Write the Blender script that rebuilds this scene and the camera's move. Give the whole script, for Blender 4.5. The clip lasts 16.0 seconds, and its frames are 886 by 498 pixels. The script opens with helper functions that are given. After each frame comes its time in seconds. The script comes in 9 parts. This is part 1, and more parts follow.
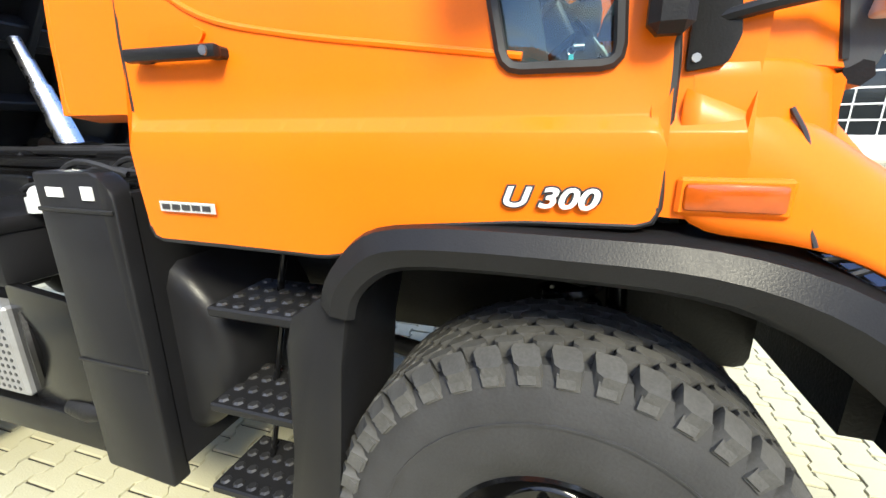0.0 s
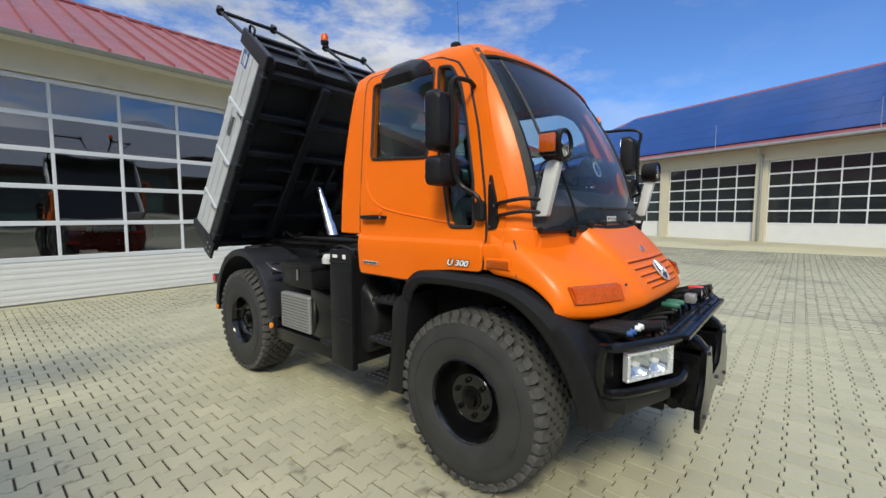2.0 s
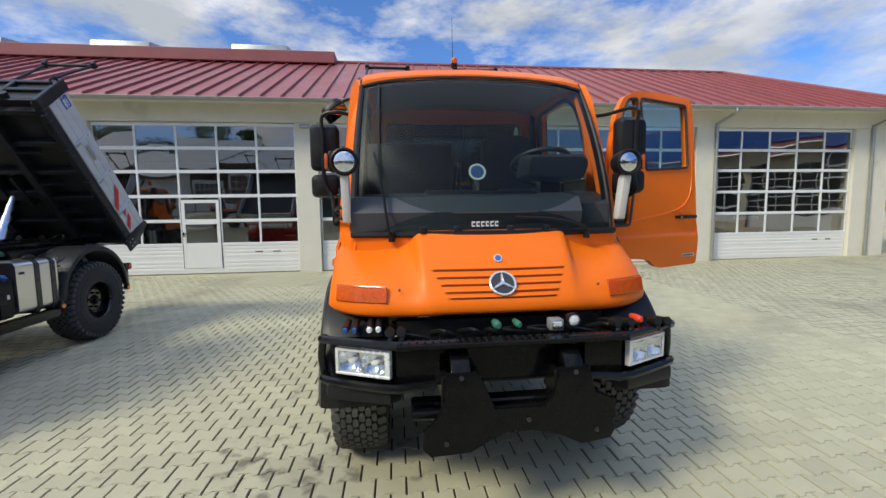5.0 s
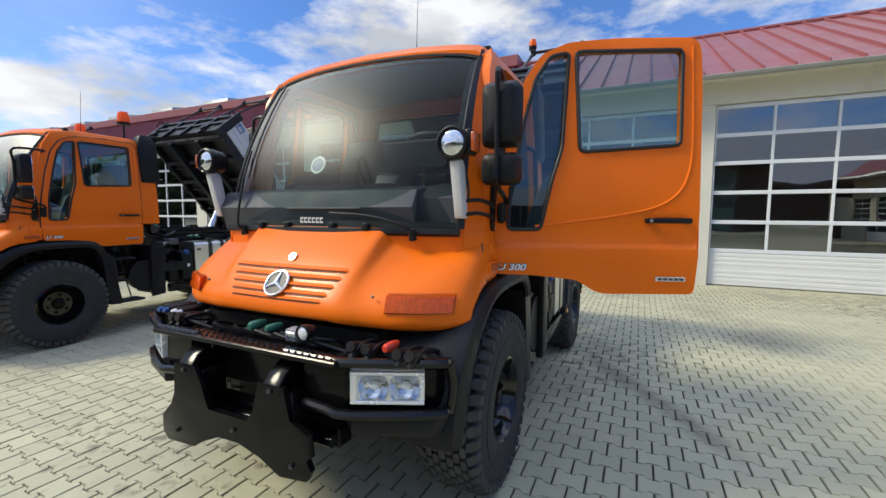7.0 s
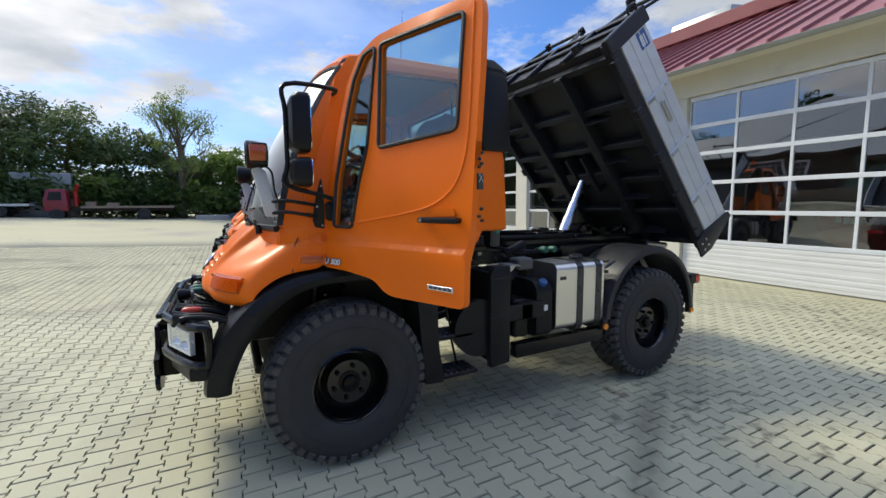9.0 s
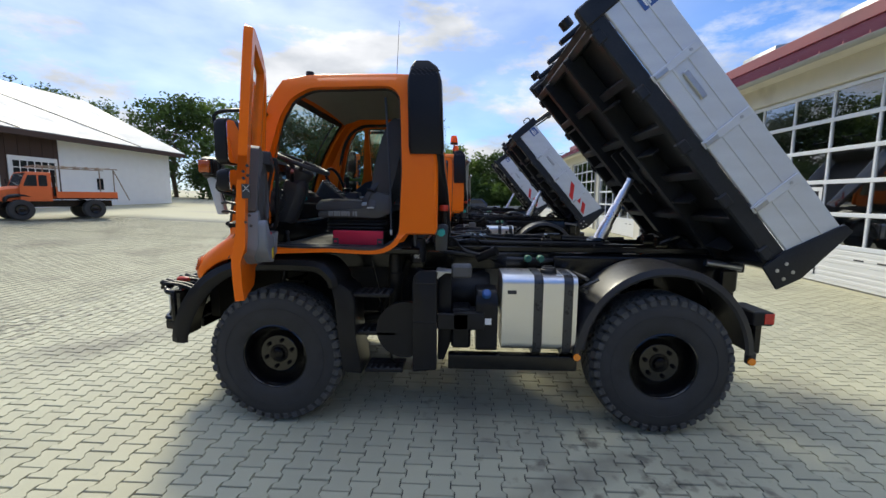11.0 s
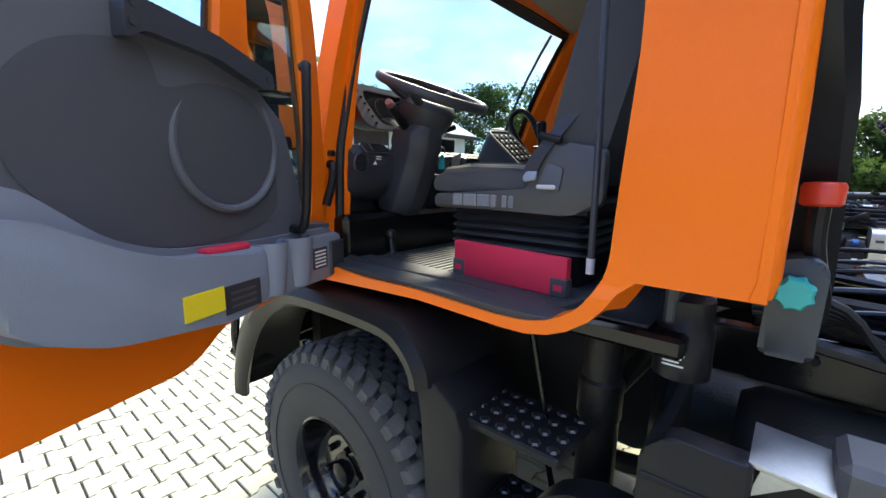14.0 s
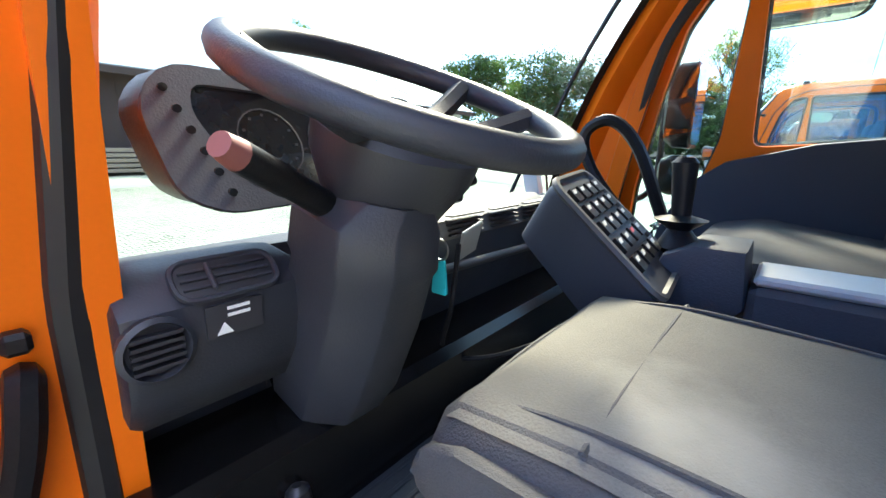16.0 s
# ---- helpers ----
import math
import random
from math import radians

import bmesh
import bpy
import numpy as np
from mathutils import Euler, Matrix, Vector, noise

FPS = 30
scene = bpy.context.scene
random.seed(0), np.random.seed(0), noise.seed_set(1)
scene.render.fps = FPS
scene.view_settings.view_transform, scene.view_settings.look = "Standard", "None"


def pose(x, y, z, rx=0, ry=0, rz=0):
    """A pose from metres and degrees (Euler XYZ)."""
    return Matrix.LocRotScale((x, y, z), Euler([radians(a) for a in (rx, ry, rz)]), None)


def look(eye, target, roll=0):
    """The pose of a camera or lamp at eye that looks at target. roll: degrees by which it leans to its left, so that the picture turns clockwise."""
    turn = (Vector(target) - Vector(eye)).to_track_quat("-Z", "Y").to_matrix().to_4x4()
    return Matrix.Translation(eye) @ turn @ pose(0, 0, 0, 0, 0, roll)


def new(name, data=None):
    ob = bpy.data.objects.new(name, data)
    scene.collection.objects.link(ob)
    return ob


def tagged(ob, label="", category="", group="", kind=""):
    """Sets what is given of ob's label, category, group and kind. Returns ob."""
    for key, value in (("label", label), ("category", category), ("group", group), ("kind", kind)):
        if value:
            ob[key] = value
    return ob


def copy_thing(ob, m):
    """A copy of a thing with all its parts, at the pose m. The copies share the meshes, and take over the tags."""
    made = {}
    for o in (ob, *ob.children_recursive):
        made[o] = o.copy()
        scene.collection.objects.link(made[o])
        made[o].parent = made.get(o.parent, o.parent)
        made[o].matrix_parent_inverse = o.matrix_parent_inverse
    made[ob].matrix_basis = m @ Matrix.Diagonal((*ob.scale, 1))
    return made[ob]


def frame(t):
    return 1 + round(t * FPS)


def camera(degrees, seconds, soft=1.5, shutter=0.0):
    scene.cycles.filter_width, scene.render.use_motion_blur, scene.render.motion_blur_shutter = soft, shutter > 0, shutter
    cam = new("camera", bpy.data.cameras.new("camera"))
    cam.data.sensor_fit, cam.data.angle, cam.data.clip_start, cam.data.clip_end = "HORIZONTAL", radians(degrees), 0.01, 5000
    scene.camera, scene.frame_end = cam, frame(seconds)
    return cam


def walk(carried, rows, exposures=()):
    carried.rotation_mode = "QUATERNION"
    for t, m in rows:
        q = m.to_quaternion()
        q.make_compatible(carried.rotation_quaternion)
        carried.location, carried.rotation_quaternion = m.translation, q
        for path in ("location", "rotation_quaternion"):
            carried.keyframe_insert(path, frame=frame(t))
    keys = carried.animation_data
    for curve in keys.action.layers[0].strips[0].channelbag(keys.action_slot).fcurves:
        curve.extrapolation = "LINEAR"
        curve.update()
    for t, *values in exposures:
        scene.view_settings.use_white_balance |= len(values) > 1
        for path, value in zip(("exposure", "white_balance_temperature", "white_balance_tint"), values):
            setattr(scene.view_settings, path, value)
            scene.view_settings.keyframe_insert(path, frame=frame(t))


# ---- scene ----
cam = camera(93.6, 16.0)
PATH = [
    (0, (-0.023, -1.798, 1.522), (-0.582, 0.042, 0.973), -0.1),
    (0.5, (0.283, -2.232, 1.665), (-0.63, -0.507, 1.23), -0.2),
    (1, (0.633, -2.654, 1.664), (-0.405, -0.969, 1.37), 0.1),
    (1.5, (1.069, -2.893, 1.671), (-0.103, -1.285, 1.468), 0.2),
    (2, (1.518, -3.013, 1.696), (0.219, -1.501, 1.534), 0.0),
    (2.5, (1.921, -2.97, 1.7), (0.476, -1.596, 1.546), 0.0),
    (3, (2.3, -2.655, 1.688), (0.713, -1.447, 1.533), -0.3),
    (3.5, (2.562, -2.208, 1.671), (0.841, -1.2, 1.518), -0.7),
    (4, (2.864, -1.696, 1.674), (1.028, -0.92, 1.514), -1.0),
    (4.5, (3.077, -1.166, 1.718), (1.15, -0.66, 1.546), -1.0),
    (5, (3.169, -0.611, 1.764), (1.19, -0.389, 1.578), -0.7),
    (5.2, (3.179, -0.387, 1.742), (1.192, -0.26, 1.545), -0.2),
    (7.3, (2.26, 2.111, 1.715), (0.549, 1.093, 1.532), 0.1),
    (7.5, (2.115, 2.335, 1.723), (0.475, 1.206, 1.523), 0.0),
    (8, (1.693, 2.877, 1.772), (0.259, 1.5, 1.547), 0.1),
    (8.5, (1.184, 3.281, 1.762), (-0.003, 1.688, 1.533), -0.1),
    (9, (0.698, 3.721, 1.753), (-0.221, 1.958, 1.544), -0.4),
    (9.2, (0.492, 3.862, 1.758), (-0.318, 2.043, 1.571), -0.6),
    (11.3, (-1.814, 4.217, 1.838), (-1.582, 2.246, 1.59), 0.7),
    (11.5, (-1.995, 4.136, 1.831), (-1.677, 2.177, 1.583), 0.9),
    (12, (-2.241, 3.812, 1.834), (-1.721, 1.899, 1.575), 1.3),
    (12.5, (-2.265, 3.334, 1.824), (-1.526, 1.497, 1.542), 1.5),
    (13, (-2.062, 2.779, 1.823), (-1.116, 1.043, 1.515), 1.3),
    (13.5, (-1.685, 2.305, 1.797), (-0.546, 0.697, 1.467), 1.2),
    (14, (-1.308, 1.915, 1.779), (-0.039, 0.408, 1.431), 0.8),
    (14.5, (-0.978, 1.534, 1.73), (0.345, 0.051, 1.503), 0.7),
    (15, (-0.744, 1.314, 1.794), (0.435, -0.289, 1.596), 2.1),
    (15.5, (-0.623, 1.126, 1.86), (0.551, -0.485, 1.696), 0.3),
    (16, (-0.496, 0.974, 2.047), (0.738, -0.53, 1.585), 0.8),
]
EXPOSURES = [(0.0, 1.7), (0.5, 1.05), (1.0, 0.58), (2.0, 0.35), (3.5, 0.3), (5.0, 0.45), (7.5, 0.58), (9.0, 0.58), (11.5, 0.6), (12.5, 0.82), (13.5, 1.3), (14.0, 1.95), (14.5, 2.65), (15.0, 2.9), (16.0, 2.95)]
walk(cam, [(t, look(eye, target, roll)) for t, eye, target, roll in PATH], EXPOSURES)

# ---- light ----
world = bpy.data.worlds.new("daylight")
scene.world = world
world.use_nodes = True
wt = world.node_tree
wt.nodes.clear()
w_out = wt.nodes.new("ShaderNodeOutputWorld")
w_bg = wt.nodes.new("ShaderNodeBackground")
w_sky = wt.nodes.new("ShaderNodeTexSky")
w_sky.sky_type = "NISHITA"
w_sky.sun_disc = False
SUN_FROM = Vector((0.52, -0.88, 0.92)).normalized()
w_sky.sun_elevation = math.asin(SUN_FROM.z)
w_sky.sun_rotation = math.atan2(SUN_FROM.x, SUN_FROM.y)
w_sky.air_density, w_sky.dust_density, w_sky.ozone_density = 1.0, 0.4, 3.0
w_co = wt.nodes.new("ShaderNodeTexCoord")
w_map = wt.nodes.new("ShaderNodeMapping")
w_map.inputs["Scale"].default_value = (1.0, 1.0, 2.6)
w_map.inputs["Location"].default_value = (0.35, 0.2, 0.1)
w_noise = wt.nodes.new("ShaderNodeTexNoise")
w_noise.inputs["Scale"].default_value = 2.6
w_noise.inputs["Detail"].default_value = 12.0
w_noise.inputs["Roughness"].default_value = 0.62
w_ramp = wt.nodes.new("ShaderNodeValToRGB")
w_ramp.color_ramp.elements[0].position, w_ramp.color_ramp.elements[0].color = 0.43, (0, 0, 0, 1)
w_ramp.color_ramp.elements[1].position, w_ramp.color_ramp.elements[1].color = 0.57, (1, 1, 1, 1)
# Clear blue over the solar hall, broken cloud over the rest.
w_dot = wt.nodes.new("ShaderNodeVectorMath")
w_dot.operation = "DOT_PRODUCT"
w_dot.inputs[1].default_value = Vector((0.35, 0.94, 0.1)).normalized()
w_clear = wt.nodes.new("ShaderNodeMapRange")
w_clear.inputs["From Min"].default_value, w_clear.inputs["From Max"].default_value = 0.35, 0.95
w_clear.inputs["To Min"].default_value, w_clear.inputs["To Max"].default_value = 1.0, 0.0
w_amt = wt.nodes.new("ShaderNodeMath")
w_amt.operation = "MULTIPLY"
w_mix = wt.nodes.new("ShaderNodeMix")
w_mix.data_type = "RGBA"
w_body = wt.nodes.new("ShaderNodeTexNoise")
w_body.inputs["Scale"].default_value, w_body.inputs["Detail"].default_value = 4.5, 6.0
w_shade = wt.nodes.new("ShaderNodeValToRGB")
w_shade.color_ramp.elements[0].position, w_shade.color_ramp.elements[0].color = 0.36, (2.8, 3.0, 3.3, 1)
w_shade.color_ramp.elements[1].position, w_shade.color_ramp.elements[1].color = 0.62, (4.9, 4.95, 5.1, 1)
w_deep = wt.nodes.new("ShaderNodeVectorMath")
w_deep.operation = "MULTIPLY"
w_deep.inputs[1].default_value = (0.46, 0.66, 0.95)
wt.links.new(w_map.outputs["Vector"], w_body.inputs["Vector"])
wt.links.new(w_body.outputs["Fac"], w_shade.inputs["Fac"])
# thin cloud glows round the veiled sun
w_near = wt.nodes.new("ShaderNodeVectorMath")
w_near.operation = "DOT_PRODUCT"
w_near.inputs[1].default_value = SUN_FROM
w_glow = wt.nodes.new("ShaderNodeMapRange")
w_glow.interpolation_type = "SMOOTHSTEP"
w_glow.inputs["From Min"].default_value, w_glow.inputs["From Max"].default_value = 0.62, 1.0
w_glow.inputs["To Min"].default_value, w_glow.inputs["To Max"].default_value = 1.0, 1.1
w_lit = wt.nodes.new("ShaderNodeVectorMath")
w_lit.operation = "SCALE"
wt.links.new(w_co.outputs["Generated"], w_near.inputs[0])
wt.links.new(w_near.outputs["Value"], w_glow.inputs["Value"])
wt.links.new(w_shade.outputs["Color"], w_lit.inputs[0])
wt.links.new(w_glow.outputs["Result"], w_lit.inputs["Scale"])
wt.links.new(w_lit.outputs["Vector"], w_mix.inputs["B"])
wt.links.new(w_sky.outputs["Color"], w_deep.inputs[0])
wt.links.new(w_co.outputs["Generated"], w_map.inputs["Vector"])
wt.links.new(w_map.outputs["Vector"], w_noise.inputs["Vector"])
wt.links.new(w_noise.outputs["Fac"], w_ramp.inputs["Fac"])
wt.links.new(w_co.outputs["Generated"], w_dot.inputs[0])
wt.links.new(w_dot.outputs["Value"], w_clear.inputs["Value"])
wt.links.new(w_ramp.outputs["Color"], w_amt.inputs[0])
wt.links.new(w_clear.outputs["Result"], w_amt.inputs[1])
w_veil = wt.nodes.new("ShaderNodeMapRange")
w_veil.interpolation_type = "SMOOTHSTEP"
w_veil.inputs["From Min"].default_value, w_veil.inputs["From Max"].default_value = 0.45, 1.0
w_veil.inputs["To Min"].default_value, w_veil.inputs["To Max"].default_value = 0.0, 0.6
w_more = wt.nodes.new("ShaderNodeMath")
w_more.operation = "MAXIMUM"
wt.links.new(w_near.outputs["Value"], w_veil.inputs["Value"])
wt.links.new(w_amt.outputs["Value"], w_more.inputs[0])
wt.links.new(w_veil.outputs["Result"], w_more.inputs[1])
wt.links.new(w_more.outputs["Value"], w_mix.inputs["Factor"])
wt.links.new(w_deep.outputs["Vector"], w_mix.inputs["A"])
# a veiled sky is brighter overhead than near the horizon
w_xyz = wt.nodes.new("ShaderNodeSeparateXYZ")
w_high = wt.nodes.new("ShaderNodeMapRange")
w_high.inputs["From Min"].default_value, w_high.inputs["From Max"].default_value = 0.45, 0.95
w_gain = wt.nodes.new("ShaderNodeMix")
w_gain.data_type = "RGBA"
w_gain.inputs["A"].default_value, w_gain.inputs["B"].default_value = (1, 1, 1, 1), (2.0, 2.1, 2.25, 1)
w_top = wt.nodes.new("ShaderNodeVectorMath")
w_top.operation = "MULTIPLY"
wt.links.new(w_co.outputs["Generated"], w_xyz.inputs[0])
wt.links.new(w_xyz.outputs["Z"], w_high.inputs["Value"])
wt.links.new(w_mix.outputs["Result"], w_top.inputs[0])
wt.links.new(w_high.outputs["Result"], w_gain.inputs["Factor"])
wt.links.new(w_gain.outputs["Result"], w_top.inputs[1])
wt.links.new(w_top.outputs["Vector"], w_bg.inputs["Color"])
w_bg.inputs["Strength"].default_value = 0.132
wt.links.new(w_bg.outputs["Background"], w_out.inputs["Surface"])

sun_data = bpy.data.lights.new("sun", "SUN")
sun_data.energy, sun_data.angle, sun_data.color = 2.25, radians(14.0), (1.0, 0.94, 0.72)
sun = new("sun", sun_data)
sun.matrix_world = look(tuple(SUN_FROM * 60), (0, 0, 0))


# ---- materials ----
def mat(name, color, rough=0.5, metal=0.0, vary=0.12, scale=6.0, fine=60.0, bump=0.0, coat=0.0, spec=0.5, each=0.0,
        stain=None, stain_at=0.62, streak=(1, 1, 1)):
    """A procedural surface: colour broken at two scales, gloss broken with it, and fine relief."""
    m = bpy.data.materials.new(name)
    m.use_nodes = True
    t = m.node_tree
    b = t.nodes["Principled BSDF"]
    co = t.nodes.new("ShaderNodeTexCoord")
    mp = t.nodes.new("ShaderNodeMapping")
    mp.inputs["Scale"].default_value = streak
    t.links.new(co.outputs["Object"], mp.inputs["Vector"])
    big, small = t.nodes.new("ShaderNodeTexNoise"), t.nodes.new("ShaderNodeTexNoise")
    for n, s, d in ((big, scale, 4), (small, fine, 3)):
        n.inputs["Scale"].default_value, n.inputs["Detail"].default_value = s, d
        t.links.new(mp.outputs["Vector"], n.inputs["Vector"])
    add = t.nodes.new("ShaderNodeMath")
    add.operation = "MULTIPLY_ADD"
    add.inputs[1].default_value = 0.6
    t.links.new(big.outputs["Fac"], add.inputs[0])
    half = t.nodes.new("ShaderNodeMath")
    half.operation = "MULTIPLY"
    half.inputs[1].default_value = 0.4
    t.links.new(small.outputs["Fac"], half.inputs[0])
    t.links.new(half.outputs[0], add.inputs[2])
    span = t.nodes.new("ShaderNodeMapRange")
    span.inputs["From Min"].default_value, span.inputs["From Max"].default_value = 0.3, 0.7
    span.inputs["To Min"].default_value, span.inputs["To Max"].default_value = 1 - vary, 1 + vary
    t.links.new(add.outputs[0], span.inputs["Value"])
    value = span.outputs["Result"]
    if each:
        info = t.nodes.new("ShaderNodeObjectInfo")
        geo = t.nodes.new("ShaderNodeNewGeometry")
        both = t.nodes.new("ShaderNodeMath")
        both.operation = "ADD"
        t.links.new(info.outputs["Random"], both.inputs[0])
        t.links.new(geo.outputs["Random Per Island"], both.inputs[1])
        fr = t.nodes.new("ShaderNodeMath")
        fr.operation = "FRACT"
        t.links.new(both.outputs[0], fr.inputs[0])
        er = t.nodes.new("ShaderNodeMapRange")
        er.inputs["To Min"].default_value, er.inputs["To Max"].default_value = 1 - each, 1 + each
        t.links.new(fr.outputs[0], er.inputs["Value"])
        mul = t.nodes.new("ShaderNodeMath")
        mul.operation = "MULTIPLY"
        t.links.new(value, mul.inputs[0])
        t.links.new(er.outputs["Result"], mul.inputs[1])
        value = mul.outputs[0]
    tint = t.nodes.new("ShaderNodeVectorMath")
    tint.operation = "SCALE"
    tint.inputs[0].default_value = color
    t.links.new(value, tint.inputs["Scale"])
    col = tint.outputs["Vector"]
    if stain:
        sn = t.nodes.new("ShaderNodeTexNoise")
        sn.inputs["Scale"].default_value, sn.inputs["Detail"].default_value = scale * 0.45, 6
        t.links.new(mp.outputs["Vector"], sn.inputs["Vector"])
        sr = t.nodes.new("ShaderNodeMapRange")
        sr.inputs["From Min"].default_value, sr.inputs["From Max"].default_value = stain_at - 0.06, stain_at + 0.12
        t.links.new(sn.outputs["Fac"], sr.inputs["Value"])
        sm = t.nodes.new("ShaderNodeMix")
        sm.data_type = "RGBA"
        sm.inputs["B"].default_value = (*stain, 1)
        t.links.new(sr.outputs["Result"], sm.inputs["Factor"])
        t.links.new(col, sm.inputs["A"])
        col = sm.outputs["Result"]
    t.links.new(col, b.inputs["Base Color"])
    rr = t.nodes.new("ShaderNodeMapRange")
    rr.inputs["From Min"].default_value, rr.inputs["From Max"].default_value = 0.3, 0.7
    rr.inputs["To Min"].default_value, rr.inputs["To Max"].default_value = max(0.02, rough * 0.75), min(1, rough * 1.25)
    t.links.new(add.outputs[0], rr.inputs["Value"])
    t.links.new(rr.outputs["Result"], b.inputs["Roughness"])
    b.inputs["Metallic"].default_value = metal
    b.inputs["Specular IOR Level"].default_value = spec
    b.inputs["Coat Weight"].default_value = coat
    b.inputs["Coat Roughness"].default_value = 0.06
    if bump:
        bp = t.nodes.new("ShaderNodeBump")
        bp.inputs["Strength"].default_value, bp.inputs["Distance"].default_value = min(1, bump), 0.004
        t.links.new(small.outputs["Fac"], bp.inputs["Height"])
        t.links.new(bp.outputs["Normal"], b.inputs["Normal"])
    return m


def glass(name, tint=(0.75, 0.82, 0.82), clear=0.8, rough=0.0, gloss=0.06, power=3.5):
    """Thin automotive or window glass: a clear pane under a mirror-like surface."""
    m = bpy.data.materials.new(name)
    m.use_nodes = True
    t = m.node_tree
    t.nodes.clear()
    out = t.nodes.new("ShaderNodeOutputMaterial")
    tr = t.nodes.new("ShaderNodeBsdfTransparent")
    tr.inputs["Color"].default_value = (*[c * clear for c in tint], 1)
    gl = t.nodes.new("ShaderNodeBsdfGlossy")
    gl.inputs["Roughness"].default_value = rough
    gl.inputs["Color"].default_value = (0.95, 0.97, 1, 1)
    lw = t.nodes.new("ShaderNodeLayerWeight")
    lw.inputs["Blend"].default_value = 0.5
    pw = t.nodes.new("ShaderNodeMath")
    pw.operation = "POWER"
    pw.inputs[1].default_value = power
    fr = t.nodes.new("ShaderNodeMath")
    fr.operation = "MULTIPLY_ADD"
    fr.inputs[1].default_value, fr.inputs[2].default_value = 0.85, gloss
    fr.use_clamp = True
    t.links.new(lw.outputs["Facing"], pw.inputs[0])
    t.links.new(pw.outputs[0], fr.inputs[0])
    mx = t.nodes.new("ShaderNodeMixShader")
    t.links.new(fr.outputs[0], mx.inputs["Fac"])
    t.links.new(tr.outputs["BSDF"], mx.inputs[1])
    t.links.new(gl.outputs["BSDF"], mx.inputs[2])
    t.links.new(mx.outputs["Shader"], out.inputs["Surface"])
    return m


ORANGE = mat("orange_paint", (0.84, 0.160, 0.006), 0.36, vary=0.04, scale=3, fine=200, coat=0.12, spec=0.16)
ORANGE.node_tree.nodes["Principled BSDF"].inputs["Coat Roughness"].default_value = 0.16
PLASTIC = mat("black_plastic", (0.0125, 0.0125, 0.0138), 0.36, vary=0.25, scale=5, fine=260, bump=0.10, spec=0.2)
FRAME = mat("black_frame_paint", (0.0055, 0.0055, 0.006), 0.2, vary=0.3, scale=7, fine=90, spec=0.34, stain=(0.012, 0.0115, 0.011), stain_at=0.66)
BEDPAINT = mat("bed_underside_paint", (0.018, 0.020, 0.024), 0.36, vary=0.3, scale=4, fine=80, spec=0.25, stain=(0.05, 0.05, 0.05), stain_at=0.66)
RUBBER = mat("tyre_rubber", (0.040, 0.040, 0.041), 0.66, vary=0.28, scale=9, fine=140, bump=0.25, spec=0.2, stain=(0.040, 0.040, 0.040), stain_at=0.56)
TREADRUBBER = mat("worn_tread_rubber", (0.072, 0.071, 0.068), 0.72, vary=0.35, scale=14, fine=140, bump=0.25, spec=0.2)
AMBERDARK = mat("amber_indicator_lens", (0.88, 0.165, 0.004), 0.10, vary=0.2, scale=70, coat=0.9)
PLATEPAINT = mat("gloss_black_plate", (0.0045, 0.0045, 0.005), 0.16, vary=0.3, scale=7, fine=90, spec=0.16)
# orange of the grille grooves, with their shade put into the colour
GRILLESHADE = mat("shaded_grille_orange", (0.10, 0.024, 0.006), 0.6, vary=0.15)
RIM = mat("black_rim_paint", (0.0035, 0.0035, 0.004), 0.16, vary=0.3, scale=8, fine=80, coat=0.5, spec=0.3)
SEAL = mat("rubber_seal", (0.012, 0.012, 0.014), 0.6, vary=0.2)
STEEL = mat("galvanised_steel", (0.42, 0.43, 0.44), 0.38, 1.0, vary=0.14, scale=14, fine=90)
CHROME = mat("chromed_cylinder", (0.80, 0.79, 0.82), 0.30, 1.0, vary=0.05, scale=12)
ALU = mat("aluminium_tank", (0.70, 0.70, 0.70), 0.34, 1.0, vary=0.03, scale=2, fine=40, streak=(1, 1, 3))
ARCHPAINT = mat("satin_black_arch", (0.018, 0.018, 0.021), 0.42, vary=0.25, scale=7, fine=90, spec=0.5)
STRAP = mat("dark_steel_strap", (0.035, 0.037, 0.042), 0.3, 0.3, vary=0.15, scale=9)
BELLOWS = mat("black_rubber_bellows", (0.014, 0.014, 0.015), 0.5, vary=0.2, scale=9, fine=160, spec=0.35)
ALUBOARD = mat("anodised_side_board", (0.60, 0.62, 0.64), 0.42, 0.30, vary=0.08, scale=3, fine=60, streak=(1, 1, 4))
GREYBOX = mat("grey_box_cover", (0.30, 0.30, 0.30), 0.45, 0.4, vary=0.12, scale=12)
BEACONLENS = mat("orange_beacon_lens", (1.0, 0.20, 0.012), 0.2, vary=0.1, scale=60, coat=0.5)
AMBER = mat("amber_lens", (0.95, 0.27, 0.012), 0.18, vary=0.05, scale=40, coat=0.5)
REDLENS = mat("red_lens", (0.55, 0.012, 0.01), 0.2, vary=0.1, coat=0.4)
LENS = mat("lamp_reflector", (0.72, 0.74, 0.77), 0.09, 1.0, vary=0.06, scale=60, fine=40, bump=0.25)
LENSFRAME = mat("lamp_bezel", (0.80, 0.81, 0.82), 0.25, 0.5, vary=0.1)
BADGE = mat("badge_silver", (0.72, 0.73, 0.74), 0.25, 0.6, vary=0.05)
WHITE = mat("white_lettering", (0.80, 0.80, 0.78), 0.45, vary=0.04)
INK = mat("dark_print", (0.03, 0.03, 0.035), 0.5, vary=0.1)
TRIM = mat("dark_interior_trim", (0.044, 0.050, 0.062), 0.62, vary=0.10, scale=5, fine=300, bump=0.2)
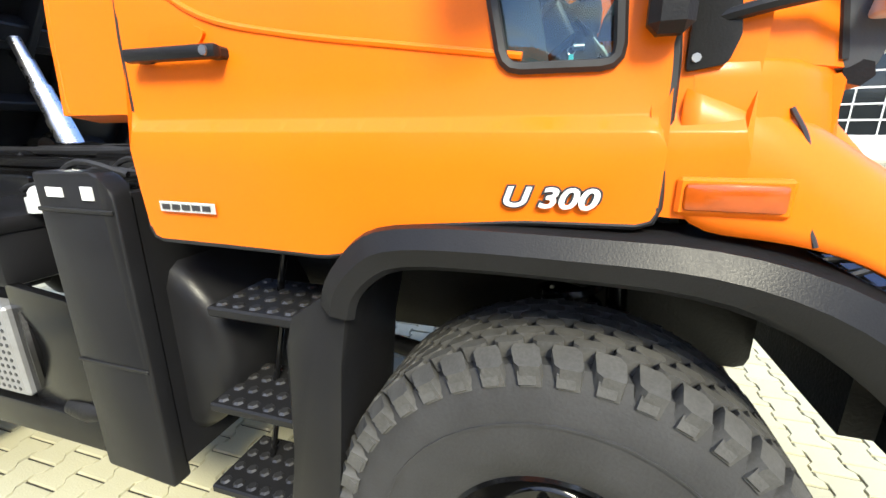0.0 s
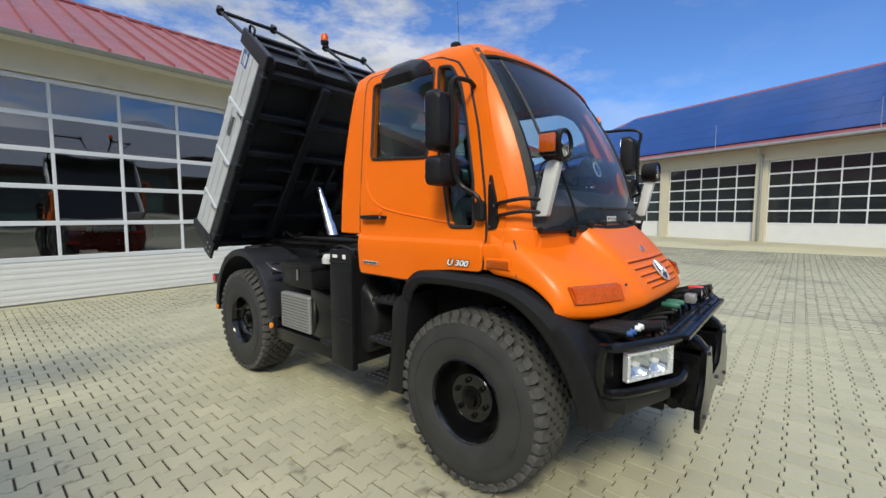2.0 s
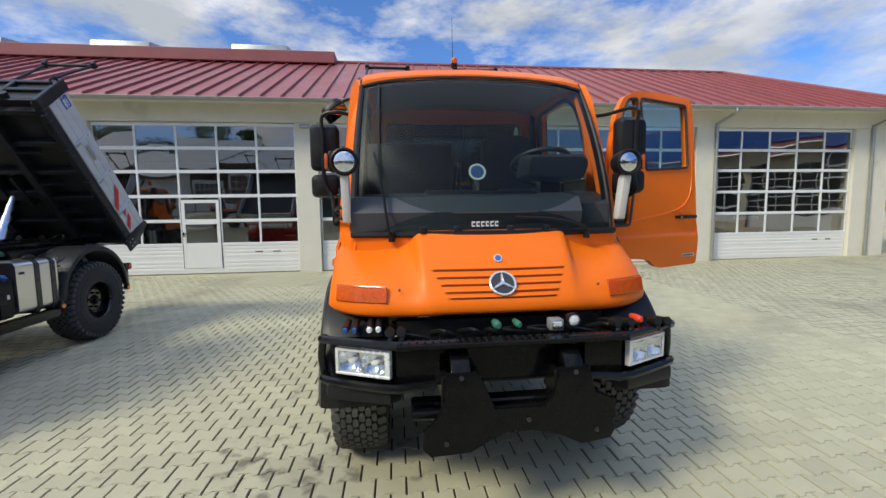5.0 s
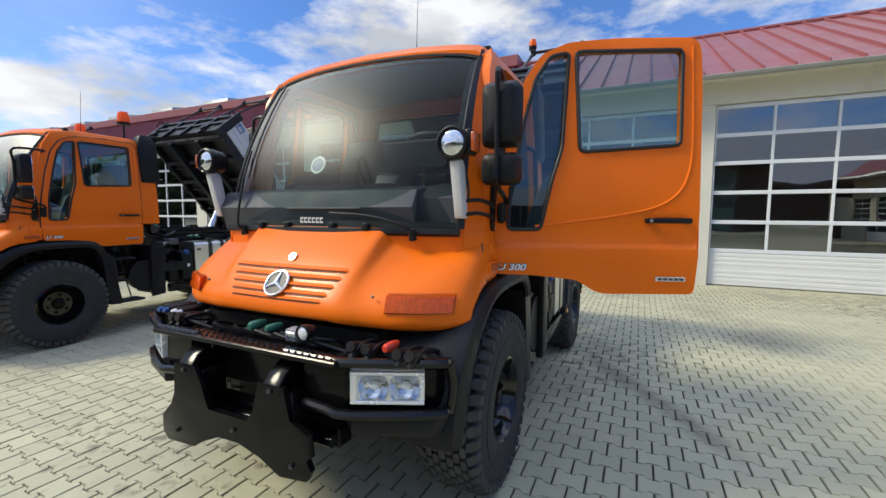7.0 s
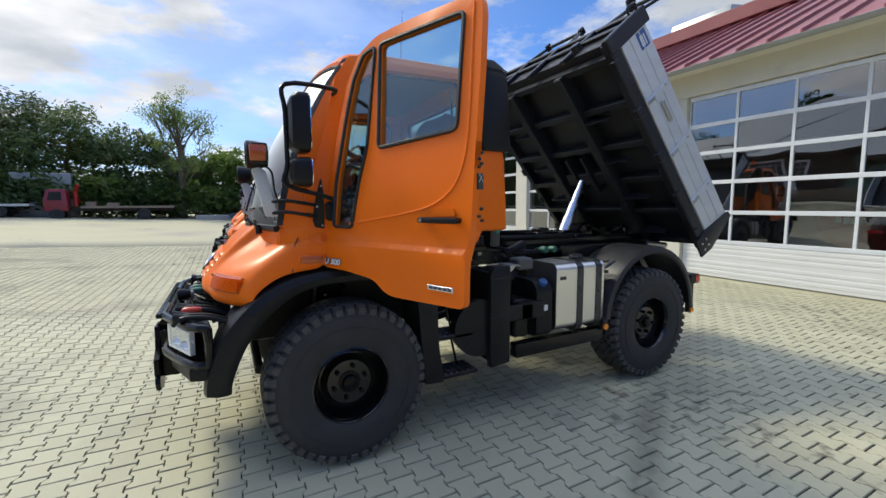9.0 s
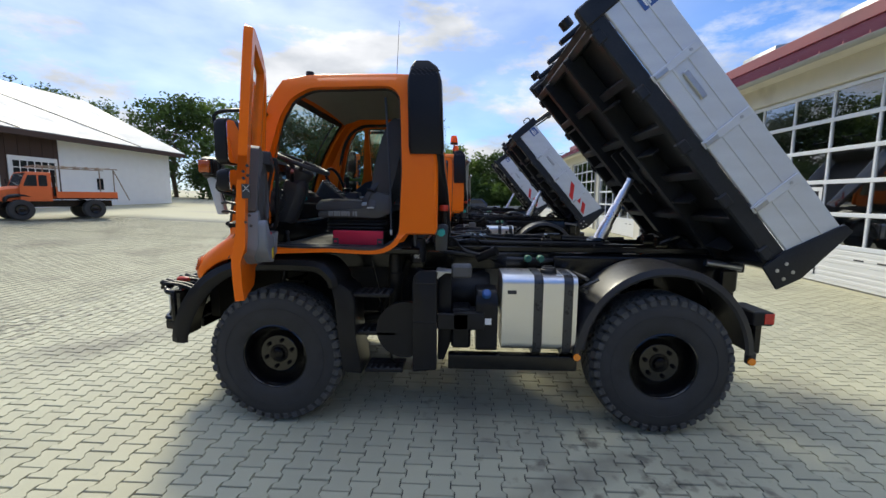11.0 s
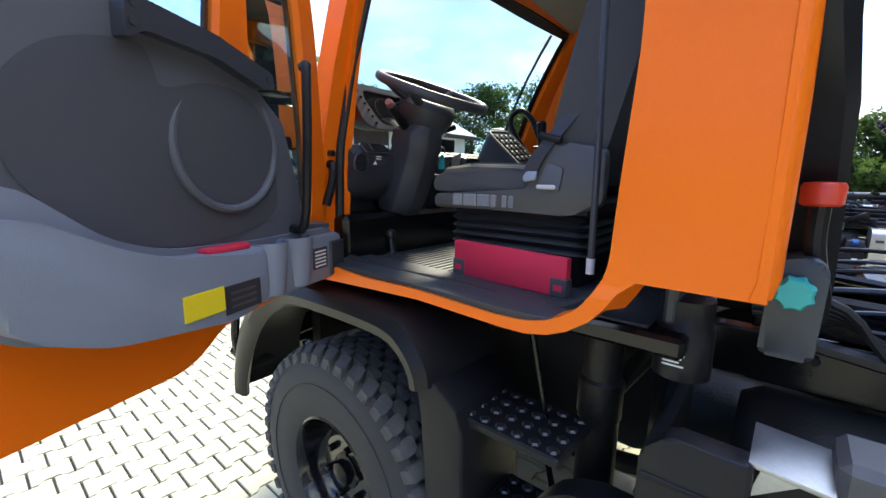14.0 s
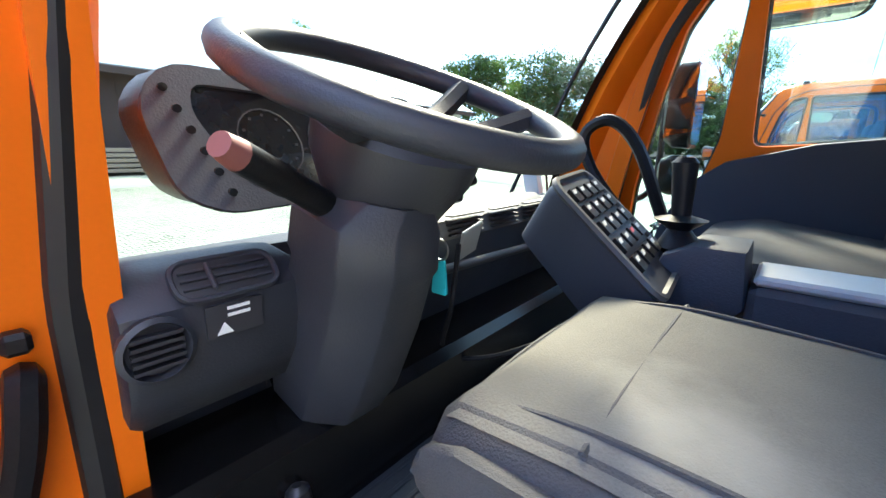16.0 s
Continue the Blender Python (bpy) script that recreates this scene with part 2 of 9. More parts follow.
TRIMGREY = mat("blue_grey_door_trim", (0.19, 0.215, 0.265), 0.55, vary=0.06, scale=5, fine=320, bump=0.18)
DASH = mat("slate_dashboard_plastic", (0.030, 0.033, 0.043), 0.48, vary=0.08, scale=5, fine=320, bump=0.15)
SEATSIDE = mat("grey_seat_plastic", (0.072, 0.071, 0.071), 0.5, vary=0.08, fine=220, bump=0.15)
FABRIC = mat("dark_seat_fabric", (0.058, 0.058, 0.060), 0.85, vary=0.22, scale=10, fine=420, bump=0.5)
FABRICGREY = mat("grey_seat_fabric", (0.135, 0.130, 0.115), 0.95, vary=0.22, scale=9, fine=380, bump=0.3, spec=0.12, stain=(0.23, 0.225, 0.20), stain_at=0.55)
MAT_FLOOR = mat("ribbed_floor_rubber", (0.028, 0.033, 0.041), 0.55, vary=0.25, scale=7, fine=120, bump=0.2)
HEADLINER = mat("grey_headliner", (0.46, 0.43, 0.38), 0.95, vary=0.08, scale=4, fine=300, bump=0.4)
REDPOUCH = mat("red_pouch_cloth", (0.62, 0.02, 0.06), 0.75, vary=0.10, scale=8, fine=300, bump=0.4)
YELLOW = mat("yellow_label", (0.80, 0.62, 0.02), 0.5, vary=0.05)
CYAN = mat("cyan_key_tag", (0.02, 0.55, 0.62), 0.5, vary=0.08)
TEAL = mat("teal_cap_plastic", (0.03, 0.36, 0.33), 0.45, vary=0.1)
GREENCAP = mat("green_coupling_cap", (0.03, 0.14, 0.09), 0.5, vary=0.1)
REDPLASTIC = mat("red_plastic", (0.62, 0.05, 0.02), 0.4, vary=0.08)
BLUEPLASTIC = mat("blue_plastic", (0.025, 0.09, 0.28), 0.4, vary=0.08)
LIGHTPLASTIC = mat("pale_plastic", (0.55, 0.56, 0.55), 0.5, vary=0.08)
EXPANSION = mat("dark_tank_plastic", (0.03, 0.036, 0.046), 0.4, vary=0.15)
CABGLASS = glass("cab_glass", (0.74, 0.88, 0.88), 0.93, gloss=0.06)
SCREEN = glass("windscreen_glass", (0.62, 0.76, 0.76), 0.74, rough=0.36, gloss=0.016, power=4.2)
MIRROR = mat("mirror_glass", (0.86, 0.88, 0.9), 0.02, 1.0, vary=0.01)
HALLGLASS = glass("hall_door_glass", (0.60, 0.63, 0.65), 0.6, gloss=0.22)
PAVER = mat("concrete_paver", (0.44, 0.418, 0.285), 0.85, vary=0.10, scale=1.1, fine=130, bump=0.5, each=0.07, stain=(0.28, 0.262, 0.19), stain_at=0.60)
JOINT = mat("joint_sand", (0.045, 0.040, 0.032), 0.95, vary=0.25, scale=4, fine=160, bump=0.5)
YARD = mat("worn_yard_surface", (0.41, 0.382, 0.25), 0.9, vary=0.12, scale=0.35, fine=9, bump=0.4, stain=(0.33, 0.30, 0.245), stain_at=0.6)
RENDER = mat("cream_wall_render", (0.66, 0.63, 0.54), 0.9, vary=0.06, scale=2, fine=160, bump=0.35, stain=(0.5, 0.47, 0.39), stain_at=0.68)
DOORWHITE = mat("white_door_panel", (0.74, 0.74, 0.72), 0.45, vary=0.04, scale=2, fine=60)
DOORBAR = mat("white_door_profile", (0.70, 0.72, 0.74), 0.35, vary=0.05, scale=3)
ROOFRED = mat("red_metal_roof", (0.26, 0.070, 0.070), 0.45, vary=0.10, scale=1.5, fine=30, stain=(0.21, 0.066, 0.064), stain_at=0.6)
GUTTER = mat("zinc_gutter", (0.36, 0.37, 0.36), 0.42, 0.7, vary=0.12, scale=5)
SOLAR = mat("solar_panel_glass", (0.016, 0.040, 0.150), 0.14, vary=0.2, scale=2, coat=0.5, each=0.15)
YELLOWWALL = mat("ochre_wall_render", (0.62, 0.53, 0.27), 0.9, vary=0.06, scale=1.5, fine=60, bump=0.2)
CREAMWALL = mat("pale_yellow_render", (0.56, 0.515, 0.39), 0.9, vary=0.06, scale=1.5, fine=60, bump=0.2)
BROWNWOOD = mat("dark_brown_boarding", (0.055, 0.032, 0.024), 0.8, vary=0.3, scale=2, fine=30, streak=(1, 6, 0.6))
GREYROOF = mat("pale_metal_roof", (0.34, 0.355, 0.37), 0.62, 0.0, vary=0.08, scale=0.7, fine=12)
GREENDOOR = mat("green_gate_paint", (0.11, 0.20, 0.14), 0.55, vary=0.1, scale=2)
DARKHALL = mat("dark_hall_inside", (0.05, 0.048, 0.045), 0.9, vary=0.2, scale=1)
DARKPANE = mat("dark_window_pane", (0.02, 0.023, 0.026), 0.06, vary=0.2, scale=0.8, coat=0.3)
TIMBER = mat("weathered_timber", (0.26, 0.20, 0.14), 0.85, vary=0.25, scale=4, fine=60, streak=(6, 0.6, 6))
CONCRETE = mat("grey_concrete", (0.36, 0.35, 0.32), 0.9, vary=0.12, scale=3, fine=60, bump=0.4)
BARK = mat("tree_bark", (0.10, 0.075, 0.05), 0.95, vary=0.3, scale=8, bump=0.6)
LEAF = mat("leaf_green", (0.11, 0.165, 0.045), 0.6, vary=0.25, scale=0.5, fine=4, each=0.35)
LEAFDARK = mat("leaf_dark_green", (0.062, 0.105, 0.032), 0.6, vary=0.3, scale=0.5, fine=4, each=0.4)
LEAFPALE = mat("leaf_pale_green", (0.115, 0.165, 0.050), 0.6, vary=0.25, scale=0.5, fine=4, each=0.3)
GRASS = mat("dry_grass_bank", (0.20, 0.19, 0.05), 0.95, vary=0.3, scale=0.3, fine=3, bump=0.4)
REDTRUCK = mat("dark_red_lorry_paint", (0.22, 0.012, 0.025), 0.35, vary=0.1, coat=0.3)
CARBLUE = mat("dark_blue_car_paint", (0.015, 0.03, 0.07), 0.25, vary=0.1, coat=0.6)
REDMACHINE = mat("red_machine_paint", (0.42, 0.02, 0.015), 0.4, vary=0.12, coat=0.3)
REDSTRIPE = mat("red_warning_stripe", (0.6, 0.02, 0.02), 0.4, vary=0.06)
CASTIRON = mat("greasy_cast_iron", (0.012, 0.0115, 0.011), 0.45, 0.1, vary=0.4, scale=14, fine=90, bump=0.4, spec=0.3)
LOGOBLUE = mat("blue_sticker", (0.04, 0.10, 0.30), 0.4, vary=0.06)
TREADMETAL = mat("dark_tread_metal", (0.055, 0.055, 0.058), 0.36, 0.6, vary=0.3, scale=20, fine=90)
AMBERLAMP = mat("brown_amber_lens", (0.42, 0.075, 0.006), 0.16, vary=0.1, scale=60, coat=0.5)
BUTTON = mat("grey_button_plastic", (0.20, 0.205, 0.215), 0.35, vary=0.08, coat=0.3)
TONGUE = mat("blue_grey_buckle", (0.24, 0.275, 0.34), 0.35, vary=0.08)
BULB = mat("lamp_bulb", (0.85, 0.86, 0.88), 0.08, 0.3, vary=0.02)
LAMPGLASS = glass("lamp_cover_glass", (0.94, 0.96, 0.97), 0.97, gloss=0.10)
TRIMPANEL = mat("grained_upper_trim", (0.088, 0.094, 0.112), 0.6, vary=0.08, scale=5, fine=320, bump=0.2)


def let_light_through(m, tint, share_of):
    """Thin leaves: part of the light passes to the far side."""
    t = m.node_tree
    b, out = t.nodes["Principled BSDF"], t.nodes["Material Output"]
    tl = t.nodes.new("ShaderNodeBsdfTranslucent")
    tl.inputs["Color"].default_value = (*tint, 1)
    mx = t.nodes.new("ShaderNodeMixShader")
    mx.inputs["Fac"].default_value = share_of
    t.links.new(b.outputs["BSDF"], mx.inputs[1])
    t.links.new(tl.outputs["BSDF"], mx.inputs[2])
    t.links.new(mx.outputs["Shader"], out.inputs["Surface"])


let_light_through(BEACONLENS, (1.0, 0.22, 0.01), 0.5)
let_light_through(LEAF, (0.14, 0.22, 0.04), 0.4)
let_light_through(LEAFDARK, (0.08, 0.13, 0.03), 0.35)
let_light_through(LEAFPALE, (0.20, 0.28, 0.08), 0.45)


def soil(m, line=None):
    """Trodden soil in scattered specks, and one dark tyre mark along a line on the ground."""
    t = m.node_tree
    b = t.nodes["Principled BSDF"]
    link = b.inputs["Base Color"].links[0]
    src = link.from_socket
    geo = t.nodes.new("ShaderNodeNewGeometry")
    patch, grain = t.nodes.new("ShaderNodeTexNoise"), t.nodes.new("ShaderNodeTexNoise")
    for n, sc, d in ((patch, 0.30, 3), (grain, 7.0, 5)):
        n.inputs["Scale"].default_value, n.inputs["Detail"].default_value = sc, d
        t.links.new(geo.outputs["Position"], n.inputs["Vector"])
    both = t.nodes.new("ShaderNodeMath")
    both.operation = "MULTIPLY"
    t.links.new(patch.outputs["Fac"], both.inputs[0])
    t.links.new(grain.outputs["Fac"], both.inputs[1])
    cut = t.nodes.new("ShaderNodeMapRange")
    cut.inputs["From Min"].default_value, cut.inputs["From Max"].default_value = 0.345, 0.44
    cut.inputs["To Max"].default_value = 0.75
    t.links.new(both.outputs[0], cut.inputs["Value"])
    amount = cut.outputs["Result"]
    if line:
        (x0, y0), (x1, y1) = line
        d = Vector((x1 - x0, y1 - y0, 0)).normalized()
        off = t.nodes.new("ShaderNodeVectorMath")
        off.operation = "SUBTRACT"
        off.inputs[1].default_value = (x0, y0, 0)
        t.links.new(geo.outputs["Position"], off.inputs[0])
        across, along = t.nodes.new("ShaderNodeVectorMath"), t.nodes.new("ShaderNodeVectorMath")
        across.operation = along.operation = "DOT_PRODUCT"
        across.inputs[1].default_value, along.inputs[1].default_value = (-d.y, d.x, 0), d
        t.links.new(off.outputs["Vector"], across.inputs[0])
        t.links.new(off.outputs["Vector"], along.inputs[0])
        wide = t.nodes.new("ShaderNodeMath")
        wide.operation = "ABSOLUTE"
        t.links.new(across.outputs["Value"], wide.inputs[0])
        band = t.nodes.new("ShaderNodeMapRange")
        band.inputs["From Min"].default_value, band.inputs["From Max"].default_value = 0.04, 0.17
        band.inputs["To Min"].default_value, band.inputs["To Max"].default_value = 1.0, 0.0
        t.links.new(wide.outputs[0], band.inputs["Value"])
        far = math.dist((x0, y0), (x1, y1)) / 2
        mid = t.nodes.new("ShaderNodeMath")
        mid.operation = "SUBTRACT"
        mid.inputs[1].default_value = far
        t.links.new(along.outputs["Value"], mid.inputs[0])
        away = t.nodes.new("ShaderNodeMath")
        away.operation = "ABSOLUTE"
        t.links.new(mid.outputs[0], away.inputs[0])
        ends = t.nodes.new("ShaderNodeMapRange")
        ends.inputs["From Min"].default_value, ends.inputs["From Max"].default_value = far * 0.7, far
        ends.inputs["To Min"].default_value, ends.inputs["To Max"].default_value = 0.9, 0.0
        t.links.new(away.outputs[0], ends.inputs["Value"])
        mark = t.nodes.new("ShaderNodeMath")
        mark.operation = "MULTIPLY"
        t.links.new(band.outputs["Result"], mark.inputs[0])
        t.links.new(ends.outputs["Result"], mark.inputs[1])
        rub = t.nodes.new("ShaderNodeMath")
        rub.operation = "MULTIPLY"
        t.links.new(mark.outputs[0], rub.inputs[0])
        t.links.new(grain.outputs["Fac"], rub.inputs[1])
        top = t.nodes.new("ShaderNodeMath")
        top.operation = "MAXIMUM"
        t.links.new(amount, top.inputs[0])
        t.links.new(rub.outputs[0], top.inputs[1])
        amount = top.outputs[0]
    mx = t.nodes.new("ShaderNodeMix")
    mx.data_type = "RGBA"
    mx.inputs["B"].default_value = (0.10, 0.088, 0.065, 1)
    t.links.new(amount, mx.inputs["Factor"])
    t.links.new(src, mx.inputs["A"])
    t.links.new(mx.outputs["Result"], b.inputs["Base Color"])


soil(PAVER, ((-2.9, 1.2), (-0.9, 2.55)))
soil(YARD)
DOORTRIM = mat("dark_door_panel", (0.058, 0.062, 0.075), 0.6, vary=0.08, scale=5, fine=320, bump=0.2)


# ---- mesh tools ----
from mathutils.geometry import delaunay_2d_cdt


def finish(bm, material, angle=34):
    bmesh.ops.recalc_face_normals(bm, faces=bm.faces)
    me = bpy.data.meshes.new("mesh")
    bm.to_mesh(me)
    bm.free()
    for m in material if isinstance(material, (list, tuple)) else (material,):
        me.materials.append(m)
    for p in me.polygons:
        p.use_smooth = True
    me.set_sharp_from_angle(angle=radians(angle))
    return me


def part(name, bm, material, parent, label="", angle=34):
    """One mesh object under a thing or under a part."""
    me = finish(bm, material, angle)
    me.name = name
    ob = new(name, me)
    ob.parent = parent
    if label:
        tagged(ob, label)
    return ob


def solid(name, bm, material, label="", category="", group="", kind="", angle=34):
    """One mesh object that is a thing, or a piece of the setting, by itself."""
    me = finish(bm, material, angle)
    me.name = name
    return tagged(new(name, me), label, category, group, kind)


def thing(name, label, category, group="", kind="", at=(0, 0, 0), turn=0.0):
    ob = new(name)
    ob.empty_display_size = 0.2
    ob.location, ob.rotation_euler = at, (0, 0, radians(turn))
    return tagged(ob, label, category, group, kind)


def share(name, me, parent, m):
    ob = new(name, me)
    ob.parent = parent
    ob.matrix_basis = m
    return ob


def B():
    return bmesh.new()


def box(bm, lo, hi, bevel=0.0, m=None, seg=1):
    """A box between two corners, with rounded edges."""
    x0, y0, z0 = (min(a, b) for a, b in zip(lo, hi))
    x1, y1, z1 = (max(a, b) for a, b in zip(lo, hi))
    v = [bm.verts.new(p) for p in ((x0, y0, z0), (x1, y0, z0), (x1, y1, z0), (x0, y1, z0), (x0, y0, z1), (x1, y0, z1), (x1, y1, z1), (x0, y1, z1))]
    f = [bm.faces.new([v[i] for i in q]) for q in ((3, 2, 1, 0), (4, 5, 6, 7), (0, 1, 5, 4), (1, 2, 6, 5), (2, 3, 7, 6), (3, 0, 4, 7))]
    out = v
    if bevel:
        edges = list({e for q in f for e in q.edges})
        r = bmesh.ops.bevel(bm, geom=edges, offset=bevel, segments=seg, profile=0.5, affect="EDGES", clamp_overlap=True)
        out = list({q for w in r["faces"] for q in w.verts} | {q for w in f if w.is_valid for q in w.verts})
    if m is not None:
        bmesh.ops.transform(bm, matrix=m, verts=out)
    return bm


def prism(bm, outline, lo, hi, axis="y", bevel=0.0):
    """An outline of two coordinates drawn out along an axis between lo and hi."""
    def at(a, b, c):
        return (c, a, b) if axis == "x" else (a, c, b) if axis == "y" else (a, b, c)
    n = len(outline)
    v0 = [bm.verts.new(at(a, b, lo)) for a, b in outline]
    v1 = [bm.verts.new(at(a, b, hi)) for a, b in outline]
    caps = [bm.faces.new(v0), bm.faces.new(v1[::-1])]
    for i in range(n):
        bm.faces.new((v0[i], v1[i], v1[(i + 1) % n], v0[(i + 1) % n]))
    if bevel:
        bmesh.ops.bevel(bm, geom=[e for c in caps for e in c.edges], offset=bevel, segments=2, profile=0.5, affect="EDGES", clamp_overlap=True)
    return bm


def rings(bm, loops, close=True, caps=True):
    """Skin over loops of equally many points."""
    rows = [[bm.verts.new(p) for p in loop] for loop in loops]
    n = len(rows[0])
    for a, b in zip(rows, rows[1:]):
        for i in range(n if close else n - 1):
            bm.faces.new((a[i], a[(i + 1) % n], b[(i + 1) % n], b[i]))
    if caps and close:
        bm.faces.new(rows[0][::-1])
        bm.faces.new(rows[-1])
    return rows


def circle(centre, ax, r, seg=12, squash=1.0, start=0.0):
    ax = Vector(ax).normalized()
    u = ax.orthogonal().normalized() if abs(ax.z) > 0.99 else ax.cross(Vector((0, 0, 1))).normalized()
    w = ax.cross(u)
    return [Vector(centre) + r * (math.cos(start + 2 * math.pi * i / seg) * u + squash * math.sin(start + 2 * math.pi * i / seg) * w) for i in range(seg)]


def rod(bm, a, b, r, r2=None, seg=12):
    a, b = Vector(a), Vector(b)
    rings(bm, [circle(a, b - a, r, seg), circle(b, b - a, r if r2 is None else r2, seg)])
    return bm


def curve(points, steps=6):
    """A smooth line through the points."""
    p = [Vector(q) for q in points]
    p = [2 * p[0] - p[1]] + p + [2 * p[-1] - p[-2]]
    out = []
    for i in range(1, len(p) - 2):
        for k in range(steps):
            t = k / steps
            a, b, c, d = p[i - 1 : i + 3]
            out.append(0.5 * (2 * b + (c - a) * t + (2 * a - 5 * b + 4 * c - d) * t * t + (3 * b - a - 3 * c + d) * t ** 3))
    return out + [p[-2]]


def pipe(bm, points, r, seg=8, smooth=5, closed=False):
    """A round bar or hose along a line."""
    pts = curve(points, smooth) if smooth else [Vector(p) for p in points]
    loops, side = [], None
    for i, p in enumerate(pts):
        if closed:
            d = pts[(i + 1) % len(pts)] - pts[i - 1]
        else:
            d = pts[min(i + 1, len(pts) - 1)] - pts[max(i - 1, 0)]
        d.normalize()
        side = (d.orthogonal() if side is None else side - d * side.dot(d)).normalized()
        w = d.cross(side)
        loops.append([p + r * (math.cos(2 * math.pi * k / seg) * side + math.sin(2 * math.pi * k / seg) * w) for k in range(seg)])
    if closed:
        loops.append(loops[0])
    rings(bm, loops, caps=not closed)
    if closed:
        bmesh.ops.remove_doubles(bm, verts=bm.verts, dist=1e-5)
    return bm


def lathe(bm, profile, centre=(0, 0, 0), axis="y", seg=32, first=True):
    """A turned shape: profile of (along, radius) pairs."""
    c = Vector(centre)
    loops = []
    for a, r in profile:
        loop = []
        for k in range(seg):
            s, t = r * math.cos(2 * math.pi * k / seg), r * math.sin(2 * math.pi * k / seg)
            loop.append(c + Vector((a, s, t) if axis == "x" else (s, a, t) if axis == "y" else (s, t, a)))
        loops.append(loop)
    rows = rings(bm, loops, caps=False)
    bm.faces.new(rows[-1])
    if first:
        bm.faces.new(rows[0][::-1])
    return bm


def inside(p, poly):
    x, y = p
    hit = False
    for (ax, ay), (bx, by) in zip(poly, poly[1:] + poly[:1]):
        if (ay > y) != (by > y) and x < (bx - ax) * (y - ay) / (by - ay) + ax:
            hit = not hit
    return hit


def sheet(bm, outline, holes, place, thick, step=0.09, levels=()):
    """A curved panel: an outline with holes, laid by place(a, b) -> point and normal, with thickness."""
    pts, edges = [], []
    for loop in (outline, *holes):
        base = len(pts)
        dense = []
        for p, q in zip(loop, loop[1:] + loop[:1]):
            n = max(1, int(math.dist(p, q) / step))
            dense += [(p[0] + (q[0] - p[0]) * k / n, p[1] + (q[1] - p[1]) * k / n) for k in range(n)]
        pts += dense
        edges += [(base + k, base + (k + 1) % len(dense)) for k in range(len(dense))]
    a0, a1 = min(p[0] for p in outline), max(p[0] for p in outline)
    b0, b1 = min(p[1] for p in outline), max(p[1] for p in outline)
    border = list(pts)
    for i in range(1, int((a1 - a0) / step) + 1):
        for k in range(1, int((b1 - b0) / step) + 1):
            q = (a0 + i * step, b0 + k * step)
            if inside(q, outline) and not any(inside(q, h) for h in holes) and min((q[0] - p[0]) ** 2 + (q[1] - p[1]) ** 2 for p in border) > (0.45 * step) ** 2:
                pts.append(q)
    for b in levels:
        last = None
        n = int((a1 - a0) / 0.018)
        for i in range(1, n):
            q = (a0 + (a1 - a0) * i / n, b)
            if inside(q, outline) and not any(inside(q, h) for h in holes) and min((q[0] - p[0]) ** 2 + (q[1] - p[1]) ** 2 for p in border) > 0.007 ** 2:
                pts.append(q)
                if last == i - 1:
                    edges.append((len(pts) - 2, len(pts) - 1))
                last = i
    from_cdt = delaunay_2d_cdt([Vector(p) for p in pts], edges, [], 0, 1e-6)
    verts, faces = from_cdt[0], from_cdt[2]
    keep = []
    for f in faces:
        c = sum((verts[i] for i in f), Vector((0, 0))) / len(f)
        if inside(tuple(c), outline) and not any(inside(tuple(c), h) for h in holes):
            keep.append(f)
    used = sorted({i for f in keep for i in f})
    front, back = {}, {}
    for i in used:
        p, n = place(*verts[i])
        front[i] = bm.verts.new(Vector(p))
        back[i] = bm.verts.new(Vector(p) - Vector(n) * thick)
    count = {}
    for f in keep:
        bm.faces.new([front[i] for i in f])
        bm.faces.new([back[i] for i in reversed(f)])
        for i, j in zip(f, [*f[1:], f[0]]):
            count[(i, j)] = 1
    for i, j in count:
        if (j, i) not in count:
            bm.faces.new((front[j], front[i], back[i], back[j]))
    return bm


def loop2(points, steps=4):
    """A closed, smoothed outline through two-coordinate points."""
    n = len(points)
    out = []
    for i in range(n):
        a, b, c, d = (Vector(points[(i + k) % n]) for k in (-1, 0, 1, 2))
        for k in range(steps):
            t = k / steps
            out.append(tuple(0.5 * (2 * b + (c - a) * t + (2 * a - 5 * b + 4 * c - d) * t * t + (3 * b - a - 3 * c + d) * t ** 3)))
    return out


def rounded(points, r, seg=3):
    """An outline with its corners rounded off."""
    out, n = [], len(points)
    for i in range(n):
        p, a, b = Vector(points[i]), Vector(points[i - 1]), Vector(points[(i + 1) % n])
        ra = min(r, (a - p).length * 0.45, (b - p).length * 0.45)
        s, e = p + (a - p).normalized() * ra, p + (b - p).normalized() * ra
        for k in range(seg + 1):
            t = k / seg
            out.append(tuple((1 - t) ** 2 * s + 2 * t * (1 - t) * p + t * t * e))
    return out


def lettering(name, body, size, m, material, parent, depth=0.002, shear=0.0, bold=0.0):
    cu = bpy.data.curves.new(name, "FONT")
    cu.body, cu.size, cu.extrude, cu.shear, cu.offset = body, size, depth, shear, bold
    cu.align_x, cu.align_y = "CENTER", "CENTER"
    tmp = bpy.data.objects.new("tmp", cu)
    scene.collection.objects.link(tmp)
    me = bpy.data.meshes.new_from_object(tmp.evaluated_get(bpy.context.evaluated_depsgraph_get()))
    bpy.data.objects.remove(tmp)
    me.materials.append(material)
    me.transform(m)
    ob = new(name, me)
    ob.parent = parent
    return ob


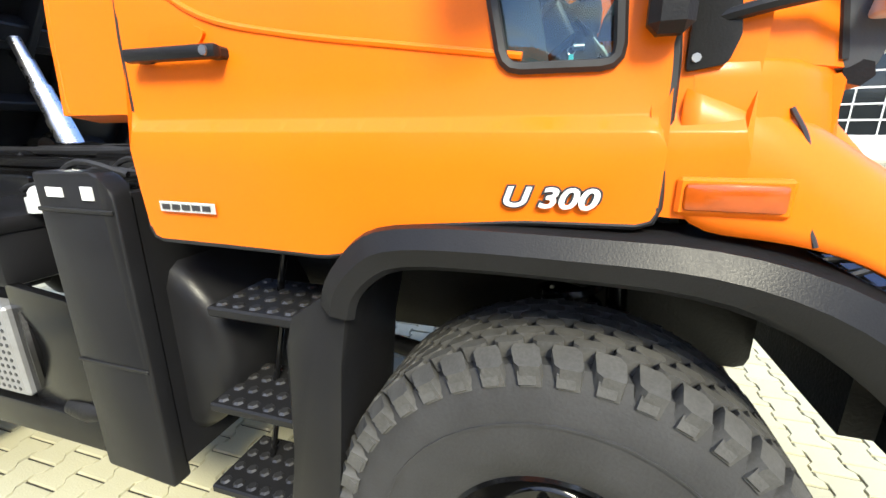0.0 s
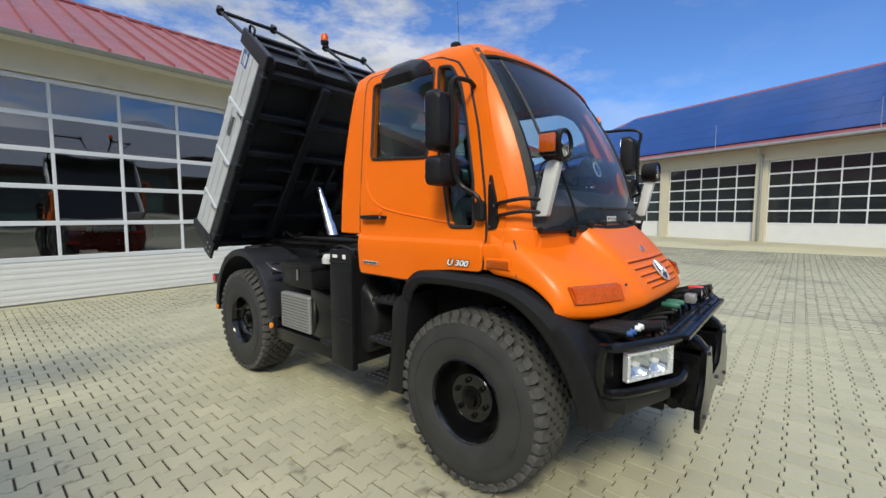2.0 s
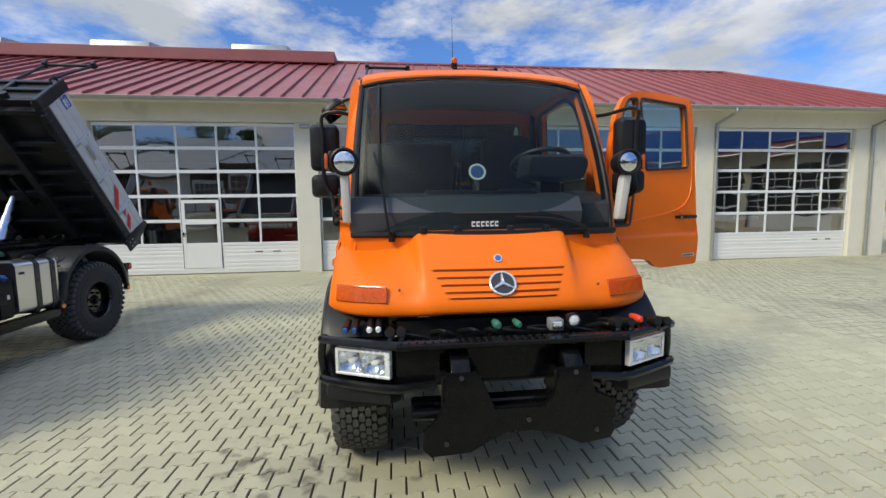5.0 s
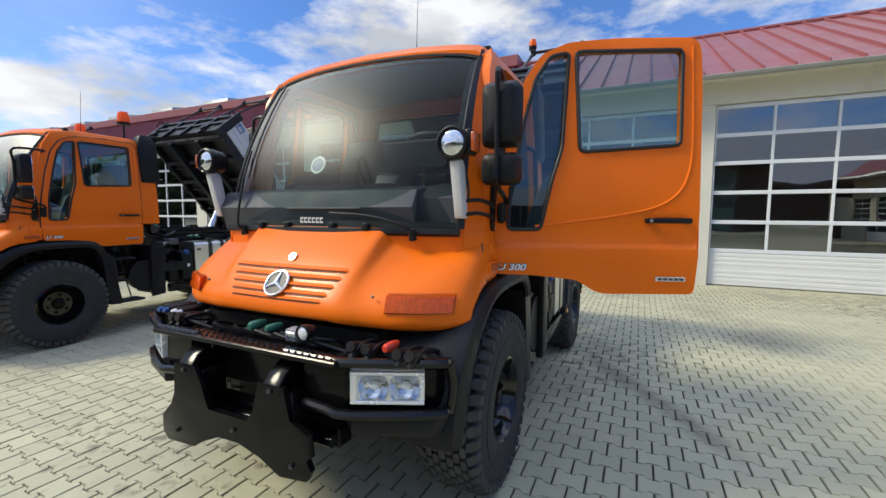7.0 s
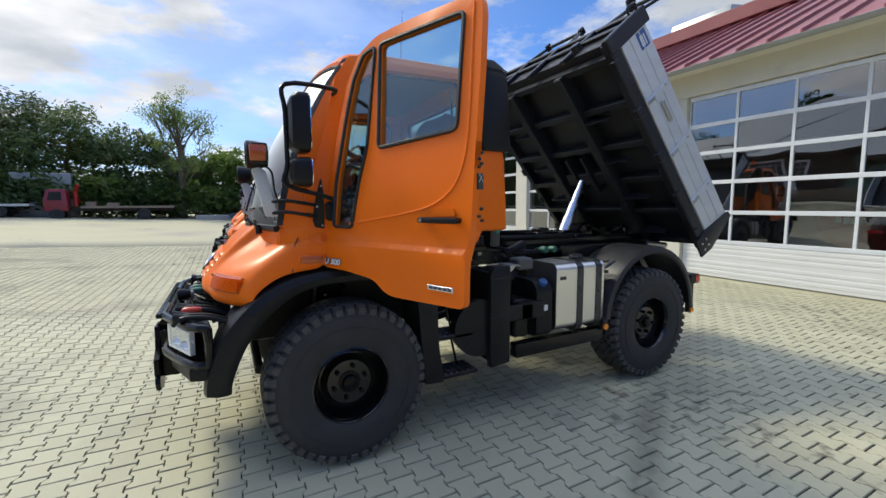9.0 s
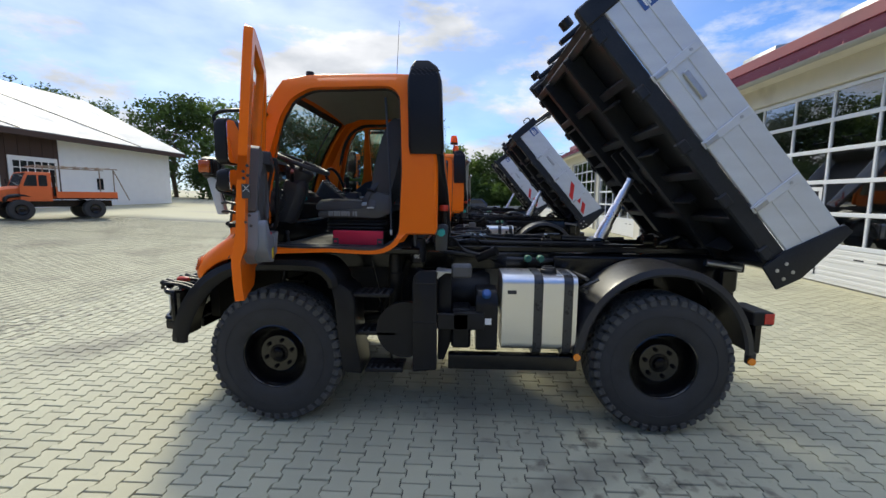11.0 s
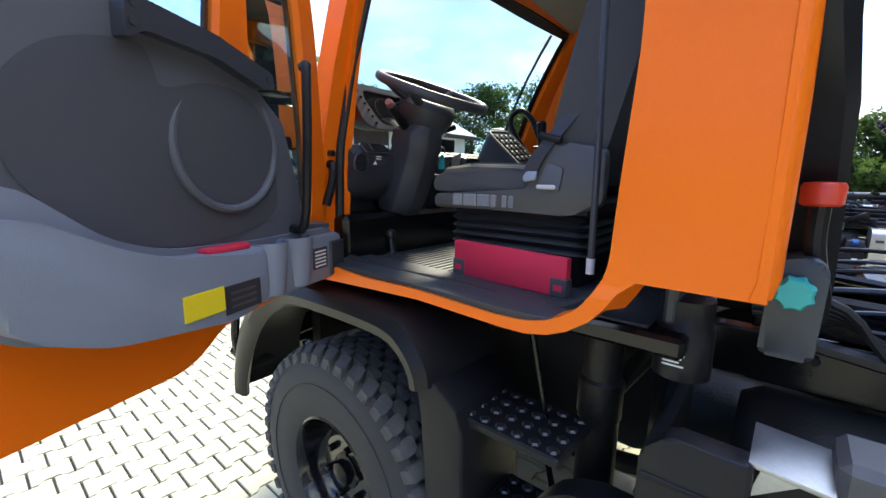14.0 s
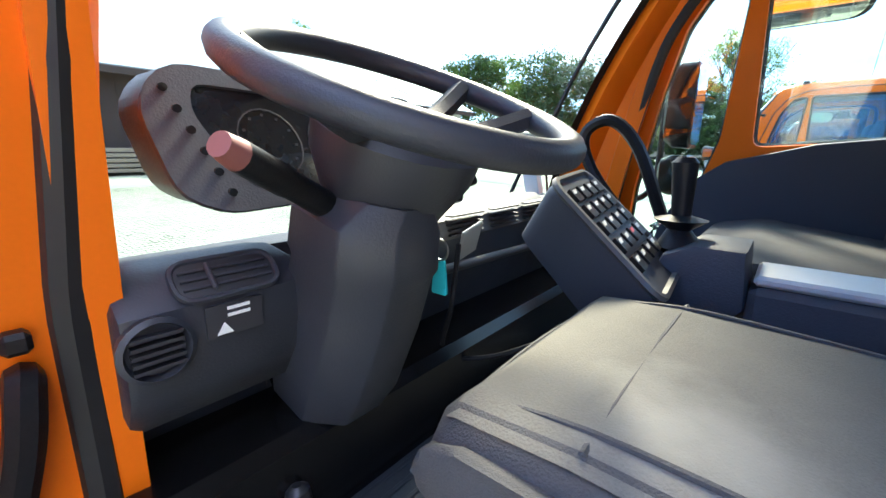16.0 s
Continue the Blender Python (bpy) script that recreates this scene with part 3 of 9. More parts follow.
# ---- ground ----
def gz(x, y):
    """Height of the yard: level round the trucks, rising gently ahead of them and towards the far hall."""
    s = 0.040 * x - 0.011 * y - 0.16
    t = 0.020 * (y - 14)
    return (0.5 * (s + math.sqrt(s * s + 0.004)) - 0.012 if s > -1 else 0) + (0.5 * (t + math.sqrt(t * t + 0.002)) - 0.01 if t > -0.5 else 0)


ZONE = (-9.40, 18.0, -17.0, 20.0)


def ground_sheet():
    xs = sorted({-1500, -700, -300, -150, -90, -60, -40, -25, -14, ZONE[0] - 0.02, ZONE[0], *np.arange(-8, 18, 2.0), ZONE[1] - 0.02, ZONE[1], 22, 26, 32, 40, 60, 90, 150, 300, 700, 1500})
    ys = sorted({-1500, -700, -300, -150, -90, -70, -55, -45, -35, -25, -20, ZONE[2], ZONE[2] + 0.02, *np.arange(-16, 20, 2.0), ZONE[3] - 0.02, ZONE[3], 24, 28, 34, 42, 60, 90, 150, 300, 700, 1500})
    v, f = [], []
    for x in xs:
        for y in ys:
            inz = ZONE[0] <= x < ZONE[1] - 0.01 and ZONE[2] + 0.01 < y < ZONE[3] - 0.01
            v.append((x, y, gz(min(x, 60), max(-80, min(y, 60))) - (0.06 if inz else 0.004)))
    n = len(ys)
    for i in range(len(xs) - 1):
        for k in range(n - 1):
            f.append((i * n + k, (i + 1) * n + k, (i + 1) * n + k + 1, i * n + k + 1))
    me = bpy.data.meshes.new("ground")
    me.from_pydata(v, [], f)
    me.materials.append(YARD)
    for p in me.polygons:
        p.use_smooth = True
    return tagged(new("ground", me), "pale worn concrete yard rising gently to the far side", "ground", kind="structure")


ground_sheet()
bm = B()
rings(bm, [[(x, y, gz(x, y) - 0.013) for y in np.linspace(ZONE[2], ZONE[3], 38)] for x in np.linspace(ZONE[0], ZONE[1], 28)], close=False)
PAVING = solid("paving", bm, JOINT, "interlocking beige concrete paving with dark sandy joints", "paving", kind="structure")

PU, PV = 0.165, 0.20
BONE = [(0.092, 0.0937), (0.092, 0.060), (0.065, 0.034), (0.065, -0.034), (0.092, -0.060), (0.092, -0.0937), (-0.092, -0.0937), (-0.092, -0.060), (-0.065, -0.034), (-0.065, 0.034), (-0.092, 0.060), (-0.092, 0.0937)]
LANE = (-1.9, 0.75, 1.35, 4.95)
NEAR = (-7.0, 5.2, -5.0, 5.6)


def paver_spots():
    for i in range(int((ZONE[1] - ZONE[0]) / PU)):
        x = ZONE[0] + 0.10 + i * PU
        for k in range(int((ZONE[3] - ZONE[2]) / PV)):
            y = ZONE[2] + 0.12 + k * PV + (PV / 2 if i % 2 else 0)
            yield x, y


def within(x, y, z):
    return z[0] < x < z[1] and z[2] < y < z[3]


def paving_rest():
    rng = random.Random(4)
    vn, fn, vf, ff = [], [], [], []
    m = len(BONE)
    for x, y in paver_spots():
        if within(x, y, LANE) and len(SINGLE) < 300:
            SINGLE.append((x, y))
            continue
        z = gz(x, y) + rng.uniform(-0.0018, 0.0018)
        tx, ty = rng.uniform(-0.008, 0.008), rng.uniform(-0.008, 0.008)
        if within(x, y, NEAR):
            b = len(vn)
            for q, dz in ((0.965, 0.0), (1.0, -0.005), (1.0, -0.03)):
                vn += [(x + a * q, y + c * q, z + dz + tx * a + ty * c) for a, c in BONE]
            fn.append(tuple(range(b + m - 1, b - 1, -1)))
            for r in (0, m):
                fn += [(b + r + k, b + r + (k + 1) % m, b + r + m + (k + 1) % m, b + r + m + k) for k in range(m)]
        else:
            b = len(vf)
            vf += [(x + a, y + c, z + tx * a + ty * c) for a, c in BONE]
            ff.append(tuple(range(b + m - 1, b - 1, -1)))
    for nm, v, f in (("paver_field", vn, fn), ("paver_far_field", vf, ff)):
        me = bpy.data.meshes.new(nm)
        me.from_pydata(v, [], f)
        me.materials.append(PAVER)
        ob = new(nm, me)
        ob.parent = PAVING
        tagged(ob, kind="stuff")


SINGLE = []
paving_rest()


# ---- the long hall with glazed sectional doors ----
WALL_X = -9.50
ROWS = [0.85, 1.54, 2.25, 2.95, 3.61, 4.27]


def slab(name, lo, hi, material, label, category="wall", bevel=0.01, parent=None):
    bm = B()
    box(bm, lo, hi, bevel)
    if parent:
        return part(name, bm, material, parent, label)
    return solid(name, bm, material, label, category, kind="structure")


PIERS = [(-48.5, -47.0), (-41.0, -40.4), (-34.6, -34.0), (-28.2, -27.6), (-22.0, -21.35), (-15.8, -15.15), (-9.6, -8.95), (-3.47, -2.83), (2.64, 3.33), (9.10, 9.74), (14.88, 16.25)]


def hall_door(i, y0, y1):
    """A glazed sectional door: ribbed foot panel, white bars, single panes."""
    d = thing("door_%d" % i, "white sectional door with five rows of dark glass panes", "sectional door", "sectional doors of the long hall", "structure", (WALL_X - 0.11, (y0 + y1) / 2, 0))
    w = (y1 - y0) / 2 - 0.02
    bm = B()
    box(bm, (-0.05, -w, 0.01), (0.0, w, 0.84), 0.006)
    for z in (0.12, 0.23, 0.34, 0.52, 0.63, 0.74):
        box(bm, (-0.002, -w + 0.04, z - 0.035), (0.006, w - 0.04, z + 0.035), 0.004)
    part("foot_panel", bm, DOORWHITE, d)
    bm = B()
    for y in (w - 1.15, w - 0.65):
        box(bm, (0.0, y - 0.11, 0.60), (0.012, y + 0.11, 0.63), 0.003)
    part("lift_handle", bm, INK, d)
    for z in ROWS:
        bm = B()
        box(bm, (-0.05, -w, z - 0.045), (0.012, w, z + 0.045), 0.006)
        part("rail", bm, DOORBAR, d)
    n = 5
    near = -9 < (y0 + y1) / 2 < 13
    for k in range(n + 1):
        y = -w + 2 * w * k / n
        bm = B()
        box(bm, (-0.045, max(-w, y - 0.028), 0.85), (0.008, min(w, y + 0.028), 4.27), 0.005)
        part("mullion", bm, DOORBAR, d)
    for r in range(5):
        for k in range(n):
            bm = B()
            a, b = -w + 2 * w * k / n, -w + 2 * w * (k + 1) / n
            rng = random.Random(r * 31 + k * 7 + i * 101)
            t1, t2 = rng.uniform(-0.006, 0.006), rng.uniform(-0.006, 0.006)
            bulge = rng.uniform(-0.002, 0.003)
            ym, zm = (a + b) / 2, (ROWS[r] + ROWS[r + 1]) / 2
            g = 6
            rings(bm, [[(-0.02 + t1 * (2 * u / g - 1) + t2 * (2 * v / g - 1) + bulge * (1 - (2 * u / g - 1) ** 2) * (1 - (2 * v / g - 1) ** 2), a + 0.02 + (b - a - 0.04) * u / g, ROWS[r] + 0.04 + (ROWS[r + 1] - ROWS[r] - 0.08) * v / g) for u in range(g + 1)] for v in range(g + 1)], close=False)
            p = part("pane", bm, HALLGLASS, d)
            p.visible_shadow = False
    if -7 < (y0 + y1) / 2 < -5:
        # wicket door in the middle bay
        bm = B()
        for lo, hi in (((-0.04, -0.52, 0.16), (0.022, -0.43, 2.14)), ((-0.04, 0.43, 0.16), (0.022, 0.52, 2.14)), ((-0.04, -0.43, 2.05), (0.022, 0.43, 2.14)), ((-0.04, -0.43, 0.16), (0.020, 0.43, 0.84)), ((-0.04, -0.43, 1.44), (0.022, 0.43, 1.54))):
            box(bm, lo, hi, 0.004)
        wk = part("wicket_door", bm, DOORWHITE, d, "white wicket door with two small panes")
        bm = B()
        box(bm, (0.02, -0.50, 1.08), (0.05, -0.47, 1.22), 0.006)
        box(bm, (0.045, -0.50, 1.16), (0.06, -0.38, 1.18), 0.005)
        part("handle", bm, PLASTIC, wk)
        for y in (-0.53, 0.53):
            bm = B()
            box(bm, (0.0, y - 0.008, 0.16), (0.018, y + 0.008, 2.16))
            part("gap_seal", bm, SEAL, wk)
    return d


for i, ((a0, a1), (b0, b1)) in enumerate(zip(PIERS, PIERS[1:]), 1):
    hall_door(i, a1, b0)
for i, (a, b) in enumerate(PIERS, 1):
    slab("wall_pier_%d" % i, (WALL_X - 0.40, a, -0.05), (WALL_X, b, 4.33), RENDER, "cream rendered pier between hall doors")
slab("wall_lintel", (WALL_X - 0.40, -48.5, 4.332), (WALL_X + 0.004, 16.25, 4.98), RENDER, "cream rendered wall band over the hall doors")
slab("wall_end", (-22.0, 15.85, -0.05), (WALL_X - 0.41, 16.25, 4.98), RENDER, "cream rendered end wall of the hall")
slab("wall_back", (-22.4, -48.5, -0.05), (-22.0, 16.25, 4.98), RENDER, "plain back wall of the hall")
slab("hall_floor", (-22.0, -48.5, -0.05), (WALL_X - 0.14, 15.85, 0.02), CONCRETE, "grey concrete hall floor", "floor")
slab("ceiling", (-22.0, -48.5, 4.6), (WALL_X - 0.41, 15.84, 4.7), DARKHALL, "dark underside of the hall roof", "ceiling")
bm = B()
prism(bm, [(WALL_X, 4.84), (WALL_X + 0.66, 4.80), (WALL_X + 0.66, 4.86), (WALL_X, 4.98)], -48.9, 17.6, "y", 0.0)
solid("eaves_soffit", bm, RENDER, "cream boarded eaves under the gutter", "eaves", kind="structure")
EX, EZ, RX, RZ, Y0, Y1, HY = -8.86, 4.86, -15.2, 7.92, -49.0, 17.7, 14.6
bm = B()
slope = [(EX, Y0, EZ), (EX, Y1, EZ), (RX, HY, RZ), (RX, Y0, RZ)]
rear = [(RX, Y0, RZ), (RX, HY, RZ), (2 * RX - EX, Y1, EZ), (2 * RX - EX, Y0, EZ)]
hip = [(EX, Y1, EZ), (2 * RX - EX, Y1, EZ), (RX, HY, RZ)]
for q in (slope, rear, hip):
    bm.faces.new([bm.verts.new(p) for p in q])
bmesh.ops.remove_doubles(bm, verts=bm.verts, dist=1e-4)
bmesh.ops.solidify(bm, geom=list(bm.faces), thickness=0.06)
ROOF = solid("roof", bm, ROOFRED, "dark red standing-seam metal roof with hipped end", "roof", kind="structure", angle=10)
sl = (RZ - EZ) / (RX - EX)
for k in range(120):
    y = Y0 + 0.55 * (k + 0.5)
    if y > Y1 - 0.1:
        break
    xt = RX if y < HY else RX + (EX - RX) * (y - HY) / (Y1 - HY)
    bm = B()
    rings(bm, [[(EX, y - 0.02, EZ), (EX, y + 0.02, EZ), (EX, y + 0.012, EZ + 0.075), (EX, y - 0.012, EZ + 0.075)], [(xt, y - 0.02, EZ + sl * (xt - EX)), (xt, y + 0.02, EZ + sl * (xt - EX)), (xt, y + 0.012, EZ + sl * (xt - EX) + 0.075), (xt, y - 0.012, EZ + sl * (xt - EX) + 0.075)]])
    part("roof_seam", bm, ROOFRED, ROOF)
bm = B()
pipe(bm, [(RX, Y0, RZ + 0.02), (RX, HY, RZ + 0.02), (EX, Y1, EZ + 0.05)], 0.09, 8, 0)
part("ridge_cap", bm, ROOFRED, ROOF)
bm = B()
box(bm, (RX - 0.7, Y0, RZ - 0.25), (RX + 0.75, -2.9, RZ + 0.20), 0.02)
part("ridge_curb", bm, ROOFRED, ROOF)
for k in range(8):
    y = -4.75 - 5.1 * k
    bm = B()
    prism(bm, [(RX - 0.6, RZ + 0.2), (RX + 0.65, RZ + 0.2), (RX + 0.60, RZ + 0.42), (RX - 0.4, RZ + 0.60)], y - 2.1, y, "y", 0.02)
    part("rooflight", bm, GUTTER, ROOF)
bm = B()
o = [(EX + 0.02 + 0.085 * math.cos(a), EZ - 0.03 + 0.085 * math.sin(a)) for a in np.linspace(math.pi, 2 * math.pi, 9)]
o += [(EX + 0.02 + 0.075 * math.cos(a), EZ - 0.03 + 0.075 * math.sin(a)) for a in np.linspace(2 * math.pi, math.pi, 9)]
prism(bm, o, Y0, Y1 + 0.05, "y")
gut = solid("gutter", bm, GUTTER, "half-round zinc gutter along the eaves", "gutter", kind="structure")
for y in (9.86, -21.6, 15.6):
    bm = B()
    pipe(bm, [(EX + 0.02, y, EZ - 0.08), (EX + 0.0, y, EZ - 0.22), (WALL_X + 0.12, y - 0.12, 4.42), (WALL_X + 0.07, y - 0.12, 4.2), (WALL_X + 0.07, y - 0.12, 2.0), (WALL_X + 0.07, y - 0.12, 0.02)], 0.05, 10, 5)
    part("downpipe", bm, GUTTER, gut)
bm = B()
box(bm, (WALL_X, -3.30, 4.16), (WALL_X + 0.12, -3.02, 4.26), 0.02)
solid("wall_lamp", bm, GUTTER, "small grey lamp on a cream pier", "lamp")
# machines seen through the panes
def spreader(at, w):
    t = thing("salt_spreader", "red hopper machine parked on the hall floor", "machine", "red machines inside the hall", at=at)
    bm = B()
    rings(bm, [[(-0.7, -w * 0.6, 0.55), (0.7, -w * 0.6, 0.55), (0.7, w * 0.6, 0.55), (-0.7, w * 0.6, 0.55)], [(-1.0, -w, 1.05), (1.0, -w, 1.05), (1.0, w, 1.05), (-1.0, w, 1.05)], [(-1.0, -w, 1.55), (1.0, -w, 1.55), (1.0, w, 1.55), (-1.0, w, 1.55)]])
    part("hopper", bm, REDMACHINE, t)
    bm = B()
    for k in range(7):
        box(bm, (1.002, -0.56 + 0.16 * k, 1.24), (1.008, -0.45 + 0.16 * k, 1.38))
    part("side_print", bm, WHITE, t)
    for sx in (-0.6, 0.6):
        for sy in (-0.5, 0.5):
            bm = B()
            box(bm, (sx - 0.05, sy - 0.05, 0.0), (sx + 0.05, sy + 0.05, 0.6), 0.01)
            part("leg", bm, FRAME, t)
    bm = B()
    for k in range(6):
        box(bm, (1.001, -0.42 + 0.14 * k, 1.22), (1.006, -0.33 + 0.14 * k, 1.36))
    part("lettering_bar", bm, WHITE, t)


spreader((-11.9, -4.5, 0.02), 0.85)
spreader((-12.6, 12.9, 0.02), 0.9)
spreader((-13.5, -0.3, 0.02), 0.9)

# ---- the hall with solar panels ----
SOL = thing("solar_hall", "ochre workshop hall with glazed doors and blue solar roof", "building", at=(-10.9, 30.0, 0.30), turn=-20.0)


def sw(lo, hi, material, name, bevel=0.01, label=""):
    bm = B()
    box(bm, lo, hi, bevel)
    return part(name, bm, material, SOL, label)


U0, U1, RD, RH, EV = -9.6, 36.0, 9.5, 10.7, 5.15
sw((U0, 0.0, 4.36), (U1, 0.3, EV), CREAMWALL, "wall_band")
sw((U0, 0.31, -0.5), (U0 + 0.3, 19, EV), YELLOWWALL, "gable_wall")
sw((U0 + 0.31, 18.7, -0.5), (U1, 19, EV), YELLOWWALL, "rear_wall")
sw((U1 - 0.3, 0.31, -0.5), (U1, 18.7, EV), YELLOWWALL, "far_wall")
gates = [(-8.5, -6.25)] + [(-5.35 + 5.65 * k, -0.30 + 5.65 * k) for k in range(8)]
edge = U0
for a, b in gates:
    sw((edge, 0.004, -0.5), (a, 0.3, 4.355), CREAMWALL, "pier")
    edge = b
    bm = B()
    box(bm, (a, 0.16, -0.4), (b, 0.2, 0.95), 0.006)
    gate = part("gate", bm, DOORWHITE, SOL)
    n = 5 if b - a > 3 else 3
    bm = B()
    box(bm, (a, 0.19, 0.95), (b, 0.2, 4.36))
    part("gate_glazing", bm, DARKPANE, gate)
    for z in np.linspace(0.95, 4.32, 6):
        bm = B()
        box(bm, (a, 0.15, z - 0.04), (b, 0.188, z + 0.04), 0.004)
        part("gate_rail", bm, DOORBAR, gate)
    for k in range(n + 1):
        u = a + (b - a) * k / n
        bm = B()
        box(bm, (u - 0.03, 0.155, 0.95), (u + 0.03, 0.187, 4.34), 0.004)
        part("gate_mullion", bm, DOORBAR, gate)
sw((edge, 0.004, -0.5), (U1, 0.3, 4.355), CREAMWALL, "pier")
for u in (0.0, 11.3, 22.6):
    bm = B()
    pipe(bm, [(u, -0.55, EV), (u, -0.5, EV - 0.2), (u, -0.06, EV - 0.55), (u, -0.06, EV - 0.8), (u, -0.06, 0.0)], 0.06, 8, 4)
    part("downpipe", bm, GUTTER, SOL)
bm = B()
e0, e1 = -0.7, 19.7
for q in ([(U0 - 0.6, e0, EV), (U1 + 0.6, e0, EV), (U1 - 6, RD, RH), (U0 + 6.2, RD, RH)], [(U0 - 0.6, e0, EV), (U0 + 6.2, RD, RH), (U0 - 0.6, e1, EV)], [(U0 - 0.6, e1, EV), (U0 + 6.2, RD, RH), (U1 - 6, RD, RH), (U1 + 0.6, e1, EV)], [(U1 + 0.6, e0, EV), (U1 + 0.6, e1, EV), (U1 - 6, RD, RH)]):
    bm.faces.new([bm.verts.new(p) for p in q])
bmesh.ops.remove_doubles(bm, verts=bm.verts, dist=1e-4)
bmesh.ops.solidify(bm, geom=list(bm.faces), thickness=0.12)
sr = part("roof", bm, ROOFRED, SOL, "red metal roof carrying solar panels", 10)
bm = B()
pipe(bm, [(U0 - 0.6, e0 - 0.05, EV), (U1 + 0.6, e0 - 0.05, EV)], 0.09, 8, 0)
part("gutter", bm, GUTTER, SOL)
pitch = math.atan2(RH - EV, RD - e0)
bm = B()
box(bm, (-0.503, -0.838, 0.0), (0.503, 0.838, 0.04), 0.004)
panel_mesh = finish(bm, SOLAR)
length = math.hypot(RH - EV, RD - e0)
for r in range(6):
    w = 0.65 + 0.83 + r * 1.70
    lo = U0 - 0.6 + 6.8 * w / length + 0.9
    k = 0
    while lo + k * 1.02 < U1 - 3 and k < 42:
        share("solar_panel", panel_mesh, SOL, Matrix.Translation((lo + 0.5 + k * 1.02, e0 + w * math.cos(pitch), EV + w * math.sin(pitch) + 0.05)) @ Matrix.Rotation(pitch, 4, "X"))
        k += 1
for u in (-3.0, 3.6, 9.0, 16.0):
    bm = B()
    rod(bm, (u, e0 + 0.3, EV), (u, e0 + 0.3, EV + 1.5), 0.02, 0.01, 6)
    part("lightning_rod", bm, GUTTER, SOL)

# ---- the brown timber hall across the yard ----
BR = thing("timber_hall", "dark brown boarded hall with pale metal roof", "building", at=(25.0, -12.0, 0.95))


def bw(lo, hi, material, name, bevel=0.01, label=""):
    bm = B()
    box(bm, lo, hi, bevel)
    return part(name, bm, material, BR, label)


bw((0.0, -10.2, -0.6), (0.3, 34.0, 4.75), BROWNWOOD, "wall")
bw((-0.004, -20.5, -0.6), (0.3, -10.21, 4.75), DOORWHITE, "white_wall")
bw((0.31, -20.5, -0.6), (16, -20.2, 4.75), DOORWHITE, "end_wall")
bw((0.31, 33.7, -0.6), (16, 34.0, 4.75), BROWNWOOD, "end_wall")
bw((15.7, -20.19, -0.6), (16, 33.69, 4.75), BROWNWOOD, "rear_wall")
for k in range(60):
    bw((-0.025, -9.9 + 0.72 * k, -0.5), (-0.001, -9.86 + 0.72 * k, 4.7), BROWNWOOD, "cover_strip", 0.0)
for a, b, z1, m0 in ((0.85, 4.55, 3.85, GREENDOOR), (-6.5, -2.8, 3.85, DOORWHITE), (-10.0, -7.0, 3.2, DOORWHITE), (10, 14, 3.85, GREENDOOR), (18, 22, 3.85, GREENDOOR)):
    gate = bw((-0.10, a, -0.1), (-0.03, b, z1), m0, "gate", 0.01)
    bm = B()
    box(bm, (-0.112, a + 0.2, z1 * 0.52), (-0.102, b - 0.2, z1 - 0.25))
    part("gate_glazing", bm, DARKPANE if m0 is DOORWHITE else EXPANSION, gate)
    for k in range(7):
        y = a + 0.2 + (b - a - 0.4) * k / 6
        bm = B()
        box(bm, (-0.125, y - 0.025, z1 * 0.52), (-0.113, y + 0.025, z1 - 0.25))
        part("gate_bar", bm, m0, gate)
    for z in np.linspace(z1 * 0.52, z1 - 0.25, 4):
        bm = B()
        box(bm, (-0.126, a + 0.15, z - 0.025), (-0.1135, b - 0.15, z + 0.025))
        part("gate_bar", bm, m0, gate)
bw((-0.06, -13.4, 1.3), (-0.005, -12.9, 2.1), DARKPANE, "window")
bm = B()
for q in ([(-1.0, -21.2, 4.55), (-1.0, 35, 4.55), (8, 35, 9.2), (8, -21.2, 9.2)], [(8, -21.2, 9.2), (8, 35, 9.2), (17, 35, 4.55), (17, -21.2, 4.55)]):
    bm.faces.new([bm.verts.new(p) for p in q])
bmesh.ops.remove_doubles(bm, verts=bm.verts, dist=1e-4)
bmesh.ops.solidify(bm, geom=list(bm.faces), thickness=0.15)
br = part("roof", bm, GREYROOF, BR, "pale metal sheet roof", 10)
for k in range(56):
    y = -21 + k
    bm = B()
    rings(bm, [[(-1.0, y - 0.02, 4.56), (-1.0, y + 0.02, 4.56), (-1.0, y + 0.02, 4.60), (-1.0, y - 0.02, 4.60)], [(8, y - 0.02, 9.21), (8, y + 0.02, 9.21), (8, y + 0.02, 9.25), (8, y - 0.02, 9.25)]])
    part("roof_seam", bm, GREYROOF, br)
for y in (-11.0, -2.0):
    bm = B()
    pipe(bm, [(-1.05, y - 5, 4.7), (3.0, y - 1.5, 6.8), (8, y + 3, 9.3)], 0.05, 6, 2)
    part("roof_cable", bm, INK, br)
bw((-1.1, -21.2, 4.30), (-0.95, 35, 4.62), BROWNWOOD, "fascia")


# ---- the utility truck: x ahead from the front axle, y to its left, z up ----
AXLE_Z, WHEELBASE, TYRE_R = 0.55, 3.07, 0.555


def side_y(z):
    """Half width of the cab at a height: a stepped flank below the handle, leaning in above it."""
    return float(np.interp(z, [1.2, 1.44, 1.520, 1.545, 1.60, 1.75, 2.1, 2.45, 2.72, 2.80], [1.022, 1.032, 1.030, 1.005, 1.000, 0.995, 0.965, 0.935, 0.910, 0.84]))


def flank(side, out=0.0):
    def place(x, z):
        y = side_y(z)
        d = (side_y(z + 0.02) - side_y(z - 0.02)) / 0.04
        n = Vector((0, 1, -d)).normalized()
        return (x, side * (y + out), z), (0, side * n.y, n.z)
    return place


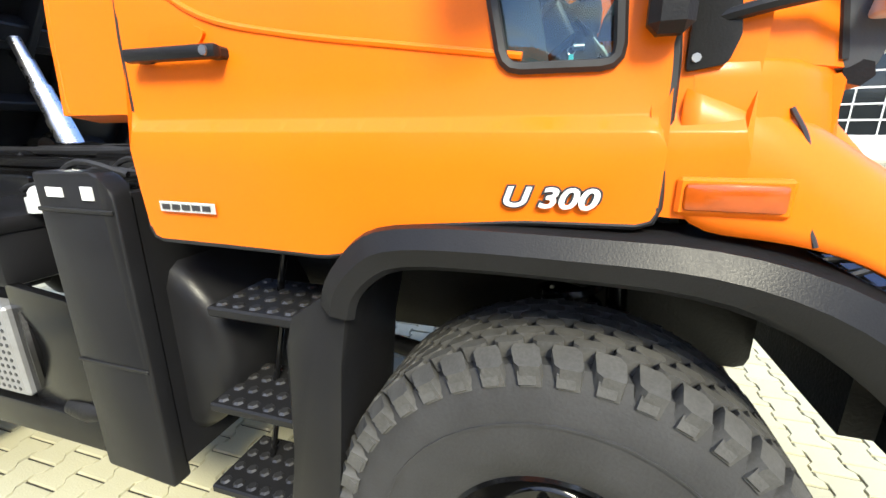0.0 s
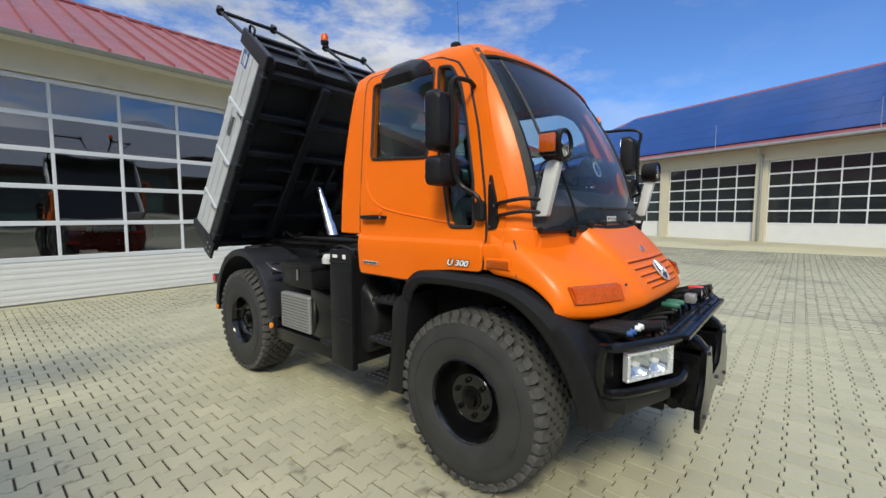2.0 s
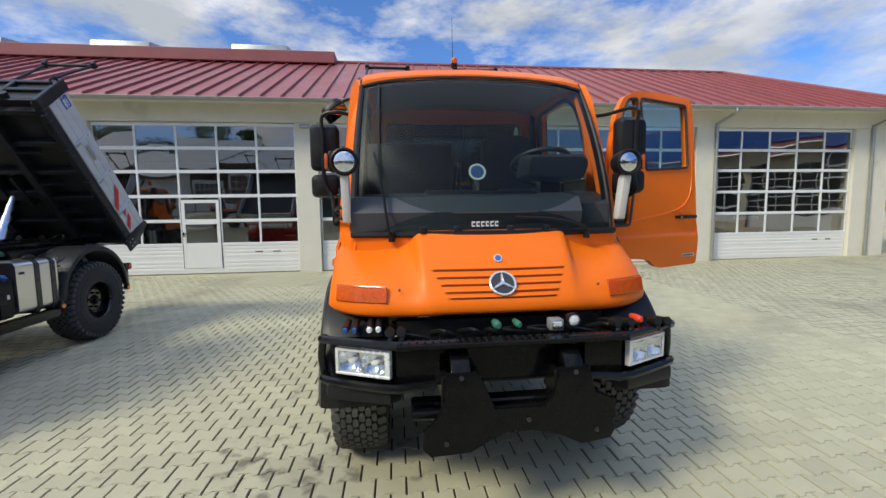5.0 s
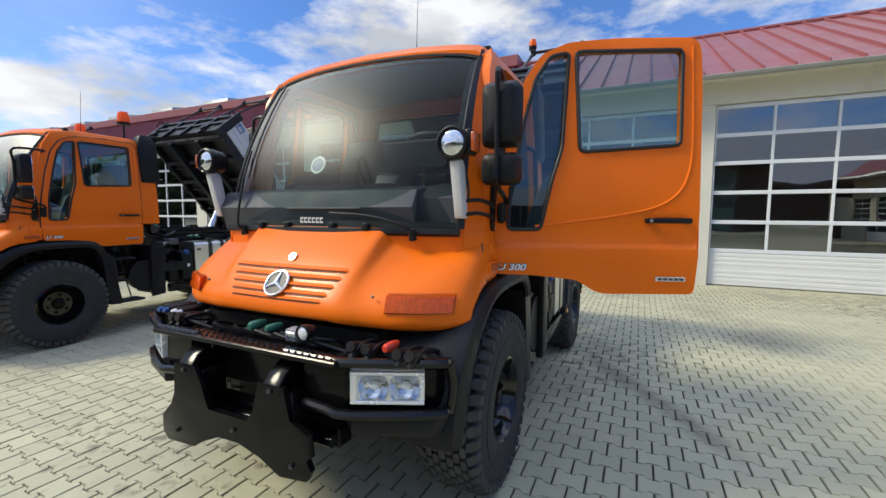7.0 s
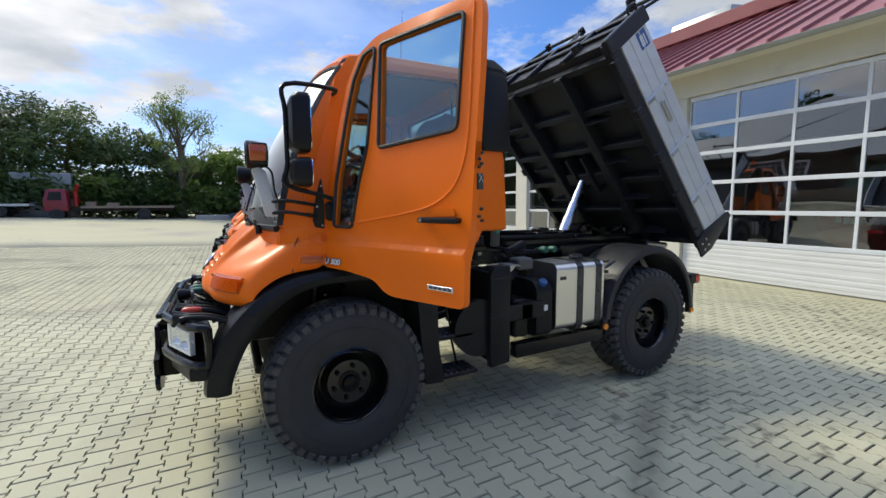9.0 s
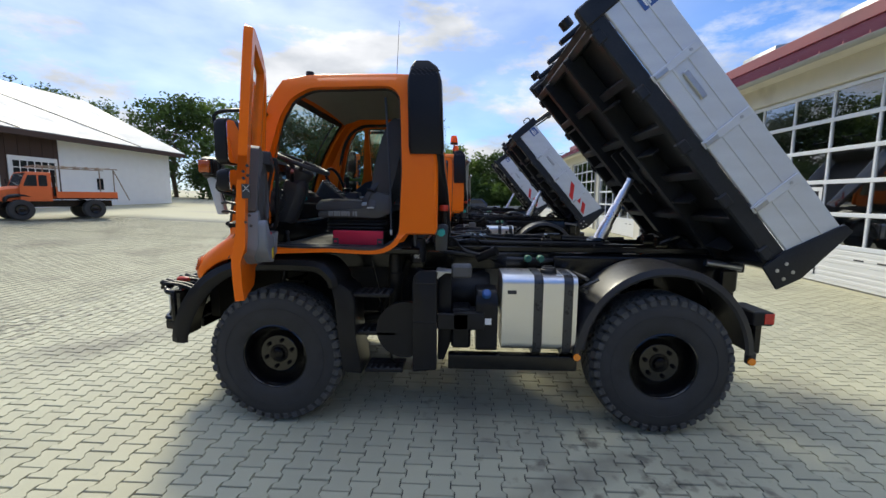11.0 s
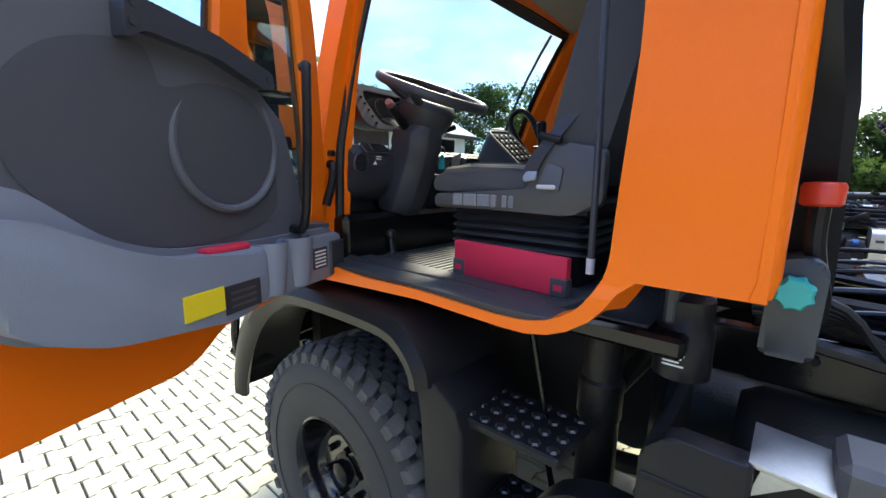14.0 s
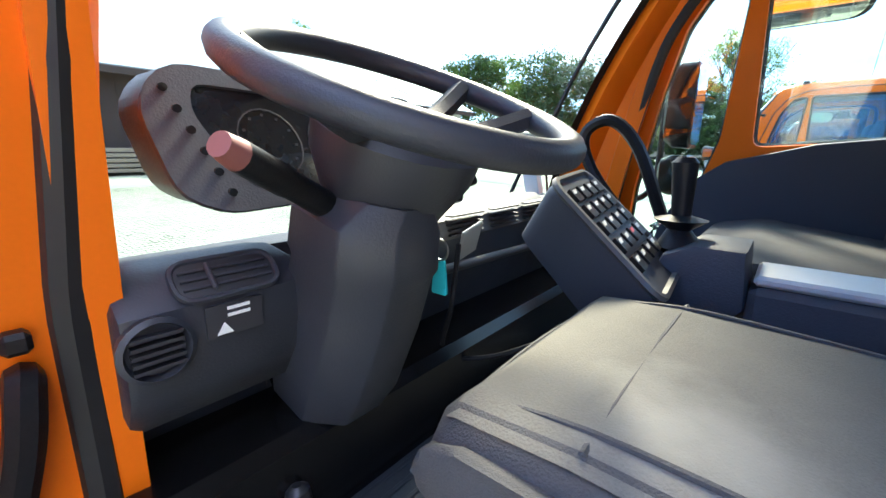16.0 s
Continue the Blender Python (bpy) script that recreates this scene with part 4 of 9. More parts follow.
DOOR = rounded([(-1.02, 1.26), (-1.045, 1.70), (-1.05, 2.05), (-1.055, 2.40), (-1.05, 2.64), (-1.035, 2.70), (-0.99, 2.728), (-0.60, 2.735), (-0.30, 2.71),
        (-0.15, 2.645), (-0.05, 2.50), (0.03, 2.22), (0.10, 1.85), (0.125, 1.62), (0.12, 1.365), (-0.10, 1.36), (-0.36, 1.335), (-0.46, 1.27), (-0.52, 1.255)], 0.03, 2)
PANE = rounded([(-0.935, 2.11), (-0.945, 2.655), (-0.345, 2.655), (-0.37, 2.075)], 0.035)
VENT = rounded([(-0.305, 2.65), (-0.20, 2.63), (-0.115, 2.50), (-0.055, 2.27), (0.02, 1.90), (0.04, 1.625), (-0.15, 1.625), (-0.21, 1.90), (-0.27, 2.10)], 0.03)
OPENING = rounded([(-1.01, 1.57), (-1.03, 2.05), (-1.01, 2.62), (-0.93, 2.69), (-0.30, 2.68), (-0.15, 2.60), (-0.06, 2.45), (0.02, 2.17), (0.08, 1.85), (0.10, 1.45), (-0.2, 1.43), (-0.45, 1.435), (-0.76, 1.42), (-0.87, 1.43), (-0.965, 1.485)], 0.06)
CABSIDE = [(-1.29, 1.56), (-1.29, 2.1), (-1.24, 2.45), (-1.18, 2.74), (-1.10, 2.79), (-0.28, 2.79), (-0.08, 2.74), (0.02, 2.58), (0.13, 2.17), (0.25, 1.80), (0.24, 1.375), (-0.20, 1.395), (-0.46, 1.405), (-0.76, 1.393), (-0.83, 1.394), (-0.89, 1.406), (-0.94, 1.428), (-0.985, 1.460), (-1.015, 1.494), (-1.038, 1.532), (-1.07, 1.56)]


def windscreen(s, t):
    """Windscreen surface: s from the right (-1) to the left (1), t up from the cowl."""
    x = 0.515 - 0.155 * t - 0.37 * t ** 2 - (0.13 - 0.05 * t) * abs(s) ** 2.4
    return Vector((x, s * (0.905 - 0.055 * t), 1.615 + 1.125 * t + 0.040 * t * (1 - s * s)))


def bow(s, t, off=0.0):
    a, b = windscreen(s + 0.01, t) - windscreen(s - 0.01, t), windscreen(s, t + 0.01) - windscreen(s, t - 0.01)
    n = a.cross(b).normalized()
    n = n if n.x > 0 else -n
    return windscreen(s, t) + n * off, n


def door(truck, side, main):
    """A cab door with its two panes, handle, inner trim and bins; opened on its hinges where main is open."""
    bm = B()
    sheet(bm, DOOR, [PANE, VENT], flank(side, 0.008), 0.045, 0.09, (1.44, 1.516, 1.522, 1.543, 1.549))
    shell = part("door", bm, ORANGE, truck, "orange door standing wide open, grey inner trim" if main == "open" else "closed orange door with a curved pressed line")
    for nm, hole in (("window_pane", PANE), ("quarter_pane", VENT)):
        bm = B()
        sheet(bm, [tuple(Vector((-0.4, 2.1)) + (Vector(p) - Vector((-0.4, 2.1))) * 1.004) for p in hole], [], flank(side, -0.008), 0.004, 0.16)
        g = part(nm, bm, CABGLASS, shell)
        g.visible_shadow = False
        bm = B()
        pipe(bm, [Vector(flank(side, 0.012)(*p)[0]) for p in hole], 0.011, 6, 0, True)
        part("window_seal", bm, SEAL, shell)
    if main != "open":
        bm = B()
        pipe(bm, [Vector(flank(side, 0.001)(*p)[0]) for p in DOOR], 0.0085, 6, 0, True)
        part("edge_seal", bm, SEAL, shell)
    # pressed line round the upper door skin
    line = [(-1.0, 2.68), (-1.005, 2.2), (-0.99, 1.98), (-0.93, 1.84), (-0.80, 1.755), (-0.6, 1.71), (-0.35, 1.675), (-0.12, 1.645)]
    bm = B()
    pipe(bm, [Vector(flank(side, 0.006)(*p)[0]) for p in line], 0.008, 8, 5)
    part("pressed_line", bm, ORANGE, shell)
    bm = B()
    box(bm, (-0.99, side * 1.026, 1.665), (-0.735, side * 1.052, 1.695), 0.010, seg=2)
    for x in (-0.965, -0.76):
        box(bm, (x - 0.02, side * 0.99, 1.668), (x + 0.02, side * 1.04, 1.692), 0.005)
    h = part("door_handle", bm, PLASTIC, shell)
    bm = B()
    rod(bm, (-0.76, side * 1.045, 1.68), (-0.76, side * 1.056, 1.68), 0.010)
    part("lock_barrel", bm, STEEL, shell)
    bm = B()
    prism(bm, rounded([(-0.955, 1.70), (-0.81, 1.70), (-0.79, 1.725), (-0.82, 1.74), (-0.94, 1.74)], 0.012), side * 1.0, side * 1.012, "y")
    part("grip_recess", bm, ORANGE, shell)
    # model writing
    face = Matrix.Translation((-0.06, side * 1.046, 1.405)) @ Matrix.Rotation(radians(90), 4, "X")
    if side > 0:
        face = Matrix.Translation((0.02 - 0.0, side * 1.046, 1.405)) @ Matrix.Rotation(radians(180), 4, "Z") @ Matrix.Rotation(radians(90), 4, "X")
    lettering("model_lettering_edge", "U 300", 0.050, face @ Matrix.Translation((0, 0, -0.001)) @ Matrix.Diagonal((1.32, 1, 1, 1)), INK, shell, 0.0012, 0.25, 0.0042)
    lettering("model_lettering", "U 300", 0.050, face @ Matrix.Translation((0, 0, 0.002)) @ Matrix.Diagonal((1.32, 1, 1, 1)), WHITE, shell, 0.001, 0.25, 0.0012)
    bm = B()
    box(bm, (-0.965, side * 1.042, 1.335), (-0.80, side * 1.046, 1.36), 0.001)
    part("maker_badge", bm, BADGE, shell)
    bm = B()
    for k in range(5):
        box(bm, (-0.955 + k * 0.03, side * 1.0465, 1.341), (-0.932 + k * 0.03, side * 1.048, 1.354))
    part("badge_print", bm, INK, shell)
    # inner trim
    def inner(out):
        return flank(side, out)
    low = rounded([(-0.925, 1.54), (-0.93, 1.76), (-0.84, 1.76), (-0.70, 1.645), (-0.58, 1.605), (-0.30, 1.59), (0.08, 1.59), (0.10, 1.47), (-0.25, 1.40), (-0.45, 1.385), (-0.74, 1.428), (-0.864, 1.48)], 0.05)
    bm = B()
    sheet(bm, low, [], inner(-0.035), 0.055, 0.12)
    if main == "open":
        for k, x in enumerate((-0.145, -0.265)):
            lathe(bm, [(1.42, 0.046), (1.57, 0.060), (1.577, 0.060), (1.577, 0.054), (1.48, 0.048)], (x, side * 0.905, 0), "z", 18)
        prism(bm, rounded([(-0.915, 1.55), (-0.92, 1.70), (-0.84, 1.70), (-0.70, 1.625), (-0.58, 1.585), (-0.30, 1.575), (-0.30, 1.41), (-0.45, 1.395), (-0.74, 1.437), (-0.855, 1.487)], 0.04), side * 0.865, side * 0.95, "y", 0.02)
        box(bm, (-0.34, side * 0.88, 1.40), (0.10, side * 0.93, 1.565), 0.02, seg=2)
    part("lower_trim", bm, TRIMGREY, shell, "blue-grey door pocket with two cup holders" if main == "open" else "")
    up = rounded([(-0.93, 1.755), (-0.928, 2.10), (-0.88, 2.12), (-0.55, 2.085), (-0.30, 2.02), (-0.18, 1.93), (-0.10, 1.74), (-0.07, 1.61), (0.08, 1.60), (0.08, 1.585), (-0.3, 1.585), (-0.58, 1.60), (-0.70, 1.64), (-0.84, 1.755)], 0.008)
    bm = B()
    sheet(bm, up, [], inner(-0.035), 0.045, 0.1)
    if main == "open":
        pipe(bm, [Vector((-0.38 + 0.165 * math.cos(a), side * (side_y(1.85) - 0.081), 1.848 + 0.165 * math.sin(a))) for a in np.linspace(0, 2 * math.pi, 32, endpoint=False)], 0.011, 8, 0, True)
    upper = part("upper_trim", bm, TRIMPANEL if main == "open" else TRIM, shell)
    if main == "open":
        dish = loop2([(-0.84, 1.79), (-0.845, 1.90), (-0.80, 1.97), (-0.73, 2.014), (-0.617, 2.035), (-0.585, 2.0), (-0.56, 1.96), (-0.45, 1.99), (-0.33, 1.98), (-0.24, 1.90), (-0.21, 1.78), (-0.22, 1.66), (-0.40, 1.605), (-0.584, 1.61), (-0.70, 1.645), (-0.77, 1.695)])
        bm = B()
        sheet(bm, dish, [], inner(-0.078), 0.006, 0.12)
        part("speaker_panel", bm, DOORTRIM, upper)
        bm = B()
        sheet(bm, rounded([(-0.66, 2.03), (-0.66, 2.115), (-0.45, 2.095), (-0.27, 2.05), (-0.26, 2.01), (-0.30, 2.005), (-0.45, 2.045), (-0.62, 2.055)], 0.012), [], inner(-0.07), 0.05, 0.1)
        part("pull_ledge", bm, DASH, upper)
        for x, z in ((-0.645, 2.095), (-0.645, 2.06), (-0.285, 2.03)):
            bm = B()
            rod(bm, (x, side * (side_y(z) - 0.115), z), (x, side * (side_y(z) - 0.1225), z), 0.009, seg=10)
            part("screw", bm, INK, upper)
    if main == "open":
        bm = B()
        pipe(bm, [(-0.13, side * 0.93, 1.60), (-0.148, side * 0.86, 1.62), (-0.145, side * 0.84, 1.85), (-0.135, side * 0.84, 2.07), (-0.12, side * 0.85, 2.105), (-0.085, side * 0.89, 2.11)], 0.015, 8, 4)
        part("grab_rail", bm, PLASTIC, shell)
        bm = B()
        box(bm, (-0.588, side * 0.8605, 1.435), (-0.475, side * 0.8645, 1.497))
        part("warning_label", bm, YELLOW, shell, "yellow warning label")
        bm = B()
        box(bm, (-0.472, side * 0.8605, 1.418), (-0.352, side * 0.8645, 1.492))
        part("data_plate", bm, INK, shell)
        bm = B()
        for k in range(3):
            box(bm, (-0.455, side * 0.8595, 1.432 + 0.018 * k), (-0.37, side * 0.8605, 1.439 + 0.018 * k))
        part("plate_print", bm, SEATSIDE, shell)
        bm = B()
        box(bm, (-0.083, side * 0.8765, 1.452), (-0.005, side * 0.8805, 1.525))
        sl = part("switch_label", bm, INK, shell)
        bm = B()
        for k in range(5):
            box(bm, (-0.076, side * 0.8755, 1.460 + 0.0125 * k), (-0.014, side * 0.8764, 1.466 + 0.0125 * k))
        part("label_print", bm, WHITE, sl)
        bm = B()
        box(bm, (0.01, side * 0.870, 1.415), (0.098, side * 0.8805, 1.54), 0.006)
        part("loudspeaker_grille", bm, INK, shell)
        bm = B()
        box(bm, (-0.50, side * 0.875, 1.575), (-0.36, side * 0.915, 1.592), 0.005)
        part("red_wallet", bm, REDPOUCH, shell)
        # door end with latch and bolt holes
        for y, z in ((0.935, 1.995), (0.955, 1.965), (0.935, 1.945), (0.955, 1.93), (0.935, 1.735), (0.955, 1.70), (0.93, 1.68)):
            bm = B()
            rod(bm, (-1.045, side * y, z), (-1.058, side * y, z), 0.008, seg=8)
            part("bolt_hole", bm, INK, shell)
        bm = B()
        box(bm, (-1.045, side * 0.925, 1.825), (-1.057, side * 0.967, 1.90), 0.002)
        dl = part("door_latch", bm, INK, shell)
        bm = B()
        for a, b in ((0.930, 0.962), (0.962, 0.930)):
            rod(bm, (-1.0575, side * a, 1.860), (-1.0575, side * b, 1.896), 0.0013, seg=4)
        part("latch_mark", bm, WHITE, dl)
        hinge = Vector((0.11, side * 1.0, 0))
        turn = Matrix.Translation(hinge) @ Matrix.Rotation(radians(-side * 68.5), 4, "Z") @ Matrix.Translation(-hinge)
        shell.matrix_basis = turn
    return shell


def cab(truck, main):
    """Cab shell: sides, rear wall, pillars, roof, windscreen, bonnet, and what is fixed to them."""
    for side in (-1, 1):
        bm = B()
        sheet(bm, CABSIDE, [OPENING], flank(side, -0.002), 0.085, 0.09, (1.516, 1.522, 1.543, 1.549))
        part("cab_side", bm, ORANGE, truck)
        bm = B()
        loops = []
        for z, x in ((1.565, -1.27), (1.60, -1.278), (1.9, -1.28), (2.1, -1.278), (2.3, -1.255), (2.45, -1.225), (2.62, -1.19), (2.74, -1.165)):
            y = side_y(z) - 0.002
            loops.append([(x + 0.02, side * (y - 0.02), z), (x + 0.005, side * (y + 0.004), z), (x - 0.012, side * (y - 0.002), z), (x - 0.026, side * (y - 0.022), z), (x - 0.028, side * (y - 0.05), z), (max(x - 0.02, -1.20), side * (y - 0.12), z), (max(x, -1.17), side * (y - 0.11), z)])
        rings(bm, loops)
        part("rear_corner", bm, ORANGE, truck, "", 60)
        bm = B()
        pipe(bm, [(x, side * min(side_y(z) - 0.078, 0.905), z) for x, z in OPENING], 0.020, 8, 0, True)
        part("door_seal", bm, SEAL, truck)
        bm = B()
        rings(bm, [[(x + dx, side * y, z) for dx, y in ((-0.016, 0.905), (-0.02, 0.862), (0.04, 0.85), (0.06, 0.905))] for x, z in ((-0.135, 2.60), (-0.055, 2.45), (0.0, 2.25), (0.03, 2.12), (0.08, 1.85), (0.10, 1.60), (0.10, 1.45))])
        part("inner_pillar", bm, ORANGE, truck)
        # front pillar
        bm = B()
        loops = []
        for t in np.linspace(0, 1, 9):
            p, n = bow(side * 0.985, t, 0.0)
            q = Vector((p.x - 0.16 + 0.02 * t, side * (side_y(p.z) - 0.002), p.z - 0.01))
            loops.append([p + Vector((0.012, 0, 0.006)), p + (q - p) * 0.5 + Vector((0.004, side * 0.02, 0.01)), q, q - Vector((0.01, side * 0.06, 0)), p - Vector((0.05, side * 0.05, 0.01))])
        rings(bm, loops)
        part("front_pillar", bm, ORANGE, truck, "", 70)
        # orange foot that carries the pillar down to the wing
        p, n = bow(side * 0.985, 0.0, 0.0)
        foot = [(p.x + 0.012, 0.872), (p.x - 0.03, 0.925), (p.x - 0.085, 0.975), (p.x - 0.15, 1.0), (0.15, 1.0), (0.15, 0.90), (p.x - 0.06, 0.86)]
        bm = B()
        rings(bm, [[(x + dx, side * (y + dy), z) for x, y in foot] for z, dx, dy in ((1.44, 0.02, 0.012), (1.54, 0.012, 0.004), (1.60, 0.004, 0.0), (1.622, 0.0, -0.002), (1.635, -0.012, -0.010))])
        part("pillar_foot", bm, ORANGE, truck, "", 50)
        # dark border of the screen lapping over the pillar
        bm = B()
        loops = []
        for t in np.linspace(0.01, 0.99, 9):
            p, n = bow(side * 0.985, t, 0.0)
            q = Vector((p.x - 0.16 + 0.02 * t, side * (side_y(p.z) - 0.002), p.z - 0.01))
            w = 0.10 + 0.07 * math.sin(math.pi * min(1, 0.12 + t))
            a = p + Vector((0.012, 0, 0.006))
            m = p + (q - p) * 0.5 + Vector((0.004, side * 0.02, 0.01))
            out = (m - a).cross(Vector((0, 0, 1)))
            out = out.normalized() * (1 if out.x > 0 else -1)
            b = a + (m - a) * min(1, 2 * w)
            loops.append([a + out * 0.005 + (a - m) * 0.08, b + out * 0.005, b - out * 0.004, a - out * 0.004])
        rings(bm, loops)
        part("screen_border", bm, SEAL, truck)
    # roof
    bm = B()
    rows = []
    ys = [-0.90, -0.875, -0.81, -0.68, -0.4, 0, 0.4, 0.68, 0.81, 0.875, 0.90]
    for i, x in enumerate([0.035, -0.03, -0.2, -0.45, -0.7, -0.95, -1.10, -1.17]):
        row = []
        for y in ys:
            e = abs(y) / 0.90
            z = 2.846 - 0.040 * e ** 2 - 0.075 * max(0, (e - 0.86) / 0.14) ** 2
            xx = x - (0.085 * e ** 2.4 if i < 3 else 0)
            z -= (0.085, 0.030, 0.004, 0, 0, 0, 0.012, 0.06)[i]
            row.append((xx, y, z))
        rows.append(row)
    top = rings(bm, rows, close=False)
    r = bmesh.ops.extrude_face_region(bm, geom=list(bm.faces))
    bmesh.ops.translate(bm, vec=(0, 0, -0.035), verts=[v for v in r["geom"] if isinstance(v, bmesh.types.BMVert)])
    part("roof", bm, ORANGE, truck)
    bm = B()
    rings(bm, [[(x, y, 2.785 - 0.05 * (y / 0.85) ** 2 - (0.06 if x > -0.15 else 0)) for y in np.linspace(-0.84, 0.84, 9)] for x in np.linspace(-0.08, -1.16, 8)], close=False)
    bmesh.ops.solidify(bm, geom=list(bm.faces), thickness=0.012)
    part("headlining", bm, HEADLINER, truck)
    # windscreen with its dark border
    bm = B()
    n, k = 25, 13
    rings(bm, [[bow(s, t, 0.002)[0] for s in np.linspace(-0.975, 0.975, n)] for t in np.linspace(0.0, 0.965, k)], close=False)
    g = part("windscreen", bm, SCREEN, truck, "large curved tinted windscreen")
    g.visible_shadow = False
    bm = B()
    edge = [bow(s, 0.0, 0.006)[0] for s in np.linspace(-0.975, 0.975, 16)] + [bow(0.975, t, 0.006)[0] for t in np.linspace(0.06, 0.91, 12)] + [bow(s, 0.962 - 0.03 * abs(s) ** 8, 0.006)[0] for s in np.linspace(0.975, -0.975, 16)] + [bow(-0.975, t, 0.006)[0] for t in np.linspace(0.91, 0.06, 12)]
    pipe(bm, edge, 0.013, 6, 0, True)
    for t0, t1 in ((0.005, 0.05), (0.925, 0.96)):
        rings(bm, [[bow(s, t, -0.003)[0] for s in np.linspace(-0.96, 0.96, 17)] for t in (t0, t1)], close=False)
    for s0, s1 in ((-0.965, -0.925), (0.925, 0.965)):
        rings(bm, [[bow(s, t, -0.003)[0] for t in np.linspace(0.02, 0.955, 11)] for s in (s0, s1)], close=False)
    part("windscreen_surround", bm, SEAL, truck)
    # rear wall with window
    wall = [(-0.90, 1.545), (-0.93, 2.1), (-0.88, 2.66), (-0.82, 2.77), (0.82, 2.77), (0.88, 2.66), (0.93, 2.1), (0.90, 1.545)]
    win = rounded([(-0.70, 2.05), (-0.70, 2.64), (0.70, 2.64), (0.70, 2.05)], 0.06)
    bm = B()
    sheet(bm, wall, [win], lambda y, z: ((-1.165 - 0.0 * z, y, z), (-1, 0, 0)), 0.035, 0.2)
    for z in (1.62, 1.72, 1.84, 1.94):
        box(bm, (-1.185, -0.72, z - 0.018), (-1.16, 0.72, z + 0.018), 0.008)
    part("rear_wall", bm, ORANGE, truck)
    bm = B()
    sheet(bm, [(y * 1.0, z) for y, z in win], [], lambda y, z: ((-1.18, y, z), (-1, 0, 0)), 0.004, 0.5)
    g = part("rear_window", bm, CABGLASS, truck)
    g.visible_shadow = False
    bm = B()
    pipe(bm, [(-1.19, y, z) for y, z in win], 0.016, 6, 0, True)
    part("rear_window_seal", bm, SEAL, truck)
    bm = B()
    box(bm, (-1.16, -0.92, 1.38), (0.10, 0.92, 1.43), 0.01)
    part("cab_floor", bm, FRAME, truck)
    bm = B()
    box(bm, (0.02, -0.93, 1.25), (0.20, 0.93, 1.62), 0.02)
    part("bulkhead", bm, FRAME, truck)
    # bonnet
    st = {0.0: [(.52, 1.635), (.60, 1.568), (.68, 1.49), (.745, 1.42), (.80, 1.35), (.85, 1.285), (.882, 1.235), (.884, 1.178), (.845, 1.165)],
          0.56: [(.435, 1.585), (.535, 1.505), (.625, 1.44), (.69, 1.39), (.755, 1.33), (.815, 1.265), (.848, 1.215), (.848, 1.162), (.80, 1.150)],
          0.70: [(.36, 1.595), (.47, 1.50), (.56, 1.44), (.64, 1.395), (.722, 1.345), (.782, 1.275), (.812, 1.215), (.81, 1.155), (.76, 1.140)],
          0.72: [(.35, 1.597), (.46, 1.502), (.55, 1.443), (.632, 1.397), (.715, 1.345), (.776, 1.277), (.806, 1.215), (.804, 1.155), (.75, 1.140)],
          0.84: [(.27, 1.615), (.39, 1.525), (.49, 1.46), (.58, 1.415), (.662, 1.358), (.722, 1.285), (.75, 1.22), (.747, 1.155), (.70, 1.138)],
          0.94: [(.17, 1.635), (.29, 1.578), (.41, 1.505), (.51, 1.43), (.595, 1.37), (.655, 1.29), (.683, 1.23), (.68, 1.162), (.63, 1.145)],
          1.00: [(.145, 1.60), (.26, 1.560), (.38, 1.485), (.47, 1.42), (.55, 1.355), (.61, 1.285), (.635, 1.23), (.63, 1.170), (.58, 1.155)],
          1.024: [(.14, 1.535), (.25, 1.505), (.35, 1.44), (.44, 1.385), (.515, 1.33), (.575, 1.265), (.60, 1.215), (.595, 1.172), (.55, 1.158)],
          1.034: [(.14, 1.36), (.25, 1.355), (.34, 1.345), (.42, 1.325), (.49, 1.285), (.55, 1.24), (.58, 1.20), (.575, 1.175), (.53, 1.16)]}
    bm = B()
    half = []
    for i in range(9):
        a = 0.505 - 0.0105 * i
        c, w = st[0.0][i], st[0.56][i]
        row = [(0.0, *c), (0.5 * a, c[0] - 0.004, c[1]), (a - 0.045, c[0] - 0.012, c[1] - 0.001), (a - 0.008, c[0] - 0.018, c[1] - 0.008)]
        row += [(a + 0.022, w[0] + 0.012, w[1] + 0.006), (a + 0.06, w[0] + 0.002, w[1]), (a + 0.12, 0.4 * w[0] + 0.6 * st[0.70][i][0], 0.4 * w[1] + 0.6 * st[0.70][i][1])]
        row += [(y, *st[y][i]) for y in (0.72, 0.84, 0.94, 1.00, 1.024, 1.034)]
        half.append(row)
    rings(bm, [[(x, -y, z) for y, x, z in row[:0:-1]] + [(x, y, z) for y, x, z in row] for row in half], close=False)
    bonnet = part("bonnet", bm, ORANGE, truck, "sloping orange bonnet with slotted grille", 50)
    sub = bonnet.modifiers.new("smooth", "SUBSURF")
    sub.levels = sub.render_levels = 2
    sol = bonnet.modifiers.new("thick", "SOLIDIFY")
    sol.thickness = 0.02
    sol.offset = -1

    def nose(y, f):
        i = min(int(f), 7)
        k = f - i
        a, b = st[0.0][i], st[0.0][i + 1]
        return Vector((a[0] + (b[0] - a[0]) * k - 0.015 * min(1, abs(y) / 0.42) ** 2, y, a[1] + (b[1] - a[1]) * k))
